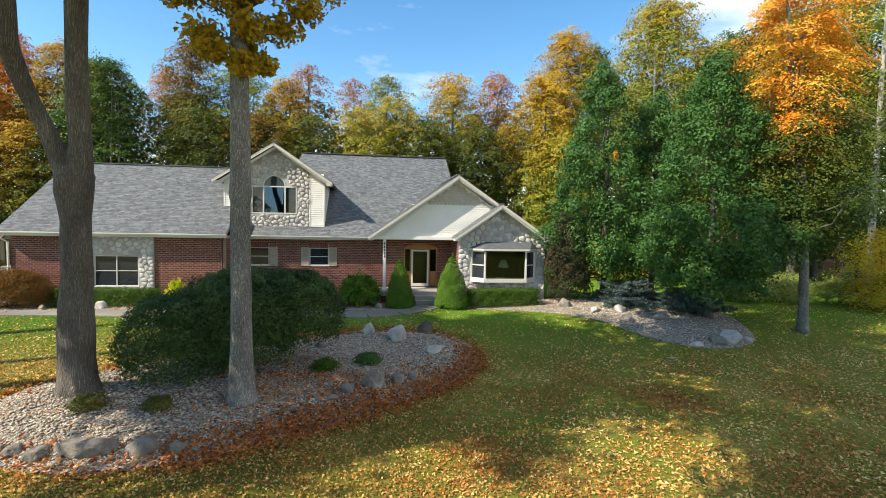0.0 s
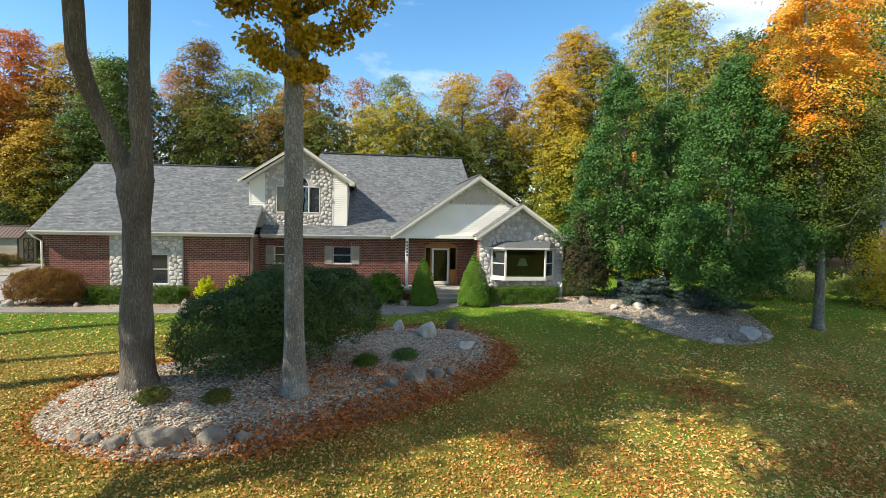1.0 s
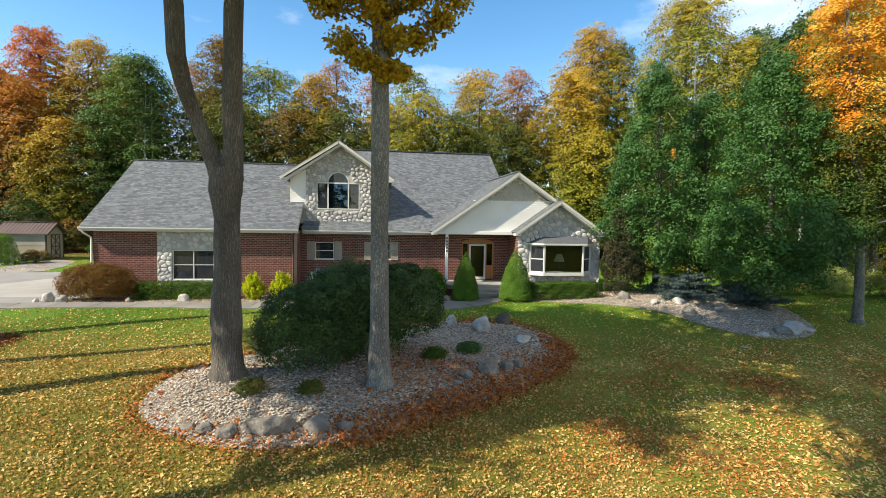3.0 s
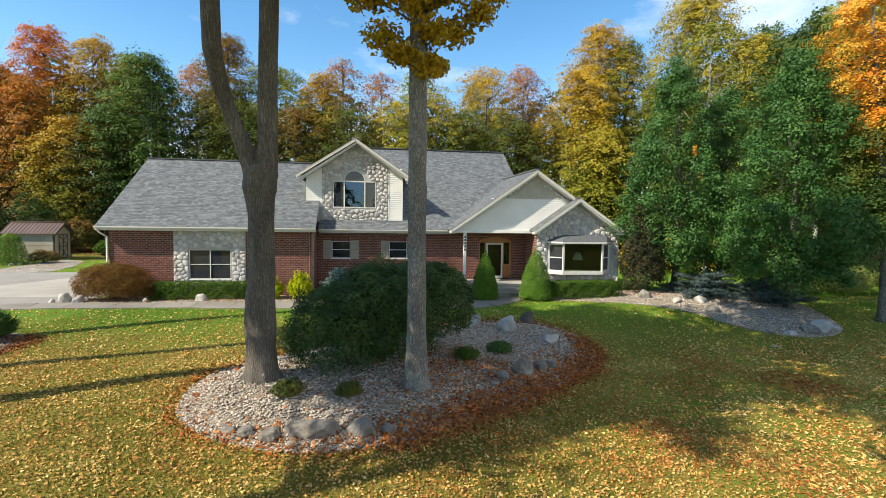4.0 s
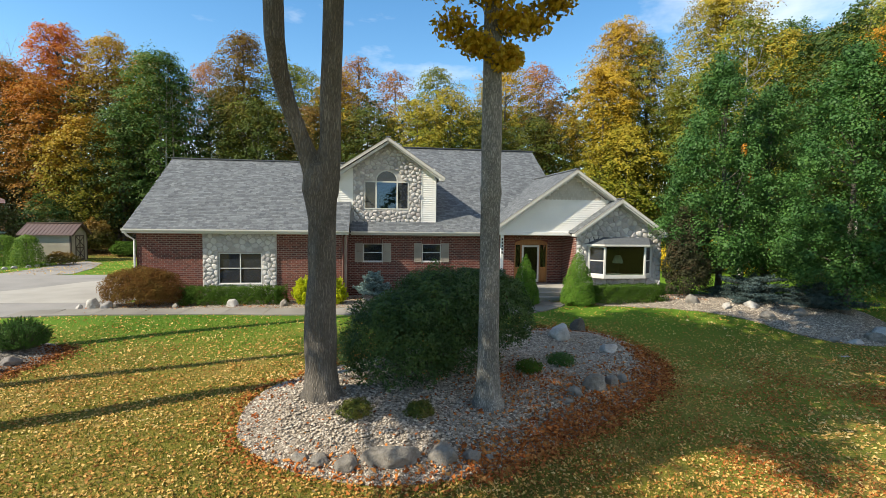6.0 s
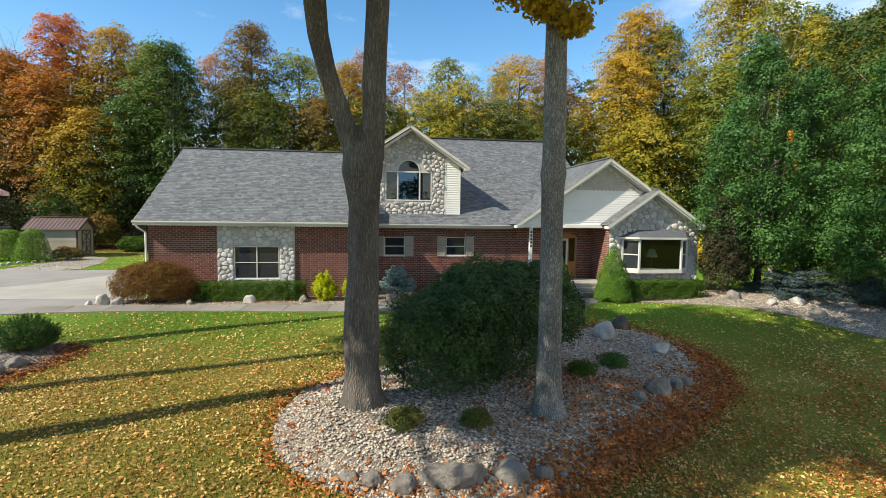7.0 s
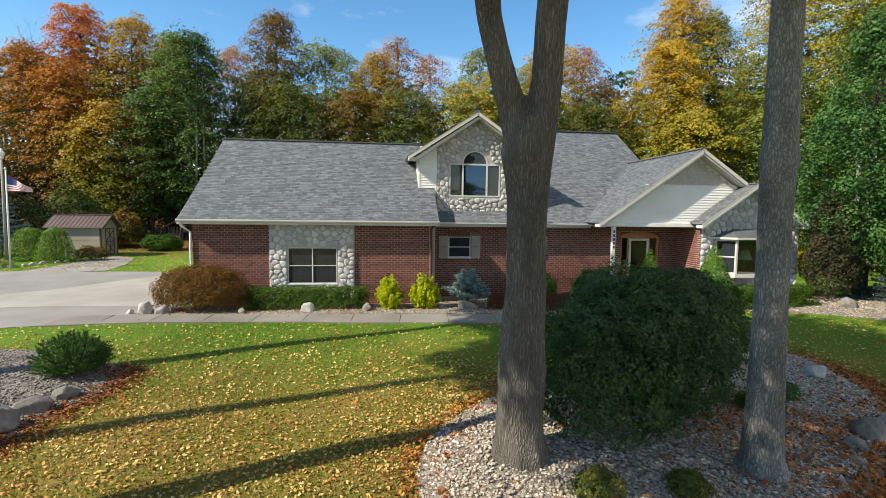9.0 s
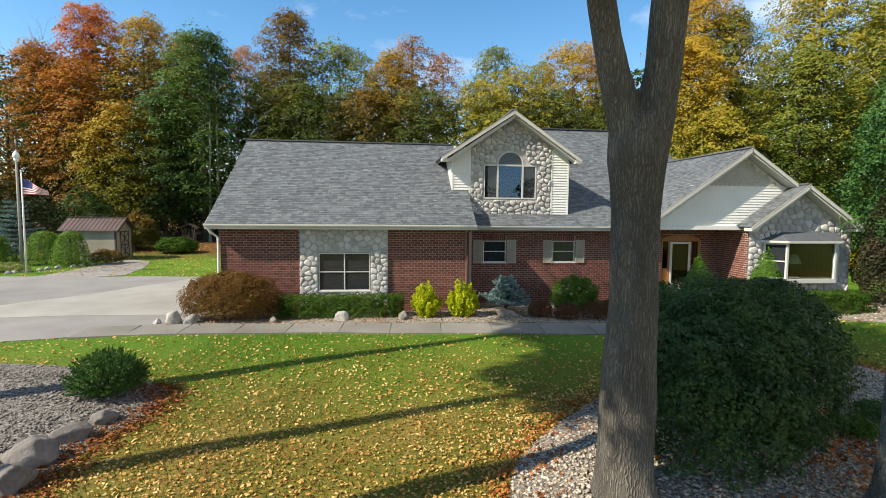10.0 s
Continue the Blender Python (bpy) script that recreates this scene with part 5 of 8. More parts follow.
def maple_straight():
    x, y = -1.09, 11.48
    z = zat(x, y)
    tree = thing("tree", "straight maple with pale grey bark and low yellow sprays", "tree", (x, y, z - 0.05), "maples of the gravel bed")
    s = Shape()
    hs = [0, 0.1, 0.35, 0.8, 1.6, 2.8, 4.2, 4.9, 5.15, 5.4, 6.5, 8.0, 9.8, 12, 15, 18.5]
    ox = [0, 0, 0, 0.0, 0.0, -0.01, -0.02, -0.02, -0.02, -0.02, -0.02, -0.03, -0.05, 0.0, 0.1, 0.2]
    rr = [0.46, 0.40, 0.31, 0.275, 0.25, 0.235, 0.225, 0.23, 0.265, 0.235, 0.225, 0.215, 0.19, 0.15, 0.1, 0.03]
    s.tube([(a, 0, h) for a, h in zip(ox, hs)], rr, 24, 0.15, 19.0)
    rng = np.random.default_rng(22)
    # high crown stays out of view; its offset steers the shade on the lawn
    cl, mids = crown(22, 12.4, 19.8, 5.5, "oval", 280, 46, 1.05, 0.34, off=(2.4, -3.3))
    limbs(s, rng, mids, 9.5, 16, (0, 0), 0.08, 24)
    # low sprays round the stem
    tufts = []
    for k, (dx, dy, h, r) in enumerate([(-0.9, 0.1, 8.9, 0.55), (-0.5, -0.4, 8.35, 0.4), (0.15, -0.45, 8.1, 0.38), (0.9, 0.2, 9.15, 0.5), (1.5, 0.0, 9.6, 0.45), (-1.3, -0.2, 9.7, 0.5), (0.3, -0.3, 9.0, 0.5), (-0.2, -0.4, 9.6, 0.6), (0.8, -0.4, 10.0, 0.6), (0.45, 0.3, 8.3, 0.35), (-1.5, 0.4, 10.3, 0.6), (1.9, 0.5, 10.4, 0.6), (0.0, 0.4, 8.7, 0.45), (-0.75, 0.2, 10.2, 0.6)]):
        n = 520
        d = ball(rng, n)
        at = np.array([dx, dy, h]) + d * r * rng.uniform(0.2, 1.1, (n, 1)) * np.array([1, 1, 0.75])
        nn = d * 0.5 + rng.normal(0, 0.6, d.shape)
        nn /= np.linalg.norm(nn, axis=1, keepdims=True)
        tufts.append(leaf_quads(rng, at, nn, 0.13))
        s.tube([(0, 0, h - 0.5), (dx * 0.5, dy * 0.5, h - 0.2), (dx, dy, h)], [0.04, 0.025, 0.008], 5)
    part("trunk", s, GREY_BARK, tree, "straight pale grey trunk", smooth=True)
    part("crown", quads("crown", np.concatenate([cl, *tufts]), MAPLE), None, tree)


maple_forked()
maple_straight()


# ---- unseen maples, added for the shade they lay over the lawn ----
def shade_maple(x, y, top, bare, radius, seed, off=(0, 0)):
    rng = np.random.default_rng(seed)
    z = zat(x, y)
    tree = thing("tree", "unseen tall maple that shades the lawn, yellow in autumn", "tree", (x, y, z - 0.05), "maples of the front yard")
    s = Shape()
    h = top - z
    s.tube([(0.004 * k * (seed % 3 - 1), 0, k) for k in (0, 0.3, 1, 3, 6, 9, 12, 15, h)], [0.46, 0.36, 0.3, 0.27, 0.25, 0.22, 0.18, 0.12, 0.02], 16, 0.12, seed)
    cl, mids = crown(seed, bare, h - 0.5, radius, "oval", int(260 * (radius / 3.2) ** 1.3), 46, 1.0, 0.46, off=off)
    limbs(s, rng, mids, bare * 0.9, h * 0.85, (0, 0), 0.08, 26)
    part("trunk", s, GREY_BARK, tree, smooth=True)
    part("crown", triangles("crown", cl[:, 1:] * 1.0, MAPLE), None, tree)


shade_maple(-21.0, 15.3, 23, 16.0, 3.0, 41)
shade_maple(-21.5, 10.9, 23, 15.5, 3.2, 42)
shade_maple(-14.2, 10.5, 21.5, 13.5, 3.0, 43)
# crowns set metres off their trunks to aim the shade
shade_maple(-15.8, 3.3, 20.0, 12.0, 4.1, 44, (1.2, 3.7))
shade_maple(-5.6, -3.4, 19.5, 12.0, 3.0, 46, (1.3, 4.2))

# ---- shrubs ----
def shrub_leaves(seed, n, rx, ry, h, kind, leaf, rough=0.16, scale=2.2, upright=0.0, slim=0.7, inner=0.3, jitter=0.4):
    """Leaves over and within a shrub's outline; kind: dome, box or cone."""
    rng = np.random.default_rng(seed)
    deep = np.where(rng.uniform(size=n) < inner, rng.uniform(0.45, 0.9, n), rng.uniform(0.88, 1.04, n))
    if kind == "box":
        d = rng.uniform(-1, 1, (n, 3))
        face = rng.integers(0, 5, n)
        for k in range(n):
            f = face[k]
            d[k, 0 if f < 2 else 1 if f < 4 else 2] = (1 if f % 2 else -1) if f < 4 else 1
        at = d * deep[:, None] * np.array([rx, ry, h / 2]) + np.array([0, 0, h / 2])
        normal = np.sign(d) * np.abs(d) ** 6
    elif kind == "cone":
        t = 1 - np.sqrt(rng.uniform(0, 1, n))
        a = rng.uniform(0, 2 * np.pi, n)
        r = (1 - t ** 1.6) ** 0.8 * np.clip(t * 5 + 0.78, 0, 1)
        at = np.stack([rx * r * deep * np.cos(a), ry * r * deep * np.sin(a), t * h], 1)
        normal = np.stack([np.cos(a), np.sin(a), np.full(n, 0.45)], 1)
    else:
        d = ball(rng, n)
        d[:, 2] = np.where(d[:, 2] < -0.55, -d[:, 2], d[:, 2])
        at = d * deep[:, None] * np.array([rx, ry, h * 0.58]) + np.array([0, 0, h * 0.42])
        at[:, 2] = np.maximum(at[:, 2], rng.uniform(0.02, 0.15, n))
        normal = d.copy()
    ph = rng.uniform(0, 6, 6)
    q = at * scale
    bulge = np.sin(q[:, 0] * 1.9 + ph[0]) * np.sin(q[:, 1] * 2.1 + ph[1]) * np.sin(q[:, 2] * 2.3 + ph[2]) + 0.6 * np.sin(q[:, 0] * 4.3 + ph[3]) * np.sin(q[:, 2] * 4.9 + ph[4]) * np.cos(q[:, 1] * 4.1 + ph[5])
    mid = np.array([0, 0, h * 0.4])
    at = mid + (at - mid) * (1 + rough * bulge)[:, None]
    at[:, 2] = np.maximum(at[:, 2], 0.01)
    normal = normal / (np.linalg.norm(normal, axis=1, keepdims=True) + 1e-9) * 0.7 + rng.normal(0, jitter, (n, 3)) + np.array([0, 0, 0.25])
    normal /= np.linalg.norm(normal, axis=1, keepdims=True)
    return leaf_quads(rng, at, normal, leaf, slim)


def stems(seed, rx, ry, h, count=9, r=0.015):
    rng = np.random.default_rng(seed)
    s = Shape()
    for _ in range(count):
        a, k = rng.uniform(0, 6.28), rng.uniform(0.2, 0.8)
        s.tube([(0.12 * rx * math.cos(a), 0.12 * ry * math.sin(a), -0.05), (0.4 * k * rx * math.cos(a), 0.4 * k * ry * math.sin(a), h * 0.4), (k * rx * math.cos(a), k * ry * math.sin(a), h * 0.8)], [r, r * 0.7, r * 0.3], 5)
    return s


def shrub(name, label, x, y, rx, ry, h, mat, n, leaf, kind="dome", seed=1, turn=0.0, group="", far=False, **more):
    ob = thing(name, label, "shrub" if kind != "box" else "hedge", (x, y, zat(x, y) + 0.01), group)
    ob.rotation_euler = (0, 0, radians(turn))
    part("stem", stems(seed, rx, ry, h), WOODS_BARK, ob, smooth=True)
    blades = shrub_leaves(seed, n, rx, ry, h, kind, leaf, **more)
    part("foliage", triangles("foliage", blades[:, 1:], mat) if far else quads("foliage", blades, mat), None, ob)
    return ob


YEW = leafy("dark_shrub_leaves", [(0.026, 0.058, 0.016), (0.05, 0.10, 0.024), (0.10, 0.165, 0.04)], patch=1.6, rough=0.5, gloss=0.28, tint=0.4)
BOX_GREEN = leafy("boxwood_leaves", [(0.05, 0.105, 0.016), (0.07, 0.135, 0.021), (0.095, 0.165, 0.027)], patch=2.0, rough=0.85, gloss=0.06)
SPRUCE = leafy("spruce_needles", [(0.05, 0.12, 0.016), (0.085, 0.18, 0.024), (0.13, 0.23, 0.035)], patch=3.0, through_light=0.2, rough=0.85, gloss=0.06)
GOLDEN = leafy("golden_shrub_leaves", [(0.26, 0.34, 0.014), (0.50, 0.55, 0.022), (0.68, 0.66, 0.04)], 0.45, patch=2.5)
RUSSET = leafy("russet_shrub_leaves", [(0.12, 0.06, 0.02), (0.19, 0.09, 0.027), (0.16, 0.105, 0.03), (0.23, 0.115, 0.035)], patch=2.0, rough=0.85, gloss=0.06)
BARBERRY = leafy("barberry_leaves", [(0.08, 0.035, 0.018), (0.14, 0.058, 0.026), (0.19, 0.09, 0.035)], patch=3.0)
BLUE_SPRUCE = leafy("blue_spruce_needles", [(0.08, 0.135, 0.13), (0.14, 0.22, 0.21), (0.26, 0.35, 0.34)], patch=3.0, through_light=0.15)
DARK_SPRUCE = leafy("low_spruce_needles", [(0.025, 0.045, 0.045), (0.06, 0.095, 0.092), (0.13, 0.18, 0.18)], patch=3.0, through_light=0.15)
VINE = leafy("withered_vine_leaves", [(0.022, 0.03, 0.014), (0.045, 0.05, 0.024), (0.075, 0.07, 0.036), (0.085, 0.05, 0.026)], patch=1.2)
PEAR = leafy("pear_leaves", [(0.024, 0.078, 0.018), (0.046, 0.125, 0.028), (0.095, 0.205, 0.045)], 0.25, patch=1.0, tint=0.3, rough=0.55, gloss=0.25)
MUGO = leafy("mugo_needles", [(0.03, 0.08, 0.016), (0.05, 0.125, 0.022), (0.09, 0.18, 0.032)], patch=2.5, through_light=0.15)
HYDRANGEA = leafy("hydrangea_leaves", [(0.06, 0.13, 0.018), (0.12, 0.22, 0.03), (0.20, 0.28, 0.045)], patch=2.5)
PETAL = leafy("faded_petals", [(0.55, 0.45, 0.38), (0.68, 0.60, 0.5), (0.5, 0.3, 0.24)], patch=5)
TUFT = leafy("tuft_leaves", [(0.04, 0.06, 0.014), (0.08, 0.11, 0.02), (0.15, 0.15, 0.03), (0.2, 0.13, 0.04)], patch=3)
# paler leaves: sunlight the brambles do not get is put into the colour
WEEDS = leafy("weed_leaves", [(0.14, 0.19, 0.05), (0.24, 0.30, 0.08), (0.38, 0.36, 0.13)], patch=1.0)

yew = thing("shrub", "large rounded dark green shrub in the gravel bed", "shrub", (-1.86, 14.03, zat(-1.86, 14.03) + 0.01))
yew.rotation_euler = (0, 0, radians(31))
part("stem", stems(31, 2.6, 1.6, 2.6, 16, 0.03), WOODS_BARK, yew, smooth=True)
lobes = []
for k, (u, v, lift, rx, ry, h, n) in enumerate([(-1.45, -0.1, 0.0, 1.55, 1.55, 2.3, 26000), (-0.1, -0.05, 0.05, 1.75, 1.75, 2.7, 32000), (1.75, 0.15, 0.35, 1.65, 1.5, 2.4, 30000), (0.5, 0.7, 0.4, 1.5, 1.3, 2.5, 9000)]):
    lobes.append(shrub_leaves(31 + k, n, rx, ry, h, "dome", 0.088, rough=0.13, scale=2.6, inner=0.12, jitter=0.5) + np.array([u, v, lift]))
part("foliage", triangles("foliage", np.concatenate(lobes)[:, 1:], YEW), None, yew)
shrub("shrub", "rounded russet-brown shrub beside the brick wall", -14.0, 23.75, 1.72, 0.85, 1.72, RUSSET, 36000, 0.078, far=True, seed=32, rough=0.08, scale=3.4, inner=0.5, jitter=0.28)
shrub("hedge", "clipped low green hedge under the garage window", -10.1, 23.95, 2.12, 0.42, 0.80, BOX_GREEN, 30000, 0.07, "box", 33, far=True, jitter=0.3, rough=0.11, scale=4)
shrub("hedge", "clipped low green hedge under the bay window", 8.62, 22.75, 1.75, 0.45, 0.82, BOX_GREEN, 28000, 0.07, "box", 34, far=True, jitter=0.3, rough=0.12, scale=4)
def shooting_shrub(x, y, w, h, seed, label):
    """A shrub of many upright leafy shoots of uneven length."""
    rng = np.random.default_rng(seed)
    ob = thing("shrub", label, "shrub", (x, y, zat(x, y)), "yellow shrubs along the wall")
    s, cl = Shape(), []
    for _ in range(110):
        a, r = rng.uniform(0, 6.28), math.sqrt(rng.uniform(0, 1))
        top = np.array([w * r * math.cos(a) * 1.05, w * r * math.sin(a), h * (1.0 - 0.62 * r ** 2.2) * rng.uniform(0.72, 1.12)])
        foot = np.array([0.35 * top[0], 0.35 * top[1], 0])
        s.tube([foot, foot * 0.4 + top * 0.6, top], [0.008, 0.005, 0.002], 4)
        n = 95
        u = rng.uniform(0.12, 1.0, n)[:, None] ** 0.8
        at = foot + (top - foot) * u + rng.normal(0, 0.055, (n, 3)) * (1.2 - u * 0.8)
        nn = rng.normal(0, 0.6, (n, 3)) + np.array([math.cos(a) * 0.5, math.sin(a) * 0.5, 0.3])
        nn /= np.linalg.norm(nn, axis=1, keepdims=True)
        cl.append(leaf_quads(rng, at, nn, 0.075))
    part("stem", s, WOODS_BARK, ob)
    part("foliage", quads("foliage", np.concatenate(cl), GOLDEN), None, ob)


shooting_shrub(-6.95, 23.75, 0.60, 1.30, 35, "bright yellow-green shrub with upright shoots")
shooting_shrub(-5.58, 23.65, 0.62, 1.34, 36, "bright yellow-green shrub with upright shoots")
bloomer = shrub("shrub", "flowering shrub with green leaves and faded blooms", -0.72, 24.75, 0.9, 0.62, 1.25, HYDRANGEA, 9000, 0.09, seed=38, rough=0.3, scale=3.4, jitter=0.6)
rng = np.random.default_rng(39)
heads = ball(rng, 26) * np.array([0.85, 0.6, 0.55])
heads[:, 2] = np.abs(heads[:, 2]) * 0.95 + 0.66
blooms = []
for c in heads:
    d = ball(rng, 40)
    blooms.append(leaf_quads(rng, c + d * 0.055, d, 0.04))
part("bloom", quads("bloom", np.concatenate(blooms), PETAL), None, bloomer, "faded pinkish flower heads")

for k, (x, y, w, h) in enumerate([(-2.62, 23.4, 0.46, 0.62), (-1.75, 22.95, 0.48, 0.58), (-0.62, 22.85, 0.6, 0.66), (0.2, 23.4, 0.5, 0.6)]):
    shrub("shrub", "low mounded dark red shrub on pebbles", x, y, w, w * 0.85, h, BARBERRY, 5500, 0.055, far=True, seed=40 + k, rough=0.08, scale=4, group="dark red shrubs along the wall")
shrub("shrub", "rounded green shrub beside the porch", 1.55, 23.6, 0.98, 0.8, 1.45, SPRUCE, 13000, 0.085, seed=45, rough=0.3, scale=3.2, jitter=0.6)
for k, (x, y, w, h) in enumerate([(3.5, 23.0, 0.68, 2.42), (6.02, 22.6, 0.82, 2.62)]):
    shrub("conical_spruce", "dense cone-shaped green dwarf spruce before the porch", x, y, w, w * 0.95, h, SPRUCE, 24000, 0.07, "cone", 46 + k, far=True, jitter=0.3, rough=0.11, scale=3.6, group="cone spruces at the steps")


def mugo_pine(x, y, w, h):
    """Candles of stiff needles on boughs that rise from one root."""
    rng = np.random.default_rng(49)
    ob = thing("pine", "dark green mounded mugo pine in the corner bed", "shrub", (x, y, zat(x, y)))
    s, cl = Shape(), []
    for _ in range(330):
        a, e = rng.uniform(0, 6.28), math.asin(rng.uniform(0.05, 1))
        k = rng.uniform(0.78, 1.05)
        tip = np.array([w * k * math.cos(a) * math.cos(e), w * k * math.sin(a) * math.cos(e), 0.12 + (h - 0.12) * k * math.sin(e) ** 0.8])
        root = np.array([0.15 * tip[0], 0.15 * tip[1], 0.02])
        s.tube([root, root * 0.45 + tip * 0.55 - np.array([0, 0, 0.05]), tip], [0.012, 0.009, 0.004], 4)
        n = 62
        u = rng.uniform(0.55, 1.0, n)[:, None]
        d = (tip - root) / np.linalg.norm(tip - root) * 0.6 + np.array([0, 0, 0.5])
        out_dir = d + rng.normal(0, 0.75, (n, 3))
        out_dir /= np.linalg.norm(out_dir, axis=1, keepdims=True)
        side = np.cross(out_dir, rng.normal(size=(n, 3)))
        side /= np.linalg.norm(side, axis=1, keepdims=True)
        at = root + (tip - root) * u
        ln = rng.uniform(0.045, 0.085, (n, 1))
        cl.append(np.stack([at - side * 0.010, at + side * 0.010, at + out_dir * ln], 1))
    part("stem", s, WOODS_BARK, ob)
    body = shrub_leaves(48, 6000, w * 0.86, w * 0.86, h * 0.88, "dome", 0.06, rough=0.06, scale=4, slim=0.3)
    part("needles", triangles("needles", np.concatenate(cl + [body[:, 1:]]), MUGO), None, ob)


mugo_pine(-14.55, 16.85, 0.84, 0.98)
for k, (x, y, w, h, m) in enumerate([(-4.2, 10.85, 0.36, 0.36, TUFT), (-2.78, 10.9, 0.3, 0.3, TUFT), (0.72, 13.85, 0.38, 0.34, BOX_GREEN), (2.0, 14.6, 0.42, 0.34, MUGO)]):
    shrub("shrub", "small low green tuft on gravel", x, y, w, w, h, m, 3000, 0.055, far=True, seed=50 + k, rough=0.33, scale=7, group="tufts in the gravel bed")
shrub("vine", "tall withered climbing vine against the stone corner", 12.5, 23.7, 1.2, 0.85, 4.3, VINE, 26000, 0.13, far=True, seed=55, rough=0.3, scale=1.5)


def tiered_spruce(name, label, x, y, radius, h, mat, tiers, seed, lift=0.0, trunk=False):
    """A spruce of flat spreading boughs clad in short needles."""
    rng = np.random.default_rng(seed)
    ob = thing(name, label, "spruce", (x, y, zat(x, y)))
    s, cl = Shape(), []
    if trunk:
        s.tube([(0, 0, -0.05), (0.02, 0, lift + h * 0.5), (0, 0, lift + h * 0.95)], [0.055, 0.04, 0.01], 8)
    for k in range(tiers):
        t = k / max(1, tiers - 1)
        z = lift + h * (0.12 + 0.8 * t)
        r = radius * (1 - (0.72 if trunk else 0.5) * t) * rng.uniform(0.85, 1.1)
        for _ in range(int(13 - 5 * t)):
            a, ln = rng.uniform(0, 6.28), r * rng.uniform(0.65, 1.12)
            tip = np.array([ln * math.cos(a), ln * math.sin(a), z + rng.uniform(-0.04, 0.12) * ln])
            root = np.array([0, 0, z - 0.12])
            s.tube([root, root * 0.5 + tip * 0.5 + np.array([0, 0, -0.05]), tip], [0.02, 0.012, 0.004], 4)
            n = int(280 * ln)
            u = rng.uniform(0.12, 1.03, n)[:, None]
            side = np.array([-math.sin(a), math.cos(a), 0])
            at = root + (tip - root) * u + side * rng.normal(0, 1, (n, 1)) * (0.17 * ln * (1.15 - u) + 0.03) + np.array([0, 0, 1]) * rng.normal(0.02, 0.03, (n, 1))
            nn = rng.normal(0, 0.6, (n, 3)) + np.array([0, 0, 0.8])
            nn /= np.linalg.norm(nn, axis=1, keepdims=True)
            cl.append(leaf_quads(rng, at, nn, 0.12, 0.45))
    part("bough", s, WOODS_BARK, ob, smooth=True)
    part("needles", triangles("needles", np.concatenate(cl)[:, 1:], mat), None, ob)


tiered_spruce("blue_spruce", "small silvery blue spruce on a short stem", -3.75, 24.3, 1.08, 1.2, BLUE_SPRUCE, 9, 61, 0.3, True)
tiered_spruce("low_spruce", "low spreading dark blue-green spruce on gravel", 15.2, 22.4, 2.3, 1.3, DARK_SPRUCE, 8, 62)
tiered_spruce("low_spruce", "low spreading dark blue-green spruce on gravel", 17.2, 20.7, 2.0, 1.15, DARK_SPRUCE, 7, 63)
tiered_spruce("spruce", "blue-green spruce behind the flagpole", -36.5, 46.5, 2.2, 4.8, BLUE_SPRUCE, 12, 64, 0.0, True)


def pear_tree(x, y, top, radius, seed, bare=2.0, off=(0, 0), turned=()):
    rng = np.random.default_rng(seed)
    z = zat(x, y)
    h = top - z
    tree = thing("tree", "broad dense ornamental pear with glossy green leaves", "tree", (x, y, z - 0.05), "pear trees beside the house")
    s = Shape()
    s.tube([(0, 0, 0), (0, 0, 0.3), (0.02, 0, 1.2), (0, 0, 3), (0.05, 0, h * 0.5), (0, 0, h * 0.9)], [0.26, 0.19, 0.16, 0.15, 0.1, 0.02], 12, 0.1, seed)
    cl, mids = crown(seed, bare + 0.4, h - 0.3, radius, "pear", int(300 * (radius / 3.05) ** 2), 230, 0.66, 0.16, flat=1.0, hollow=0.5, uneven=0.22, order=2.6, off=off)
    limbs(s, rng, mids, 1.3, h * 0.6, (0, 0), 0.055, 40, 5)
    part("trunk", s, WOODS_BARK, tree, smooth=True)
    part("crown", triangles("crown", cl[:, 1:], PEAR), None, tree)
    for dx, dy, dz in turned:
        d = ball(rng, 70)
        part("sprig", triangles("sprig", leaf_quads(rng, np.array([dx, dy, dz]) + d * np.array([0.12, 0.12, 0.3]), d, 0.13)[:, 1:], WOODS["red"]), None, tree, "sprig of leaves turned red")


pear_tree(14.75, 24.3, 12.9, 2.75, 71, 1.4, off=(-0.4, 0), turned=((-0.75, -2.35, 7.5), (-0.3, -2.3, 6.2)))
pear_tree(17.9, 24.8, 12.0, 2.4, 72, 1.3)
pear_tree(17.75, 19.75, 12.3, 3.25, 73, 1.3)

WOODS["maple_orange"] = leafy("bright_maple_leaves", [(0.58, 0.16, 0.015), (0.68, 0.26, 0.025), (0.72, 0.39, 0.05), (0.70, 0.54, 0.12)], 0.4, patch=0.9, tint=0.35)


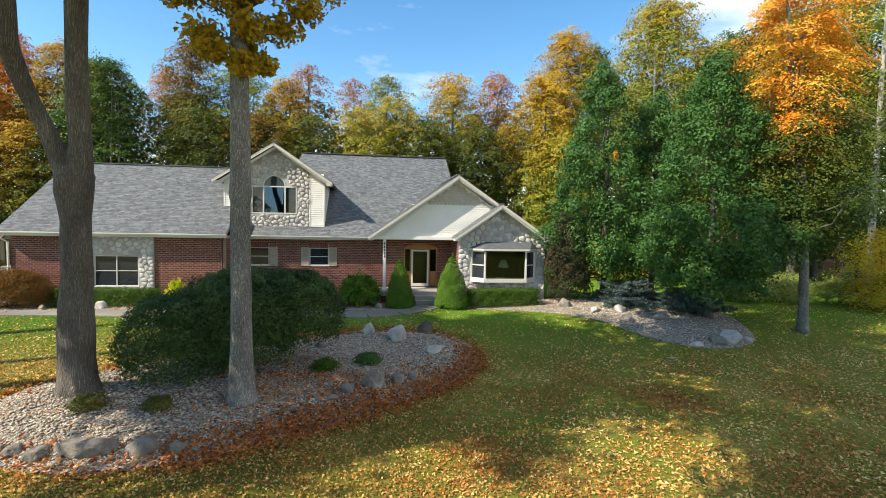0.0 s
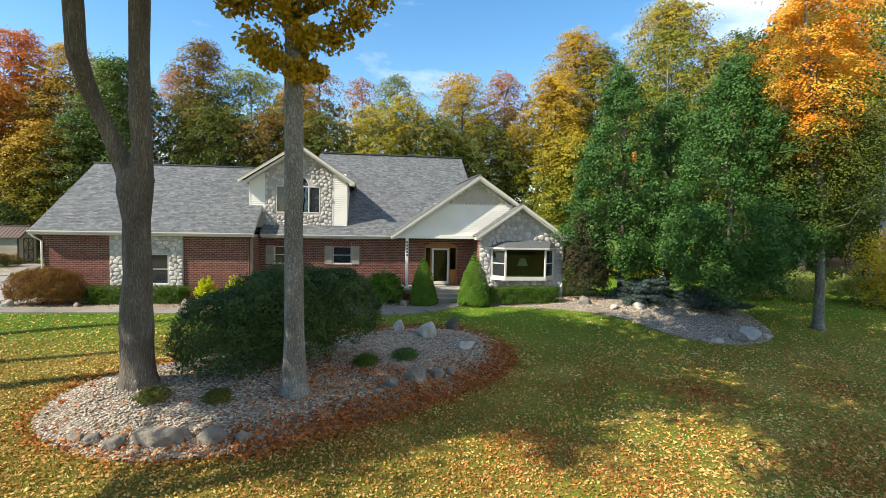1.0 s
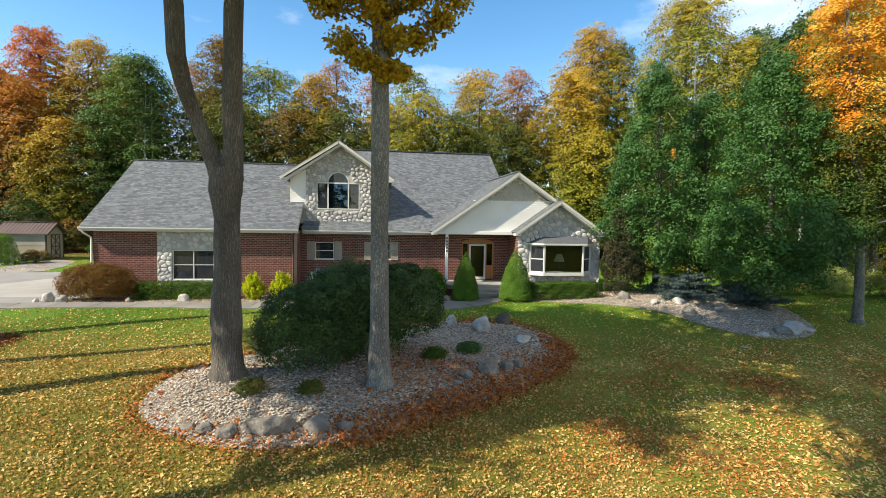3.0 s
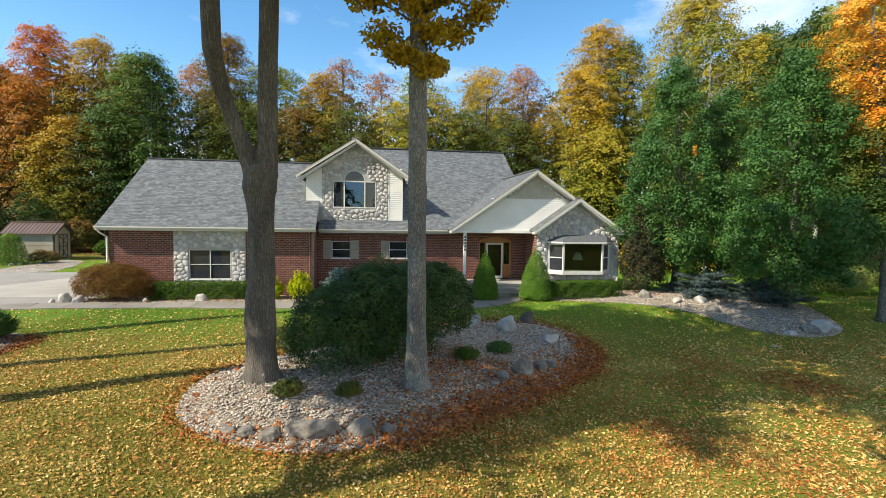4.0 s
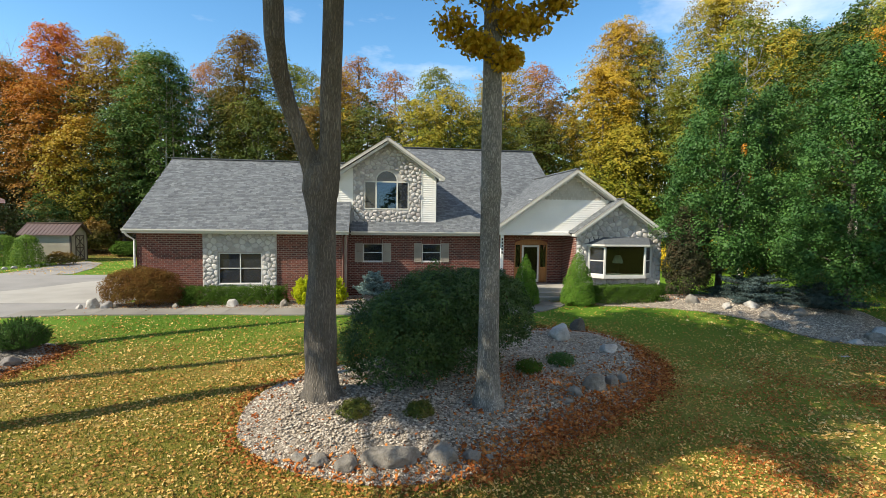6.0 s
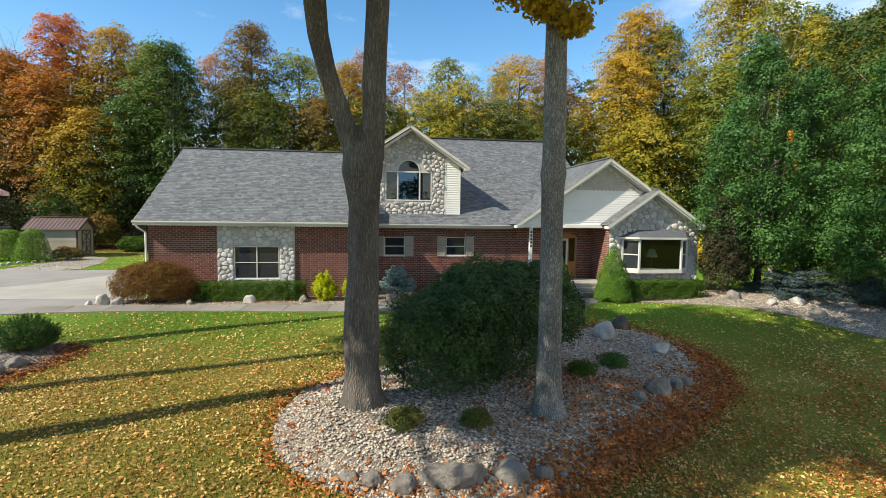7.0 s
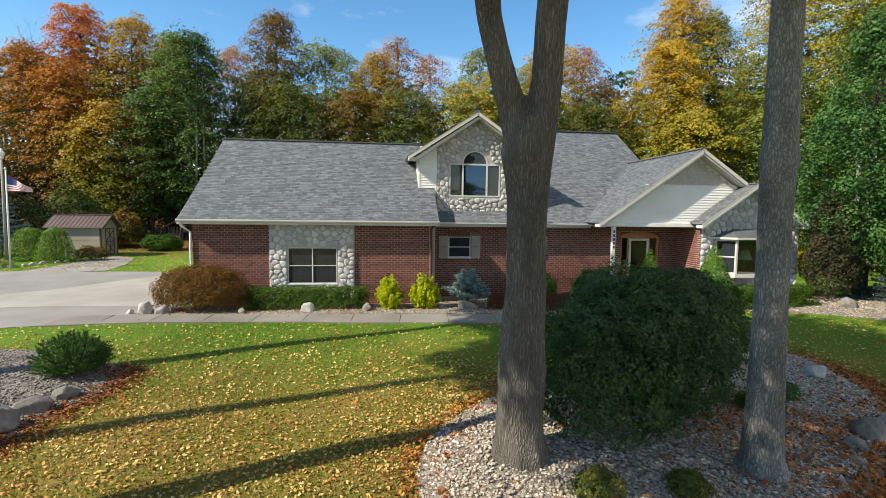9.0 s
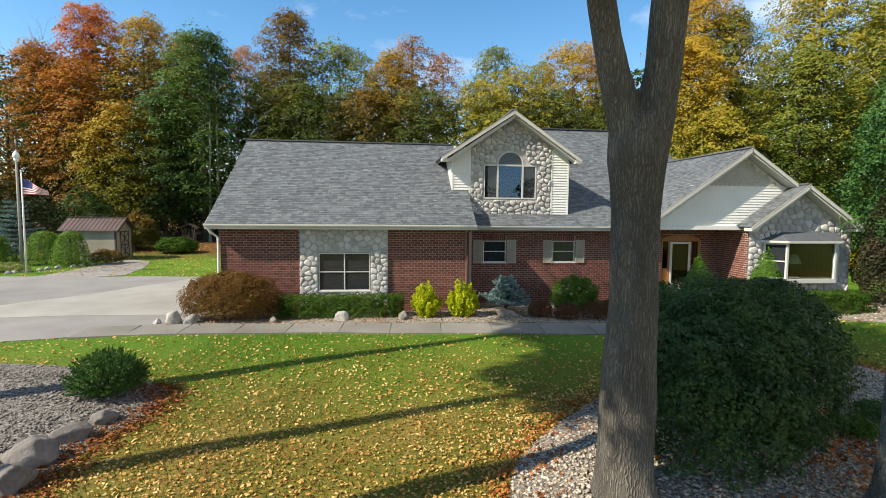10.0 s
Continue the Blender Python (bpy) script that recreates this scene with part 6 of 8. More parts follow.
def bright_maple(x, y):
    """Orange above, still green on the lower boughs."""
    rng = np.random.default_rng(81)
    z = zat(x, y)
    tree = thing("tree", "bright orange maple with a slim grey trunk on the lawn", "tree", (x, y, z - 0.05), "maples of the lawn")
    s = Shape()
    s.tube([(0, 0, 0), (0, 0, 0.3), (0, 0, 1.2), (-0.05, 0, 3), (-0.2, 0, 6), (-0.7, 0.2, 10), (-1.2, 0.3, 14), (-1.5, 0.3, 17.5)], [0.33, 0.24, 0.2, 0.18, 0.16, 0.12, 0.07, 0.02], 12, 0.1, 81)
    upper, mids = sprays(81, 8.0, 18.6, 2.2, "oval", 200, 190, 0.7, 0.15, off=(-0.55, 0.3), uneven=0.3)
    lower, low_mids = sprays(82, 4.4, 10.4, 3.2, "oval", 230, 190, 0.8, 0.15, off=(0.3, 0.5), uneven=0.3)
    limbs(s, rng, mids, 7, 15, (-0.07, 0.015), 0.05, 26, 5)
    limbs(s, rng, low_mids, 4.5, 9, (-0.05, 0.01), 0.05, 22, 5)
    part("trunk", s, GREY_BARK, tree, smooth=True)
    part("crown", triangles("crown", upper[:, 1:], WOODS["maple_orange"]), None, tree, "bright orange leaves")
    part("crown", triangles("crown", lower[:, 1:], WOODS["moss"]), None, tree, "green leaves of the lower boughs")


bright_maple(21.35, 18.3)
woods_tree(29.6, 27.6, 20, 3.6, "bright", 82, bare=0.30, leaf=0.14, density=1.3, label="yellow-green maple at the lawn's edge")
woods_tree(30.9, 23.6, 23, 3.0, "bright", 83, bare=0.32, leaf=0.15, density=0.9, bark=PALE_BARK, trunk_r=0.2, label="tall poplar with a pale trunk at the lawn's edge")
woods_tree(30.6, 31.0, 20, 3.4, "deep", 84, bare=0.30, leaf=0.25, density=0.9, bark=PALE_BARK, trunk_r=0.15, label="slim pale-trunked tree at the edge of the woods")
woods_tree(22.0, 31.5, 19, 2.4, "lime", 88, bare=0.42, leaf=0.22, density=0.8, bark=PALE_BARK, trunk_r=0.16, label="slim pale-trunked tree behind the pear trees")
woods_tree(36.5, 30.5, 22, 4.0, "deep", 85, bare=0.15, leaf=0.26, density=0.9)
woods_tree(41, 37, 23, 4.2, "green", 86, bare=0.12)
woods_tree(36, 40, 22, 4.2, "deep", 87, bare=0.12)
woods_tree(30.2, 21.8, 5.0, 2.1, "flame", 91, bare=0.06, leaf=0.12, density=4.5, trunk_r=0.06, label="yellow and orange young maple at the lawn's edge")
# added shrubs whose bright yellow stands in for the sunlit field
for k, (x, y, w, h) in enumerate([(20.5, 36.5, 2.2, 2.6), (24.0, 39.0, 2.4, 3.2), (27.5, 37.5, 2.2, 2.8)]):
    shrub("shrub", "golden shrub added for the sunlit field behind the pear trees", x, y, w, w * 0.8, h, WOODS["flame"], 5000, 0.2, seed=88 + k, rough=0.25, scale=1.4, far=True, group="golden shrubs of the field")
for k, (x, y, w, h) in enumerate([(24.3, 26.0, 1.5, 1.3), (26.4, 25.2, 1.6, 1.5), (28.2, 26.5, 1.8, 1.7), (30.5, 24.6, 1.6, 1.5), (32.5, 23.2, 1.9, 2.2), (25.3, 28.2, 1.8, 1.2), (34.5, 21.5, 2.0, 2.6)]):
    shrub("shrub", "loose clump of tall weeds and brambles", x, y, w, w * 0.8, h, WEEDS, 7000, 0.12, seed=92 + k, rough=0.25, scale=2.2, far=True, group="brambles at the lawn's edge")

# undergrowth along the woods, one by one
rng = np.random.default_rng(8)
for k, x in enumerate(np.arange(-60, 62, 3.0)):
    y = 53 + rng.uniform(-1.5, 3) + (0 if x < 18 else -2)
    if -23 < x < 20:
        continue
    if -33 < x < -22:
        y += 8
    w, h = rng.uniform(2.0, 3.2), rng.uniform(3.0, 6.5)
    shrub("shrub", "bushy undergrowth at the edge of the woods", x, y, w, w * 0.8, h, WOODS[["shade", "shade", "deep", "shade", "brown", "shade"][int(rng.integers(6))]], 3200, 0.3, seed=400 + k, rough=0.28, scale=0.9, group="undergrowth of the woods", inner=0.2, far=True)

for k, x in enumerate(np.arange(-80, -18, 3.4)):
    if -32 < x < -23:
        continue
    w, h = rng.uniform(2.2, 3.2), rng.uniform(5.0, 8.0)
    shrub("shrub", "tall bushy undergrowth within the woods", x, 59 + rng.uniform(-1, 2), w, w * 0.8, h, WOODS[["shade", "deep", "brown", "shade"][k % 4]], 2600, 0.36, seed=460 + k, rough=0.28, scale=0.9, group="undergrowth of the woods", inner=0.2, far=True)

# planting by the shed
def weeping_shrub(x, y, w, h, seed, label):
    """Long leafy strands that arch from the crown to the ground."""
    rng = np.random.default_rng(seed)
    ob = thing("shrub", label, "shrub", (x, y, zat(x, y)), "weeping shrubs by the shed")
    s, cl = Shape().tube([(0, 0, -0.05), (0.03, 0, h * 0.5), (0, 0, h * 0.88)], [0.07, 0.05, 0.03], 8), []
    for _ in range(190):
        a, r = rng.uniform(0, 6.28), rng.uniform(0.35, 1.0)
        u = np.linspace(0, 1, 46)[:, None]
        reach = w * r * np.sin(np.minimum(u * 1.9, 1.57)) ** 0.9
        drop = h * (0.98 - 0.33 * r * np.clip(u * 1.9, 0, 1) ** 2 - rng.uniform(0.78, 1.1) * np.clip(u - 0.3, 0, 1) ** 1.2 * 1.2)
        at = np.concatenate([reach * math.cos(a), reach * math.sin(a), np.maximum(drop, 0.06)], 1) + rng.normal(0, 0.045, (46, 3))
        nn = rng.normal(0, 0.5, (46, 3)) + np.array([math.cos(a), math.sin(a), 0.4])
        nn /= np.linalg.norm(nn, axis=1, keepdims=True)
        cl.append(leaf_quads(rng, at, nn, 0.15, 0.55))
    part("stem", s, WOODS_BARK, ob, smooth=True)
    part("foliage", triangles("foliage", np.concatenate(cl)[:, 1:], HYDRANGEA), None, ob)


weeping_shrub(-30.1, 42.2, 1.25, 2.35, 120, "weeping yellow-green shrub beside the shed")
weeping_shrub(-32.4, 43.2, 1.5, 2.3, 121, "weeping green shrub behind the flagpole")
weeping_shrub(-34.9, 42.0, 1.3, 2.1, 127, "weeping green shrub behind the yard light")
shrub("shrub", "dry grey-brown perennials before the shed", -28.5, 43.6, 1.1, 0.7, 1.0, WOODS["brown"], 3500, 0.09, seed=122, rough=0.25, scale=3)
shrub("shrub", "low green perennials along the drive", -32.5, 38.8, 1.9, 0.9, 0.55, WEEDS, 4500, 0.10, seed=123, rough=0.25, scale=3)
shrub("shrub", "leafy green shrub behind the shed", -26.6, 50.8, 1.6, 1.0, 1.35, BOX_GREEN, 6000, 0.16, seed=124, rough=0.2, scale=2)
shrub("shrub", "orange-leaved shrub behind the shed", -30.5, 52.5, 1.7, 1.2, 3.2, WOODS["brown"], 5000, 0.18, seed=125, rough=0.25, scale=1.4)

# ---- boulders ----
def boulder(x, y, w, d, h, seed, mat=BOULDER, label="rounded grey boulder set in gravel", turn=0.0, group="boulders of the beds", sink=0.06, angular=0.0):
    bm = bmesh.new()
    bmesh.ops.create_icosphere(bm, subdivisions=4, radius=1)
    o = Vector((seed * 3.1, seed * 1.7, seed * 0.9))
    pick = random.Random(seed)
    facets = [Vector((pick.gauss(0, 1), pick.gauss(0, 1), pick.gauss(0.2, 0.8))).normalized() for _ in range(11)]
    cut_at = 0.9 - 0.2 * angular
    for v in bm.verts:
        n = v.co.normalized()
        r = 1 + 0.22 * noise.noise(n * 1.1 + o) + 0.10 * noise.noise(n * 2.6 + o) + 0.035 * noise.noise(n * 7 + o)
        r = min([r] + [cut_at / c for c in (n.dot(q) for q in facets) if c > 0.3]) + 0.03 * noise.noise(n * 4.3 + o) + 0.012 * noise.noise(n * 13 + o)
        p = n * r
        v.co = Vector((p.x * w / 2, p.y * d / 2, (max(p.z, -0.55) + 0.55) / 1.55 * h))
    me = bpy.data.meshes.new("boulder")
    bm.to_mesh(me)
    bm.free()
    me.materials.append(mat)
    me.polygons.foreach_set("use_smooth", [True] * len(me.polygons))
    ob = tagged(new("boulder", me), label, "boulder", group)
    ob.location = (x, y, zat(x, y) - sink)
    ob.rotation_euler = (0, 0, radians(turn))
    return ob


FRONT_ROW = [(-5.2, 9.85, 0.30, 0.28, 0.24), (-4.82, 9.68, 0.42, 0.36, 0.30), (-4.3, 9.55, 0.52, 0.46, 0.40), (-3.42, 9.6, 1.18, 0.62, 0.56), (-2.45, 9.66, 0.64, 0.56, 0.56), (-1.88, 9.75, 0.46, 0.40, 0.38), (-1.52, 9.72, 0.2, 0.2, 0.2)]
for k, (x, y, w, d, h) in enumerate(FRONT_ROW):
    boulder(x, y - 0.26, w * 1.05, d, h * 0.72, k + 1, turn=k * 37 if w < 1 else 4, sink=0.09 if w > 0.45 else 0.02, angular=0.85, label="rounded grey boulder in a row along the gravel bed", group="boulders along the bed's front")
for k, (x, y, w, d, h, m, lab) in enumerate([
        (2.12, 12.6, 0.74, 0.55, 0.52, BOULDER, "grey boulder among fallen leaves"), (2.8, 12.95, 0.5, 0.42, 0.34, BOULDER, "grey boulder among fallen leaves"), (3.27, 13.2, 0.46, 0.36, 0.28, BOULDER, "grey boulder among fallen leaves"),
        (1.43, 12.2, 0.46, 0.36, 0.34, BOULDER, "grey boulder among fallen leaves"), (1.05, 11.85, 0.44, 0.34, 0.18, BOULDER, "flat grey stone among fallen leaves"),
        (2.0, 18.3, 0.82, 0.6, 0.58, PALE_ROCK, "rounded pale grey boulder on gravel"), (3.05, 17.4, 1.0, 0.75, 0.70, PALE_ROCK, "rounded pale grey boulder on gravel"),
        (4.25, 15.95, 0.74, 0.55, 0.42, PALE_ROCK, "pale flat-topped rock on gravel"), (-2.95, 12.4, 0.34, 0.3, 0.22, BOULDER, "small grey rock beneath the shrub"), (0.3, 16.6, 0.5, 0.4, 0.3, BOULDER, "grey rock beside the dark shrub"),
        (11.6, 21.95, 0.75, 0.55, 0.55, BOULDER, "upright grey boulder by the vine"), (12.7, 21.0, 0.6, 0.4, 0.38, PALE_ROCK, "pale rock on gravel"), (13.95, 21.0, 0.9, 0.5, 0.42, PALE_ROCK, "pale rock before the low spruces"),
        (13.6, 19.6, 0.8, 0.6, 0.36, BOULDER, "flat rounded boulder on gravel"), (15.3, 19.65, 1.15, 0.6, 0.40, BOULDER, "long grey boulder on gravel"), (16.85, 17.2, 1.3, 0.9, 0.66, PALE_ROCK, "big pale grey boulder at the bed's tip"),
        (16.0, 16.85, 0.8, 0.5, 0.45, BOULDER, "grey boulder along the bed's edge"), (15.0, 16.75, 0.6, 0.4, 0.28, PALE_ROCK, "pale stone along the bed's edge"), (14.4, 17.1, 0.5, 0.4, 0.26, BOULDER, "grey stone along the bed's edge"), (17.75, 17.3, 0.55, 0.42, 0.3, PALE_ROCK, "pale stone along the bed's edge"),
        (13.2, 15.5, 0.5, 0.36, 0.10, PALE_ROCK, "flat pale stone in the grass"),
        (-15.7, 23.15, 0.55, 0.42, 0.66, PALE_ROCK, "pointed white rock at the walk's end"), (-15.15, 23.1, 0.6, 0.45, 0.46, PALE_ROCK, "white rock beside the russet shrub"), (-16.25, 23.15, 0.34, 0.28, 0.26, PALE_ROCK, "small white rock on pebbles"),
        (-10.0, 23.3, 0.6, 0.42, 0.52, PALE_ROCK, "pale rock before the hedge"), (-7.8, 23.35, 0.52, 0.4, 0.42, BOULDER, "grey rock before the wall"), (-12.4, 23.2, 0.34, 0.3, 0.34, BOULDER, "small grey rock beside the hedge"), (-3.9, 23.5, 0.9, 0.7, 0.44, BOULDER, "grey boulder under the blue spruce"),
        (-4.95, 23.5, 0.3, 0.26, 0.24, BOULDER, "small grey rock on pebbles"), (2.5, 22.75, 0.5, 0.42, 0.44, BOULDER, "pinkish boulder beside the walk")]):
    boulder(x, y, w, d, h * 0.92, k + 11, m, lab, turn=k * 53, angular=1.0 if m is PALE_ROCK else 0.85)
boulder(4.3, 18.55, 0.66, 0.55, 0.62, 77, BARK, "dark weathered stump on gravel", group="", angular=0.8)
CORNER_STONE = surface("corner_boulder", [(0.10, 0.09, 0.085), (0.20, 0.18, 0.165), (0.30, 0.27, 0.25), (0.24, 0.20, 0.185)], scale=3.4, rough=0.88, bump=1.0, fine=14, vary=0.3, stain=0.5, dist=0.03)
for k, (x, y, w, d, h, t) in enumerate([(-13.98, 15.5, 0.62, 0.5, 0.36, 20), (-14.1, 14.85, 0.78, 0.5, 0.44, 35), (-14.3, 14.1, 0.85, 0.7, 0.55, 10), (-14.1, 13.25, 0.8, 0.7, 0.5, 70), (-14.2, 12.3, 0.9, 0.7, 0.5, 30), (-15.6, 18.5, 0.9, 0.5, 0.16, 10)]):
    boulder(x, y, w, d, h, k + 61, CORNER_STONE, "angular grey boulder along the corner bed", turn=t, group="boulders of the corner bed", angular=1.3)
for k in range(15):
    t = k / 14
    boulder(-32.2 + 3.6 * t + 0.15 * math.sin(k * 2.0), 36.7 + 8.0 * t ** 1.6, 0.42 + 0.2 * (k % 3 == 0), 0.4, 0.26, k + 90, PALE_ROCK, "pale edging stone of the planting by the drive", turn=k * 31, angular=0.8, group="edging stones by the drive")

# ---- shed, flagpole, lamp, feeder ----
SHED_WALL = surface("shed_siding", [(0.30, 0.26, 0.20), (0.38, 0.34, 0.27)], scale=1.5, rough=0.8, bump=0.2, fine=25, stretch=(1, 1, 0.3))
SHED_TRIM = surface("dark_brown_paint", [(0.05, 0.03, 0.022), (0.085, 0.055, 0.04)], scale=3, rough=0.6, bump=0.1)
SHED_ROOF = surface("brown_metal_roof", [(0.13, 0.085, 0.07), (0.19, 0.13, 0.105)], scale=1.2, rough=0.42, bump=0.05, metal=0.3, stain=0.3)


def build_shed():
    sx0, sx1, sy0, sy1 = -32.75, -29.05, 45.9, 48.35
    z = zat(-30, 46) - 0.05
    shed = thing("shed", "beige garden shed with brown trim and ribbed metal roof", "shed")
    ym, e, r = (sy0 + sy1) / 2, z + 2.45, z + 3.3
    part("wall", Shape().box(sx0, sx1, sy0, sy0 + 0.08, z, e), SHED_WALL, shed)
    part("wall", Shape().box(sx0, sx1, sy1 - 0.08, sy1, z, e), SHED_WALL, shed)
    for x in (sx0, sx1 - 0.08):
        part("wall", Shape().prism([(x, sy0 + 0.08, z), (x, sy1 - 0.08, z), (x, sy1 - 0.08, e), (x, ym, r - 0.06), (x, sy0 + 0.08, e)], (0.08, 0, 0)), SHED_WALL, shed)
    for ya, yb in ((sy0 - 0.25, ym), (sy1 + 0.25, ym)):
        za = e - 0.14
        roof = part("roof", Shape().prism([(sx0 - 0.3, ya, za), (sx1 + 0.3, ya, za), (sx1 + 0.3, yb, r), (sx0 - 0.3, yb, r)], (0, 0, 0.05)), SHED_ROOF, shed)
        for k in range(15):
            x = sx0 - 0.28 + k * (sx1 - sx0 + 0.56) / 14
            part("rib", Shape().bar((x, ya, za + 0.065), (x, yb, r + 0.065), 0.04, 0.035), SHED_ROOF, roof)
    part("ridge", Shape().bar((sx0 - 0.31, ym, r + 0.07), (sx1 + 0.31, ym, r + 0.07), 0.3, 0.04), SHED_ROOF, shed)
    for y in (sy0, sy1 - 0.1):
        part("corner_board", Shape().box(sx1 - 0.09, sx1 + 0.02, y - 0.015, y + 0.1, z, e), SHED_TRIM, shed)
    part("rake_board", Shape().bar((sx1 + 0.28, sy0 - 0.25, e - 0.16), (sx1 + 0.28, ym, r - 0.02), 0.03, 0.14), SHED_TRIM, shed)
    part("rake_board", Shape().bar((sx1 + 0.28, sy1 + 0.25, e - 0.16), (sx1 + 0.28, ym, r - 0.02), 0.03, 0.14), SHED_TRIM, shed)
    part("band", Shape().box(sx0, sx1, sy0 - 0.012, sy0 - 0.002, z + 1.35, z + 1.41), SHED_WALL, shed)
    d0, d1, x = ym - 0.65, ym + 0.65, sx1 + 0.004
    door = part("door", Shape().box(x, x + 0.04, d0, d1, z + 0.15, z + 2.3), SHED_WALL, shed, "double door with dark cross braces")
    for zz in (z + 0.15, z + 1.17, z + 2.2):
        part("rail", Shape().box(x + 0.04, x + 0.065, d0, d1, zz, zz + 0.1), SHED_TRIM, door)
    for y in (d0, ym - 0.05, d1 - 0.1):
        part("stile", Shape().box(x + 0.041, x + 0.062, y, y + 0.1, z + 0.25, z + 2.2), SHED_TRIM, door)
    for lo, hi in ((z + 0.25, z + 1.17), (z + 1.27, z + 2.2)):
        part("brace", Shape().bar((x + 0.05, d0 + 0.05, lo), (x + 0.05, d1 - 0.05, hi), 0.02, 0.09, (1, 0, 0)), SHED_TRIM, door)
        part("brace", Shape().bar((x + 0.053, d1 - 0.05, lo), (x + 0.053, d0 + 0.05, hi), 0.02, 0.09, (1, 0, 0)), SHED_TRIM, door)


build_shed()


def build_flagpole():
    x, y = -30.05, 37.8
    z = zat(x, y)
    pole = thing("flagpole", "slender white flagpole flying a striped flag", "flagpole", (x, y, z))
    part("pole", Shape().tube([(0, 0, -0.1), (0, 0, 3), (0, 0, 6.1)], [0.055, 0.05, 0.035], 12), WHITE, pole, smooth=True)
    part("finial", Shape().tube([(0, 0, 6.08), (0, 0, 6.14), (0, 0, 6.2), (0, 0, 6.25)], [0.03, 0.06, 0.06, 0.015], 12), GREY_STEEL, pole, smooth=True)
    red = surface("flag_red", [(0.40, 0.03, 0.035), (0.52, 0.05, 0.055)], scale=3, rough=0.8, bump=0.1)
    blue = surface("flag_blue", [(0.02, 0.03, 0.12), (0.035, 0.05, 0.18)], scale=3, rough=0.8, bump=0.1)
    s = Shape()
    nu, nv = 22, 13
    for j in range(nv + 1):
        for i in range(nu + 1):
            u, v = i / nu, j / nv
            s.v.append((0.06 + 1.25 * u, 0.16 * math.sin(u * 7 + v * 1.2) * u + 0.1 * u, 5.75 - 1.0 * v * (1 - 0.72 * u) - 0.72 * u ** 1.1))
    s.f = [(j * (nu + 1) + i, j * (nu + 1) + i + 1, (j + 1) * (nu + 1) + i + 1, (j + 1) * (nu + 1) + i) for j in range(nv) for i in range(nu)]
    me = s.mesh("flag", red, True)
    me.materials.append(WHITE)
    me.materials.append(blue)
    for k, p in enumerate(me.polygons):
        j, i = divmod(k, nu)
        p.material_index = 2 if (j < 7 and i < 9) else j % 2
    cloth = part("flag", me, None, pole, "flag with red and white stripes and a blue corner")
    thick = cloth.modifiers.new("cloth", "SOLIDIFY")
    thick.thickness = 0.006


build_flagpole()


def build_lamp():
    x, y = -31.9, 40.2
    z = zat(x, y)
    lamp = thing("yard_lamp", "tall yard light on a grey metal pole", "street lamp", (x, y, z))
    part("pole", Shape().tube([(0, 0, -0.1), (0, 0, 4), (0, 0, 7.3)], [0.085, 0.075, 0.065], 12), CONCRETE, lamp, smooth=True)
    part("head", Shape().tube([(0, 0, 7.1), (0, 0, 7.25), (0, 0, 7.4), (0, 0, 7.55), (0, 0, 7.62)], [0.13, 0.2, 0.17, 0.09, 0.04], 16), WHITE, lamp, "white dome lamp head", smooth=True)
    part("bulb", Shape().tube([(0, 0, 6.9), (0, 0, 6.98), (0, 0, 7.1)], [0.06, 0.12, 0.14], 14), WHITE, lamp, smooth=True)


build_lamp()


def build_feeder():
    x, y = -27.9, 57.3
    z = zat(x, y)
    wood = surface("weathered_wood", [(0.16, 0.12, 0.085), (0.28, 0.22, 0.16)], scale=2, rough=0.85, bump=0.4, fine=20, stretch=(5, 5, 0.6))
    rack = thing("hay_feeder", "weathered wooden slatted feeder with a small roof", "feeder", (x, y, z))
    for sx in (-1, 1):
        for sy in (-1, 1):
            part("leg", Shape().bar((sx * 0.62, sy * 0.5, 0), (sx * 0.95, sy * 0.6, 1.75), 0.1, 0.1), wood, rack)
    for k in range(9):
        t = -1 + 2 * k / 8
        part("slat", Shape().bar((t * 0.6, -0.5, 0.35), (t * 0.93, -0.6, 1.6), 0.05, 0.03), wood, rack)
        part("slat", Shape().bar((t * 0.6, 0.5, 0.35), (t * 0.93, 0.6, 1.6), 0.05, 0.03), wood, rack)
    rack.scale = (0.66, 0.66, 0.84)
    part("tray", Shape().soft_box(-0.62, 0.62, -0.5, 0.5, 0.3, 0.38, 0.01), wood, rack)
    for s in (-1, 1):
        part("roof", Shape().prism([(s * 1.25, -0.85, 1.72), (s * 1.25, 0.85, 1.72), (0, 0.85, 2.2), (0, -0.85, 2.2)], (0, 0, 0.05)), wood, rack)


build_feeder()


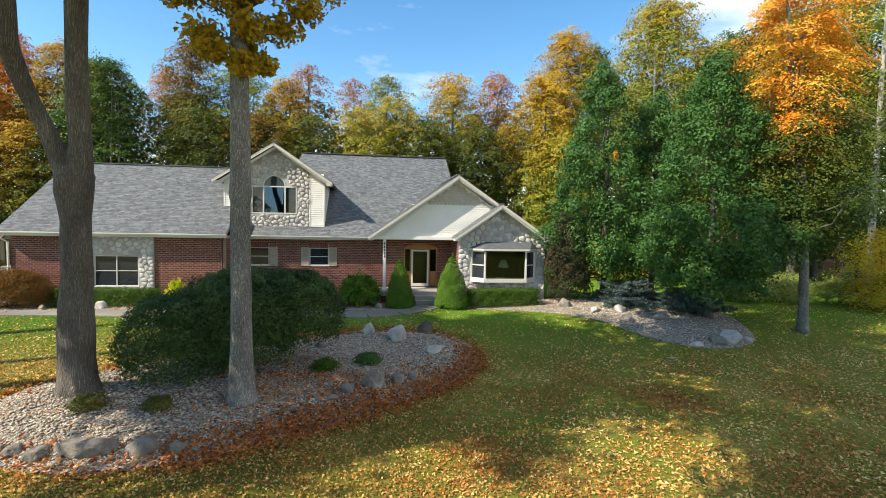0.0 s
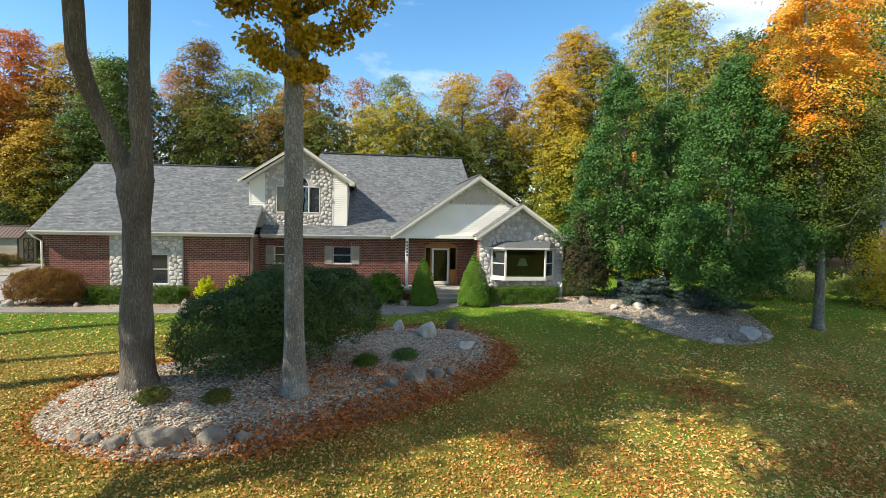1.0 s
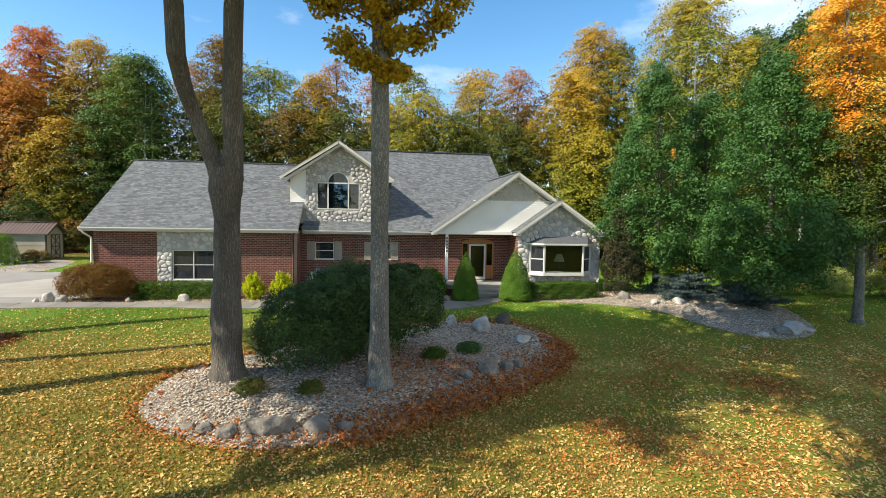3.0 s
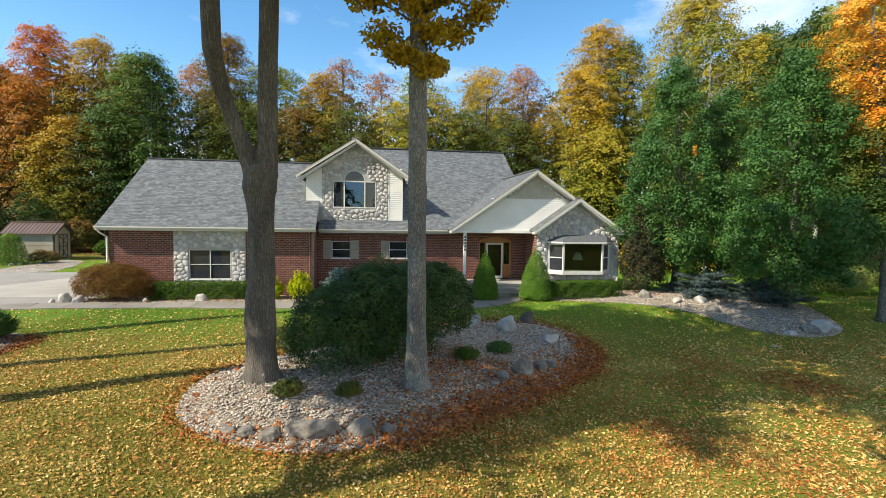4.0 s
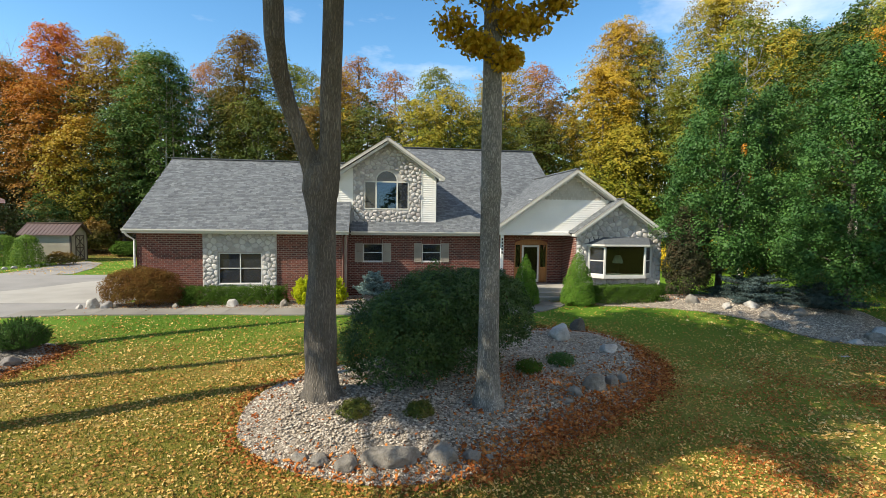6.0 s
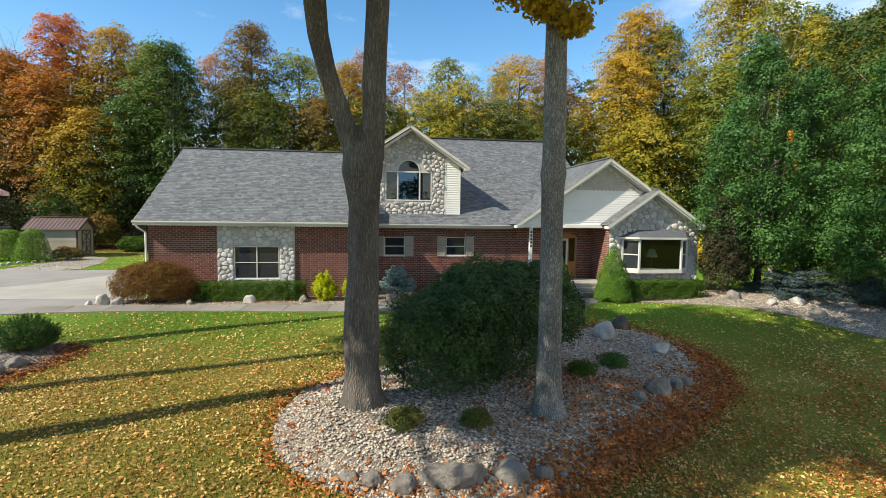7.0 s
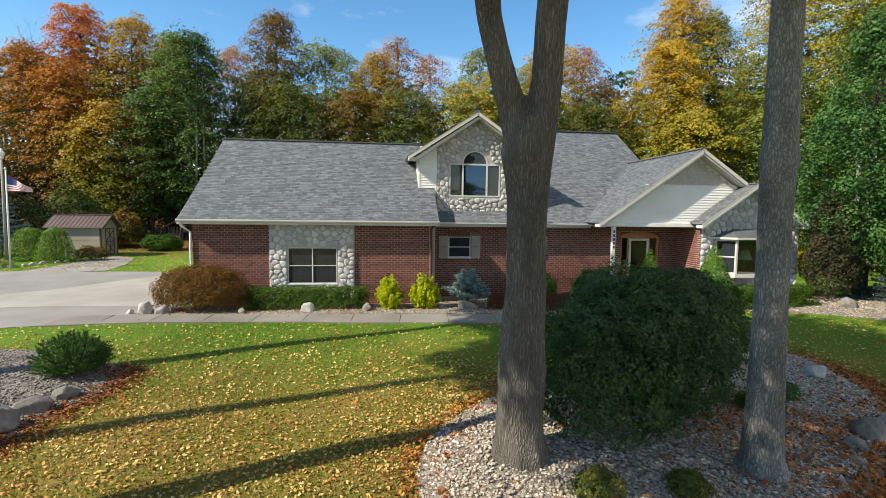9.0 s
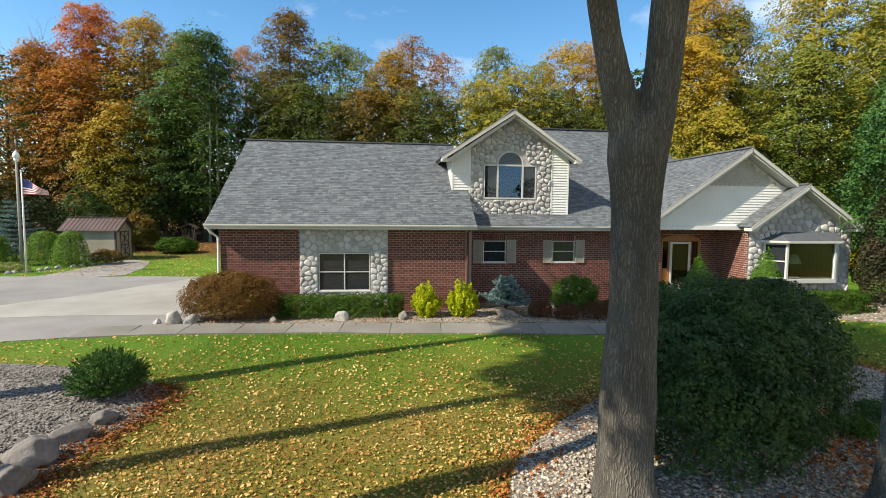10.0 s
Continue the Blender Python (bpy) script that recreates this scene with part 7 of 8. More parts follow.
def build_lamp_table():
    shade = surface("lampshade", [(0.62, 0.74, 0.66), (0.72, 0.82, 0.74)], scale=3, rough=0.8, bump=0.1)
    brass = surface("dark_brass", [(0.10, 0.07, 0.03), (0.16, 0.12, 0.05)], scale=4, rough=0.4, metal=0.7, bump=0.05)
    table = thing("side_table", "dark wooden side table behind the bay window", "table", (9.25, 25.0, 0.86))
    part("top", Shape().soft_box(-0.35, 0.35, -0.25, 0.25, 0.62, 0.66, 0.01), OAK, table)
    for sx in (-0.3, 0.3):
        for sy in (-0.2, 0.2):
            part("leg", Shape().soft_box(sx - 0.025, sx + 0.025, sy - 0.025, sy + 0.025, 0, 0.62, 0.006), OAK, table)
    lamp = thing("table_lamp", "table lamp with a pale green shade behind the bay window", "lamp", (9.25, 24.95, 1.52))
    part("base", Shape().tube([(0, 0, 0), (0, 0, 0.03), (0, 0, 0.08), (0, 0, 0.25), (0, 0, 0.5), (0, 0, 0.72)], [0.12, 0.12, 0.05, 0.07, 0.03, 0.015], 14), brass, lamp, smooth=True)
    part("shade", Shape().tube([(0, 0, 0.58), (0, 0, 0.59), (0, 0, 0.98), (0, 0, 0.99)], [0.24, 0.30, 0.15, 0.14], 20), shade, lamp, "pale green tapered shade", smooth=True)


build_lamp_table()

# ---- pieces: clapboards, shakes, fieldstones, bricks, shingles ----
def clapboard_mesh(x0a, x1a, x0b, x1b, z, dz, y):
    """One lapped board that faces -y; its lower edge is proud."""
    return Shape().add([(x0a, y - 0.032, z), (x1a, y - 0.032, z), (x1b, y - 0.004, z + dz), (x0b, y - 0.004, z + dz), (x0a, y, z), (x1a, y, z), (x1b, y, z + dz), (x0b, y, z + dz)],
                       [(0, 1, 2, 3), (4, 5, 1, 0), (7, 6, 5, 4), (0, 3, 7, 4), (1, 5, 6, 2)])


def gable_boards():
    y, dz = PY + 0.455, 0.115
    wall = part("gable_siding", Shape().box(2.4, 11.0, y + 0.002, y + 0.006, 3.74, 3.80), WHITE, house, "white lapped siding of the porch gable")
    z = 3.74
    while z < 5.42:
        def ends(q):
            return PX - (PZ - 0.27 - q) / ((PZ - pe_z) / (PX - pl_x)), PX + (PZ - 0.27 - q) / right_slope
        (a0, a1), (b0, b1) = ends(z), ends(z + dz)
        part("clapboard", clapboard_mesh(a0, min(a1, 9.6), b0, min(b1, 9.6), z, dz, y), WHITE, wall)
        z += dz
    shakes = part("gable_shakes", Shape().box(4.6, 9.0, y + 0.002, y + 0.006, 5.42, 5.46), SHAKE, house, "taupe scalloped shakes in the gable's peak")
    me = Shape().add([(-0.1, -0.03, 0), (-0.05, -0.03, -0.045), (0.05, -0.03, -0.045), (0.1, -0.03, 0), (0.1, -0.012, 0.16), (-0.1, -0.012, 0.16), (-0.1, 0, 0), (0.1, 0, 0)], [(0, 1, 2, 3), (0, 3, 4, 5), (0, 6, 1), (3, 2, 7)]).mesh("shake", SHAKE)
    row = 0
    while z < PZ - 0.4:
        a0, a1 = ends(z + 0.16)
        x = a0 + 0.1 + (0.1 if row % 2 else 0)
        while x < min(a1, 9.3) - 0.1:
            ob = part("shake", me, None, shakes)
            ob.location = (x, y, z)
            x += 0.206
        row, z = row + 1, z + 0.15
    part("gable_siding", Shape().box(4.2, 9.4, y - 0.03, y + 0.001, 5.40, 5.43), WHITE, house, "white drip strip")


def dormer_boards():
    y, dz = DORMER_Y - 0.001, 0.115
    for x0, x1, zlo, up in ((-5.63, -4.82, 4.84, 0.667), (-1.24, -0.43, 4.14, -0.667)):
        wall = part("dormer_siding", Shape().box(x0, x0 + 0.06, y - 0.035, y, zlo, 6.48 if up > 0 else 6.95).box(x1 - 0.06, x1, y - 0.035, y, zlo, 6.95 if up > 0 else 6.48), WHITE, house, "white lapped siding beside the dormer's stone")
        z = zlo
        while z < 6.95:
            part("clapboard", clapboard_mesh(x0 + 0.06, x1 - 0.06, x0 + 0.06, x1 - 0.06, z, dz, y), WHITE, wall)
            z += dz
    for x, d in ((-5.63, -1), (-0.43, 1)):
        wall = part("dormer_siding", Shape().box(x - 0.012, x + 0.012, DORMER_Y - 0.02, DORMER_Y + 0.06, 4.2, 6.5), WHITE, house, "white lapped siding of the dormer's cheek")
        z = 4.2
        while z < 6.4:
            back = ME + (z - MZ) / SLOPE + 0.6
            part("clapboard", Shape().add([(x + d * 0.022, DORMER_Y, z), (x + d * 0.022, back, z), (x + d * 0.004, back, z + dz), (x + d * 0.004, DORMER_Y, z + dz), (x, DORMER_Y, z), (x, back, z)], [(0, 1, 2, 3), (0, 4, 5, 1)]), WHITE, wall)
            z += dz


gable_boards()
dormer_boards()


def cut(poly, px, pz, nx, nz):
    """The part of a ring on the side of the line that (nx, nz) points away from."""
    out = []
    for (ax, az), (bx, bz_) in zip(poly, poly[1:] + poly[:1]):
        da, db = (ax - px) * nx + (az - pz) * nz, (bx - px) * nx + (bz_ - pz) * nz
        if da <= 0:
            out.append((ax, az))
        if (da <= 0) != (db <= 0):
            t = da / (da - db)
            out.append((ax + (bx - ax) * t, az + (bz_ - az) * t))
    return out


def fieldstones(region, holes, y, size, parent, seed, depth=0.06, gap_w=0.022):
    """Split stones of uneven size over a convex region of a wall that faces -y, with openings left free."""
    rng = np.random.default_rng(seed)
    xs, zs = [p[0] for p in region], [p[1] for p in region]
    pts = []
    for _ in range(9000):
        p = (rng.uniform(min(xs), max(xs)), rng.uniform(min(zs), max(zs)))
        gap = size * rng.choice([0.5, 0.7, 0.95, 1.3]) * rng.uniform(0.85, 1.15)
        if all((p[0] - q[0]) ** 2 + ((p[1] - q[1]) * 1.25) ** 2 > gap * gap for q in pts):
            pts.append(p)
    mx, mz = sum(xs) / len(xs), sum(zs) / len(zs)
    for p in pts:
        if not inside(region, p[0], p[1]) or any(h[0] < p[0] < h[1] and h[2] < p[1] < h[3] for h in holes):
            continue
        cell = [(p[0] - 1, p[1] - 1), (p[0] + 1, p[1] - 1), (p[0] + 1, p[1] + 1), (p[0] - 1, p[1] + 1)]
        for q in pts:
            d = (q[0] - p[0], q[1] - p[1])
            far = math.hypot(*d)
            if 0 < far < 4 * size and cell:
                cell = cut(cell, p[0] + d[0] / 2, p[1] + d[1] / 2, d[0] / far, d[1] / far)
        for (ax, az), (bx, bz_) in zip(region, region[1:] + region[:1]):
            nx, nz = bz_ - az, ax - bx
            ln = math.hypot(nx, nz)
            nx, nz = nx / ln, nz / ln
            if (mx - ax) * nx + (mz - az) * nz > 0:
                nx, nz = -nx, -nz
            cell = cut(cell, ax, az, nx, nz)
        for h in holes:
            sides = [(h[0] - p[0], h[0], 0, 1, 0), (p[0] - h[1], h[1], 0, -1, 0), (h[2] - p[1], 0, h[2], 0, 1), (p[1] - h[3], 0, h[3], 0, -1)]
            s = max(sides)
            cell = cut(cell, s[1], s[2], s[3], s[4])
        if len(cell) < 3:
            continue
        cx, cz = sum(c[0] for c in cell) / len(cell), sum(c[1] for c in cell) / len(cell)
        reach = max(math.hypot(c[0] - cx, c[1] - cz) for c in cell)
        if reach < 0.05:
            continue
        ring = rounded([(cx + (a - cx) * (1 - gap_w / reach) * wob, cz + (b - cz) * (1 - gap_w / reach) * wob) for (a, b), wob in zip(cell, rng.uniform(0.86, 1.0, len(cell)))], 1)
        n, dp = len(ring), depth * rng.uniform(0.6, 1.4)
        tx, tz = rng.uniform(-0.5, 0.5, 2)
        v = [(a, y, b) for a, b in ring]
        v += [(cx + (a - cx) * 0.93, y - dp * 0.8, cz + (b - cz) * 0.93) for a, b in ring]
        v += [(cx + (a - cx) * 0.66, y - dp * (1 + tx * (a - cx) / reach + tz * (b - cz) / reach), cz + (b - cz) * 0.66) for a, b in ring]
        f = [(i, (i + 1) % n, n + (i + 1) % n, n + i) for i in range(n)] + [(n + i, n + (i + 1) % n, 2 * n + (i + 1) % n, 2 * n + i) for i in range(n)] + [tuple(range(2 * n, 3 * n))]
        f = [t[::-1] for t in f]
        part("stone", Shape().add(v, f), STONE, parent, smooth=True)


panel = part("stone_panel", Shape().plate([(-11.74, 0.5), (-8.38, 0.5), (-8.38, 3.58), (-11.74, 3.58)], [oblong((-11.06, -9.05, 1.10, 2.62))], GARAGE_Y - 0.06, 0.058), JOINT, house, "fieldstone surround of the garage window")
fieldstones([(-11.74, 0.5), (-8.38, 0.5), (-8.38, 3.57), (-11.74, 3.57)], [(-11.06, -9.05, 1.08, 2.63)], GARAGE_Y - 0.058, 0.44, panel, 3, 0.04, 0.012)
dormer_stone = part("stone_panel", Shape().box(-4.82, -4.26, DORMER_Y - 0.012, DORMER_Y - 0.003, 4.0, 6.9), JOINT, house, "fieldstone face of the dormer")
fieldstones([(-4.82, 4.12), (-1.24, 4.12), (-1.24, 7.15), (-2.95, 8.28), (-4.82, 7.05)], [(-4.27, -1.87, 4.77, 6.30), (-3.70, -2.44, 6.2, 6.86)], DORMER_Y - 0.003, 0.40, dormer_stone, 5, 0.05, 0.012)
fieldstones([(6.65, 0.4), (11.40, 0.4), (11.40, 3.56), (8.86, 5.20), (6.65, 3.56)], [(7.28, 10.88, 1.40, 3.14)], BAY_Y - 0.002, 0.48, wall_bay, 9, 0.045, 0.012)


BRICK_L, COURSE, GAP = 0.24, 0.092, 0.018


def brick_runs(x0, x1, z0, z1, holes):
    """Courses of a running bond, cut at the openings: start, end, foot of each brick."""
    row, z = 0, z0
    while z + COURSE <= z1:
        spans = [(x0, x1)]
        for h in holes:
            if h[2] < z + COURSE * 0.6 and h[3] > z + COURSE * 0.4:
                spans = [s for a, b in spans for s in ((a, min(b, h[0])), (max(a, h[1]), b)) if s[1] - s[0] > 0.04]
        for a, b in spans:
            k = math.floor((a - x0) / BRICK_L - (0.5 if row % 2 else 0))
            x = x0 + (k + (0.5 if row % 2 else 0)) * BRICK_L
            while x < b:
                p, q = max(x, a), min(x + BRICK_L - GAP, b)
                if q - p > 0.03:
                    yield p, q, z
                x += BRICK_L
        row, z = row + 1, z + COURSE


def brick_shape(w):
    h, d, c = COURSE - GAP, 0.006, 0.003
    return Shape().add([(0, 0, 0), (w, 0, 0), (w, 0, h), (0, 0, h), (c, -d, c), (w - c, -d, c), (w - c, -d, h - c), (c, -d, h - c)], [(4, 5, 6, 7), (0, 1, 5, 4), (1, 2, 6, 5), (2, 3, 7, 6), (3, 0, 4, 7)])


def lay_bricks(wall, x0, x1, z0, z1, y, holes, single=None):
    """Bricks on a wall that faces -y. Those in the stretch `single` are pieces of their own, the rest one mesh."""
    whole = brick_shape(BRICK_L - GAP)
    me, rest = whole.mesh("brick", BRICK), Shape()
    for a, b, z in brick_runs(x0, x1, z0, z1, holes):
        if single and b - a > BRICK_L - GAP - 1e-4 and single[0] < a < single[1] and single[2] < z < single[3]:
            part("brick", me, None, wall).location = (a, y, z)
        else:
            s = brick_shape(b - a)
            rest.add([(p[0] + a, p[1] + y, p[2] + z) for p in s.v], s.f)
    if rest.v:
        tagged(part("brickwork", rest, BRICK, wall), kind="stuff")


lay_bricks(wall_garage, -14.65, -5.3, BASE, 3.58, GARAGE_Y, [(-11.75, -8.37, 0.4, 3.6)], (-8.3, -5.3, 1.0, 3.3))
SOLDIER = [(h[0] - 0.01, h[1] + 0.01, h[2] - 0.13, h[3] + 0.235) for h in (SMALL_A, SMALL_B)]
lay_bricks(wall_main, -5.05, 6.65, BASE, 3.54, MAIN_Y, SOLDIER + [(DOOR_HOLE[0], DOOR_HOLE[1], 0, DOOR_HOLE[3])], (-3.2, 0.2, 1.2, 3.4))
for h in SOLDIER:
    k = 0
    while h[0] + k * 0.09 < h[1] - 0.07:
        x = h[0] + k * 0.09
        for z0, z1 in ((h[3] - 0.235, h[3] - 0.01), (h[2] + 0.005, h[2] + 0.125)):
            part("brick", Shape().soft_box(x, x + 0.078, MAIN_Y - 0.016, MAIN_Y + 0.01, z0, z1, 0.004), BRICK, wall_main)
        k += 1
for wall_x, face, ya, yb in ((6.65, -1, BAY_Y + 0.0, MAIN_Y), (-5.05, 1, GARAGE_Y, MAIN_Y)):
    rest = Shape()
    for a, b, z in brick_runs(ya, yb, BASE, 3.54, []):
        s = brick_shape(b - a)
        if face < 0:
            rest.add([(wall_x + p[1], yb + ya - (p[0] + a), p[2] + z) for p in s.v], s.f)
        else:
            rest.add([(wall_x - p[1], p[0] + a, p[2] + z) for p in s.v], s.f)
    tagged(part("brickwork", rest, BRICK, wall_side if face < 0 else wall_return), kind="stuff")


def shingle_roof(key, u_skip=None, single=None, seed=1, keep=None):
    """Lapped shingle tabs over a roof plane."""
    rng = np.random.default_rng(seed)
    a, b, c, d = [Vector(p) for p in ROOFS[key]]
    along = (b - a).normalized()
    n = along.cross(d - a).normalized()
    if n.z < 0:
        n = -n
    upv = n.cross(along).normalized()
    if upv.z < 0:
        upv = -upv
    run, rise = (b - a).length, max((c - b).dot(upv), (d - a).dot(upv))
    lap, wide = 0.13, 0.21
    rows = []
    made = 0
    v = -0.03
    while v < rise - 0.05:
        x = -wide * rng.uniform(0, 1)
        while x < run:
            w = wide * rng.uniform(0.7, 1.3)
            p, q = max(x, 0), min(x + w - 0.006, run)
            x += w
            if q - p < 0.04:
                continue
            top = min(v + lap * 1.12, rise)
            mid = a + along * ((p + q) / 2) + upv * v
            if keep and not keep(mid):
                continue
            t = rng.uniform(0.006, 0.016)
            lo0, lo1 = a + along * p + upv * v, a + along * q + upv * v
            hi0, hi1 = a + along * p + upv * top, a + along * q + upv * top
            quad = [lo0 + n * t, lo1 + n * t, hi1 + n * 0.004, hi0 + n * 0.004]
            foot = [lo0, lo1, lo1 + n * t, lo0 + n * t]
            if single and single[0] < mid.x < single[1] and v < single[2] and made < 300:
                s = Shape().add(quad + foot[:2], [(0, 1, 2, 3), (4, 5, 1, 0)])
                part("shingle", s, SHINGLE, decks[key])
                made += 1
            else:
                rows.append((quad, foot))
        v += lap
    s = Shape()
    for quad, foot in rows:
        s.add(quad + foot[:2], [(0, 1, 2, 3), (4, 5, 1, 0)])
    tagged(part("shingles", s, SHINGLE, decks[key]), kind="stuff")


shingle_roof("garage", single=(-12.5, -5.0, 1.6), seed=1)
shingle_roof("main", seed=2, keep=lambda p: p.x > -2.5 - (34.3 - p.y) * 0.3 and p.x > -4.95)
shingle_roof("porch_left", seed=3, keep=lambda p: p.y < 33)
shingle_roof("bay_left", seed=4, keep=lambda p: p.y < 26.5)
shingle_roof("dormer_left", seed=5)
shingle_roof("dormer_right", seed=6)

# ---- gravel, fallen leaves and grass ----
FALLEN = leafy("fallen_leaves", [(0.22, 0.085, 0.028), (0.42, 0.20, 0.055), (0.55, 0.33, 0.095), (0.66, 0.45, 0.16), (0.74, 0.58, 0.30)], through_light=0.15, patch=0.9, tint=0.62, rough=0.7)
DRY = leafy("dry_leaves", [(0.13, 0.036, 0.012), (0.30, 0.082, 0.02), (0.44, 0.15, 0.035), (0.52, 0.27, 0.09)], through_light=0.1, patch=0.4, tint=0.8, rough=0.75)
MULCH = leafy("rotting_leaves", [(0.06, 0.022, 0.01), (0.15, 0.05, 0.018), (0.27, 0.095, 0.028), (0.40, 0.17, 0.05)], through_light=0.1, patch=0.6, tint=0.8, rough=0.8)
GRASS = leafy("grass_blades", [(0.066, 0.086, 0.014), (0.12, 0.142, 0.02), (0.178, 0.188, 0.032), (0.27, 0.25, 0.06)], through_light=0.25, patch=0.3, tint=0.6)


def spread(seed, n, poly, weight):
    rng = np.random.default_rng(seed)
    xs, ys = [p[0] for p in poly], [p[1] for p in poly]
    x, y = rng.uniform(min(xs), max(xs), n), rng.uniform(min(ys), max(ys), n)
    w = weight(x, y)
    ok = inside(poly, x, y) & (rng.uniform(0, 1, n) < w)
    return rng, x[ok], y[ok]


def patches(x, y, s=1.0):
    return 0.5 + 0.25 * np.sin(x * 1.3 * s + 0.7) * np.sin(y * 1.1 * s + 1.9) + 0.25 * np.sin(x * 0.5 * s + y * 0.8 * s) * np.cos(y * 0.45 * s - x * 0.3 * s)


def in_beds(x, y):
    hit = np.zeros(np.shape(x), bool)
    for bed in (ISLAND, SIDE_BED, CORNER_BED, HOUSE_BED, DRIVE):
        hit |= inside(bed, x, y)
    return hit


def walk_y(x):
    return np.interp(x, [-18.2, -11.65, -4.9, 0.2, 1.9, 3.3, 5.1], [22.2, 22.15, 21.66, 21.25, 21.35, 21.75, 23.2])


def litter(name, seed, n, poly, weight, size, mat, label, lift=0.015, tri=False):
    rng, x, y = spread(seed, n, poly, weight)
    at = np.stack([x, y, height(x, y) + lift + rng.uniform(0, 0.02, len(x))], 1)
    nn = rng.normal(0, 0.62, (len(x), 3)) + np.array([0, 0, 1.0])
    nn /= np.linalg.norm(nn, axis=1, keepdims=True)
    q = leaf_quads(rng, at, nn, size, 0.66)
    # curled blades: every corner strays on its own
    q = q + rng.normal(0, 0.17, q.shape) * size * np.array([1, 1, 0.5])
    q[:, :, 2] = np.maximum(q[:, :, 2], height(x, y)[:, None] + 0.004)
    solid(name, triangles(name, q[:, 1:], mat) if tri else quads(name, q, mat), None, label, "leaves", kind="stuff")


def lawn_weight(x, y):
    near = smoothstep(21, 11, y)
    left = smoothstep(1, -6, x)
    w = 0.10 + near * (0.33 + 0.14 * left) * (0.2 + 0.7 * patches(x, y) + 0.9 * patches(x, y, 3.7) ** 2)
    edge = np.exp(-(rim(ISLAND, x, y) / 0.8) ** 2) * 0.5
    front = smoothstep(9.8, 7.5, y) * (0.12 + 0.2 * smoothstep(-3, 2, x))
    on_walk = (np.abs(y - walk_y(x)) < 0.7) & (x < 5.2)
    return np.where(in_beds(x, y), 0, np.clip(w + edge + front, 0, 1) * np.where(on_walk, 0.05, 1) * smoothstep(-2, 5, y))


YARD = [(-26, -2), (34, -2), (34, 24), (-26, 24)]
litter("fallen_leaves", 201, 140000, [(-19, 4), (6, 4), (6, 16), (-19, 16)], lawn_weight, 0.06, FALLEN, "yellow and orange maple leaves strewn over the lawn")
litter("fallen_leaves", 208, 520000, YARD, lambda x, y: np.where((x > -19) & (x < 6) & (y > 4) & (y < 16), 0, lawn_weight(x, y)), 0.1, FALLEN, "yellow and tan leaves strewn over the lawn's far parts", tri=True)
litter("fallen_leaves", 202, 105000, [(-8, 7.5), (8, 7.5), (8, 20), (-8, 20)],
       lambda x, y: np.where(np.abs(rim(ISLAND, x, y)) < 0.9, np.exp(-((rim(ISLAND, x, y) - np.where(inside(ISLAND, x, y), 0.2, 0.08)) / np.where(inside(ISLAND, x, y), 0.5, 0.26)) ** 2) * np.where(x > -2, 1.0, np.where(inside(ISLAND, x, y), np.where(y < 9.6, 0.35, 0.1), 0.28)) * np.where(y > 17, 0.3, 1), 0), 0.085, DRY, "rust-red leaves drifted along the bed's edge", 0.045)
litter("fallen_leaves", 203, 85000, [(-7, 8), (6.2, 8), (6.2, 19), (-7, 19)],
       lambda x, y: np.where(inside(ISLAND, x, y), 0.012 + 0.64 * smoothstep(-3.0, 0.5, x) * smoothstep(16, 11.5, y) * (0.1 + 1.0 * patches(x, y, 1.6) ** 1.5), 0), 0.08, DRY, "dry brown leaves lying on the gravel", 0.06)
litter("fallen_leaves", 206, 260000, [(-3, 5), (20, 5), (20, 18), (-3, 18)], lambda x, y: np.where(in_beds(x, y), 0, 0.8 * smoothstep(-3, 1, x) * smoothstep(20, 13, x) * smoothstep(17, 12, y) * patches(x, y, 1.2) ** 2.6), 0.075, DRY, "brown and rust leaves scattered on the shaded lawn", tri=True)
litter("fallen_leaves", 207, 9000, [(-30, 34), (-14, 34), (-14, 56), (-30, 56)], lambda x, y: np.where(in_beds(x, y), 0, 0.25 + 0.75 * patches(x, y, 1.4)), 0.13, FALLEN, "leaves scattered on the grass beside the shed", tri=True)
litter("fallen_leaves", 204, 9500, [(-14.8, 11), (-12.3, 11), (-12.3, 17.6), (-14.8, 17.6)], lambda x, y: np.exp(-(rim(CORNER_BED, x, y) / 0.38) ** 2), 0.075, MULCH, "rust-red leaves drifted against the boulders", 0.03)
litter("fallen_leaves", 205, 9000, [(-16, 22.2), (13, 22.2), (13, 25), (-16, 25)], lambda x, y: np.where(inside(HOUSE_BED, x, y) | inside(SIDE_BED, x, y), 0.12 + 0.5 * patches(x, y, 1.5) ** 3, 0.03), 0.09, DRY, "leaves caught among the pebbles", 0.05, True)


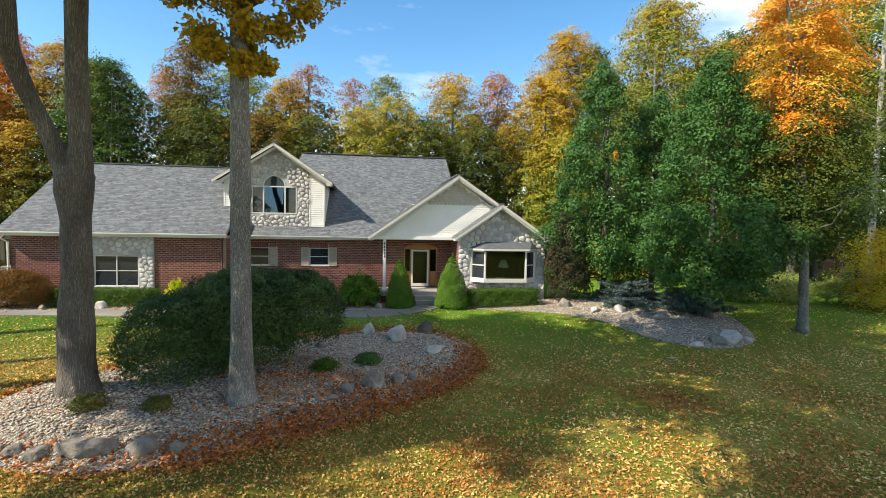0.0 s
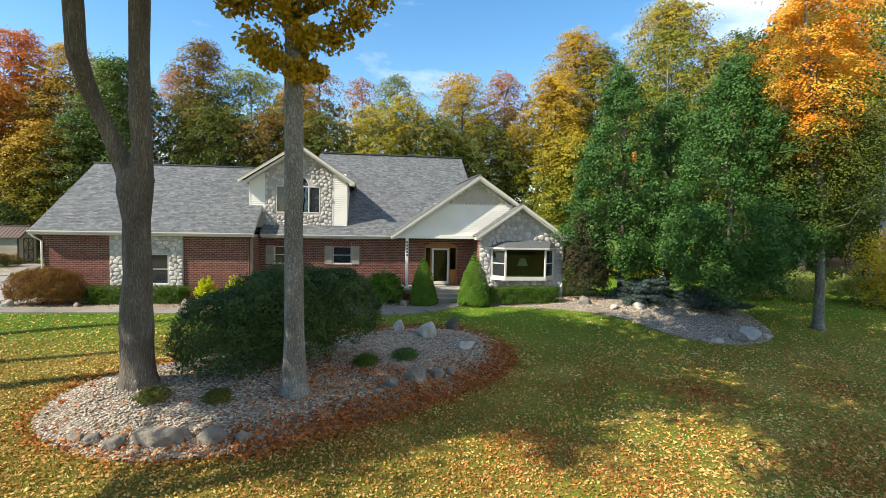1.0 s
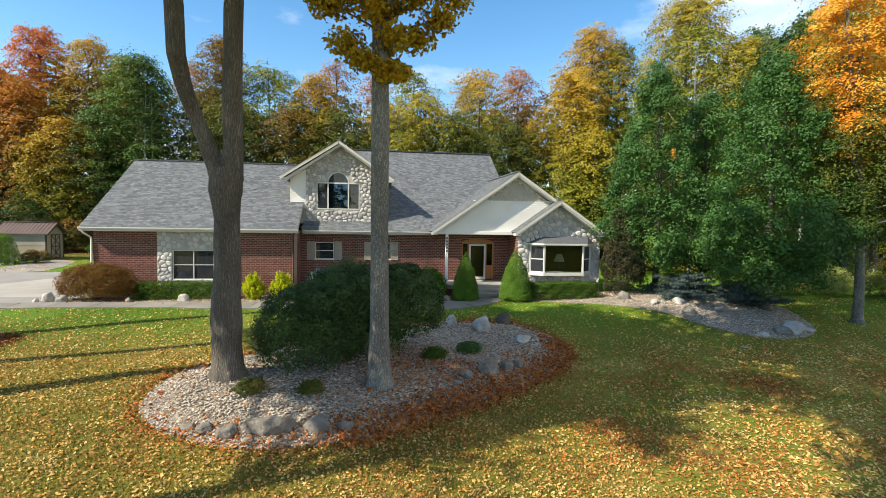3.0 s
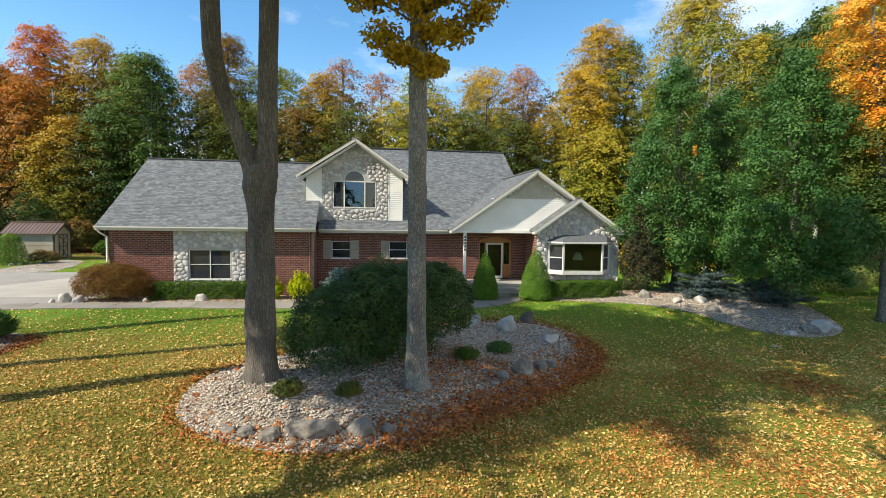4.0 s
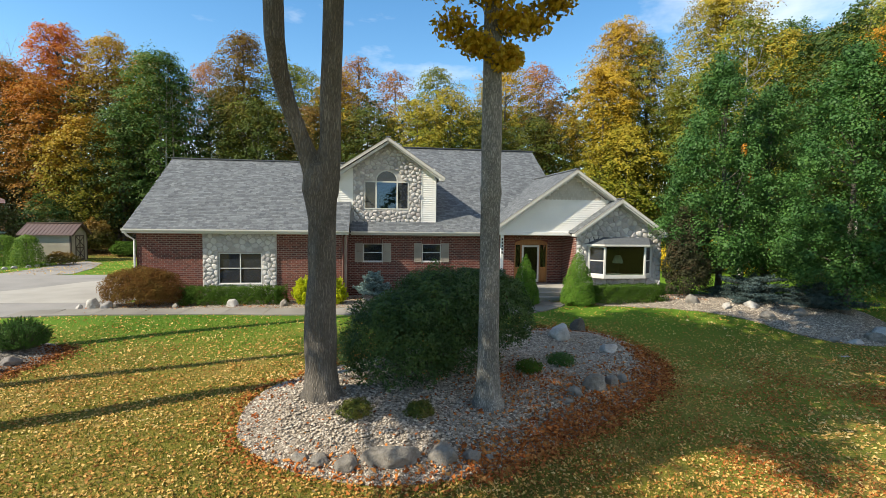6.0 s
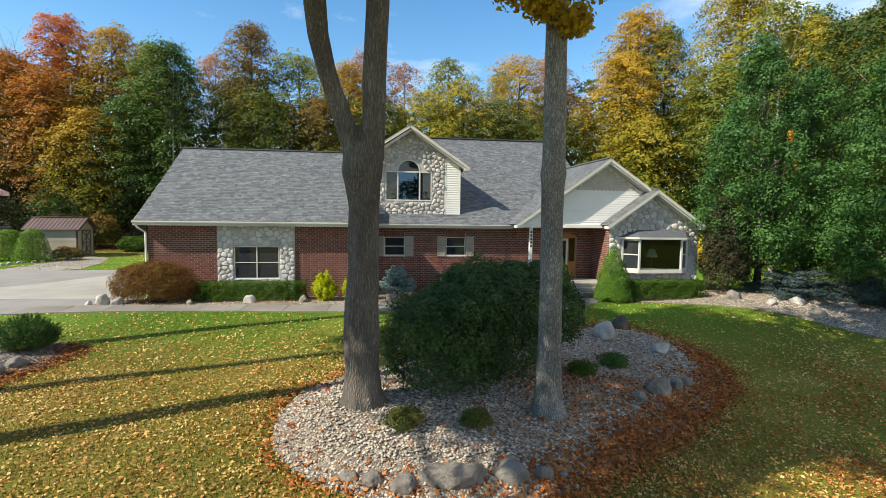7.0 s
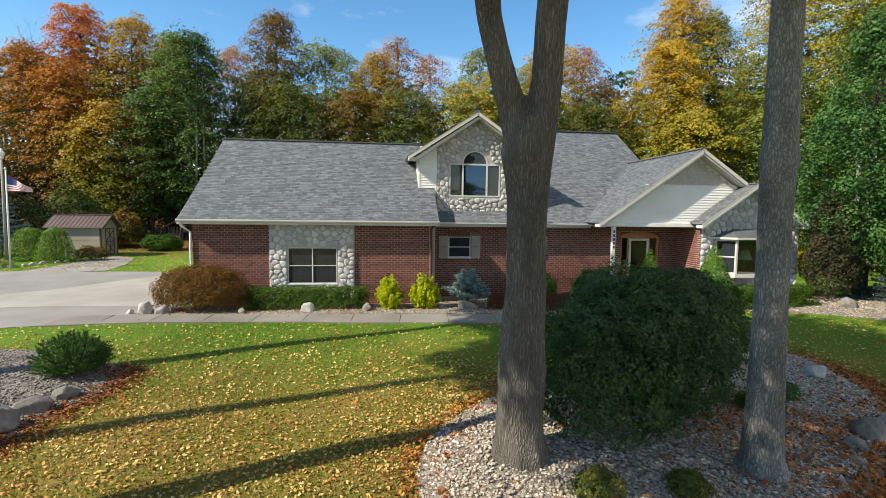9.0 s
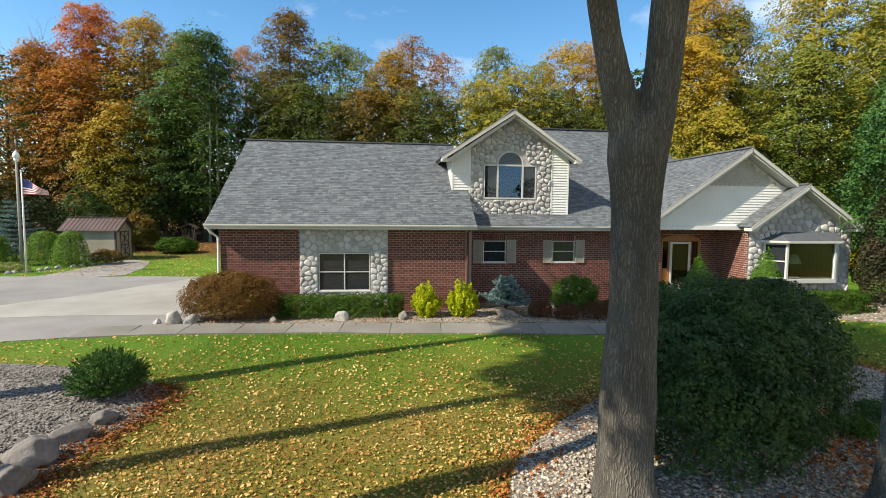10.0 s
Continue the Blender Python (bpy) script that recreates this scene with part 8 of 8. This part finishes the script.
def gravel(seed, poly, density, size, label, mat=GRAVEL, weight=lambda x, y: np.ones(np.shape(x))):
    """Loose stones, each a small uneven lump."""
    xs, ys = [p[0] for p in poly], [p[1] for p in poly]
    n = int((max(xs) - min(xs)) * (max(ys) - min(ys)) * density)
    rng, x, y = spread(seed, n, poly, weight)
    n = len(x)
    base = np.array([(1, 0, 0.1), (-1, 0, 0.1), (0, 1, 0.1), (0, -1, 0.1), (0, 0, 1.0), (0, 0, -0.6)], float)
    s = size * rng.uniform(0.55, 1.5, (n, 1, 1))
    v = base[None] * rng.uniform(0.55, 1.25, (n, 6, 1)) * s * np.array([1, 0.75, 0.6])
    a = rng.uniform(0, 6.28, n)
    ca, sa = np.cos(a)[:, None], np.sin(a)[:, None]
    vx, vy = v[:, :, 0] * ca - v[:, :, 1] * sa, v[:, :, 0] * sa + v[:, :, 1] * ca
    v = np.stack([vx + x[:, None], vy + y[:, None], v[:, :, 2] + (height(x, y) + 0.022)[:, None]], 2)
    tri = np.array([(0, 2, 4), (2, 1, 4), (1, 3, 4), (3, 0, 4), (0, 3, 1), (0, 1, 2)])
    f = (tri[None] + 6 * np.arange(n)[:, None, None]).reshape(-1, 3)
    me = bpy.data.meshes.new("gravel")
    me.vertices.add(6 * n)
    me.vertices.foreach_set("co", v.astype(np.float32).ravel())
    me.loops.add(3 * len(f))
    me.loops.foreach_set("vertex_index", f.astype(np.int32).ravel())
    me.polygons.add(len(f))
    me.polygons.foreach_set("loop_start", np.arange(0, 3 * len(f), 3, dtype=np.int32))
    me.materials.append(mat)
    me.update(calc_edges=True)
    solid("gravel", me, None, label, "gravel", kind="stuff")


gravel(211, ISLAND, 230, 0.043, "loose pale grey river gravel round the maples")
gravel(212, SIDE_BED, 70, 0.05, "loose pale grey river gravel beside the house")
gravel(213, CORNER_BED, 130, 0.036, "loose grey gravel of the corner bed, darkened for part shade", SHADED_GRAVEL, lambda x, y: (x > -19) * 1.0)
gravel(214, HOUSE_BED, 65, 0.04, "pale pebbles along the brick wall")


def grass(seed, n, poly, weight, size, mat=GRASS):
    rng, x, y = spread(seed, n, poly, weight)
    m = len(x)
    a, lean = rng.uniform(0, 6.28, m), rng.normal(0, 0.45, (m, 2))
    h = size * rng.uniform(0.5, 1.3, m)
    base = np.stack([x, y, height(x, y) - 0.005], 1)
    side = np.stack([np.cos(a), np.sin(a), np.zeros(m)], 1) * (0.16 * h)[:, None]
    tip = base + np.stack([lean[:, 0] * h, lean[:, 1] * h, h], 1)
    q = np.stack([base - side, base + side, tip], 1)
    solid("grass", triangles("grass", q, mat), None, "short mown grass blades of the lawn", "grass", kind="stuff")


def grass_weight(x, y):
    on_walk = (np.abs(y - walk_y(x)) < 0.72) & (x < 5.4)
    return np.where(in_beds(x, y) | on_walk, 0, smoothstep(18, 9, y))


grass(221, 110000, [(-19, 4.5), (5, 4.5), (5, 18), (-19, 18)], lambda x, y: grass_weight(x, y) * smoothstep(5, 1, x), 0.075)
LUSH = leafy("lush_blades", [(0.05, 0.125, 0.014), (0.09, 0.205, 0.021), (0.135, 0.26, 0.03)], through_light=0.25, patch=0.3, tint=0.6)
grass(222, 52000, [(-16, 14), (3, 14), (3, 22), (-16, 22)], lambda x, y: np.where(grass_weight(x, y - 8) > 0, smoothstep(13.5, 19, y), 0) * np.where(in_beds(x, y) | (np.abs(y - walk_y(x)) < 0.72), 0, 1), 0.06, LUSH)
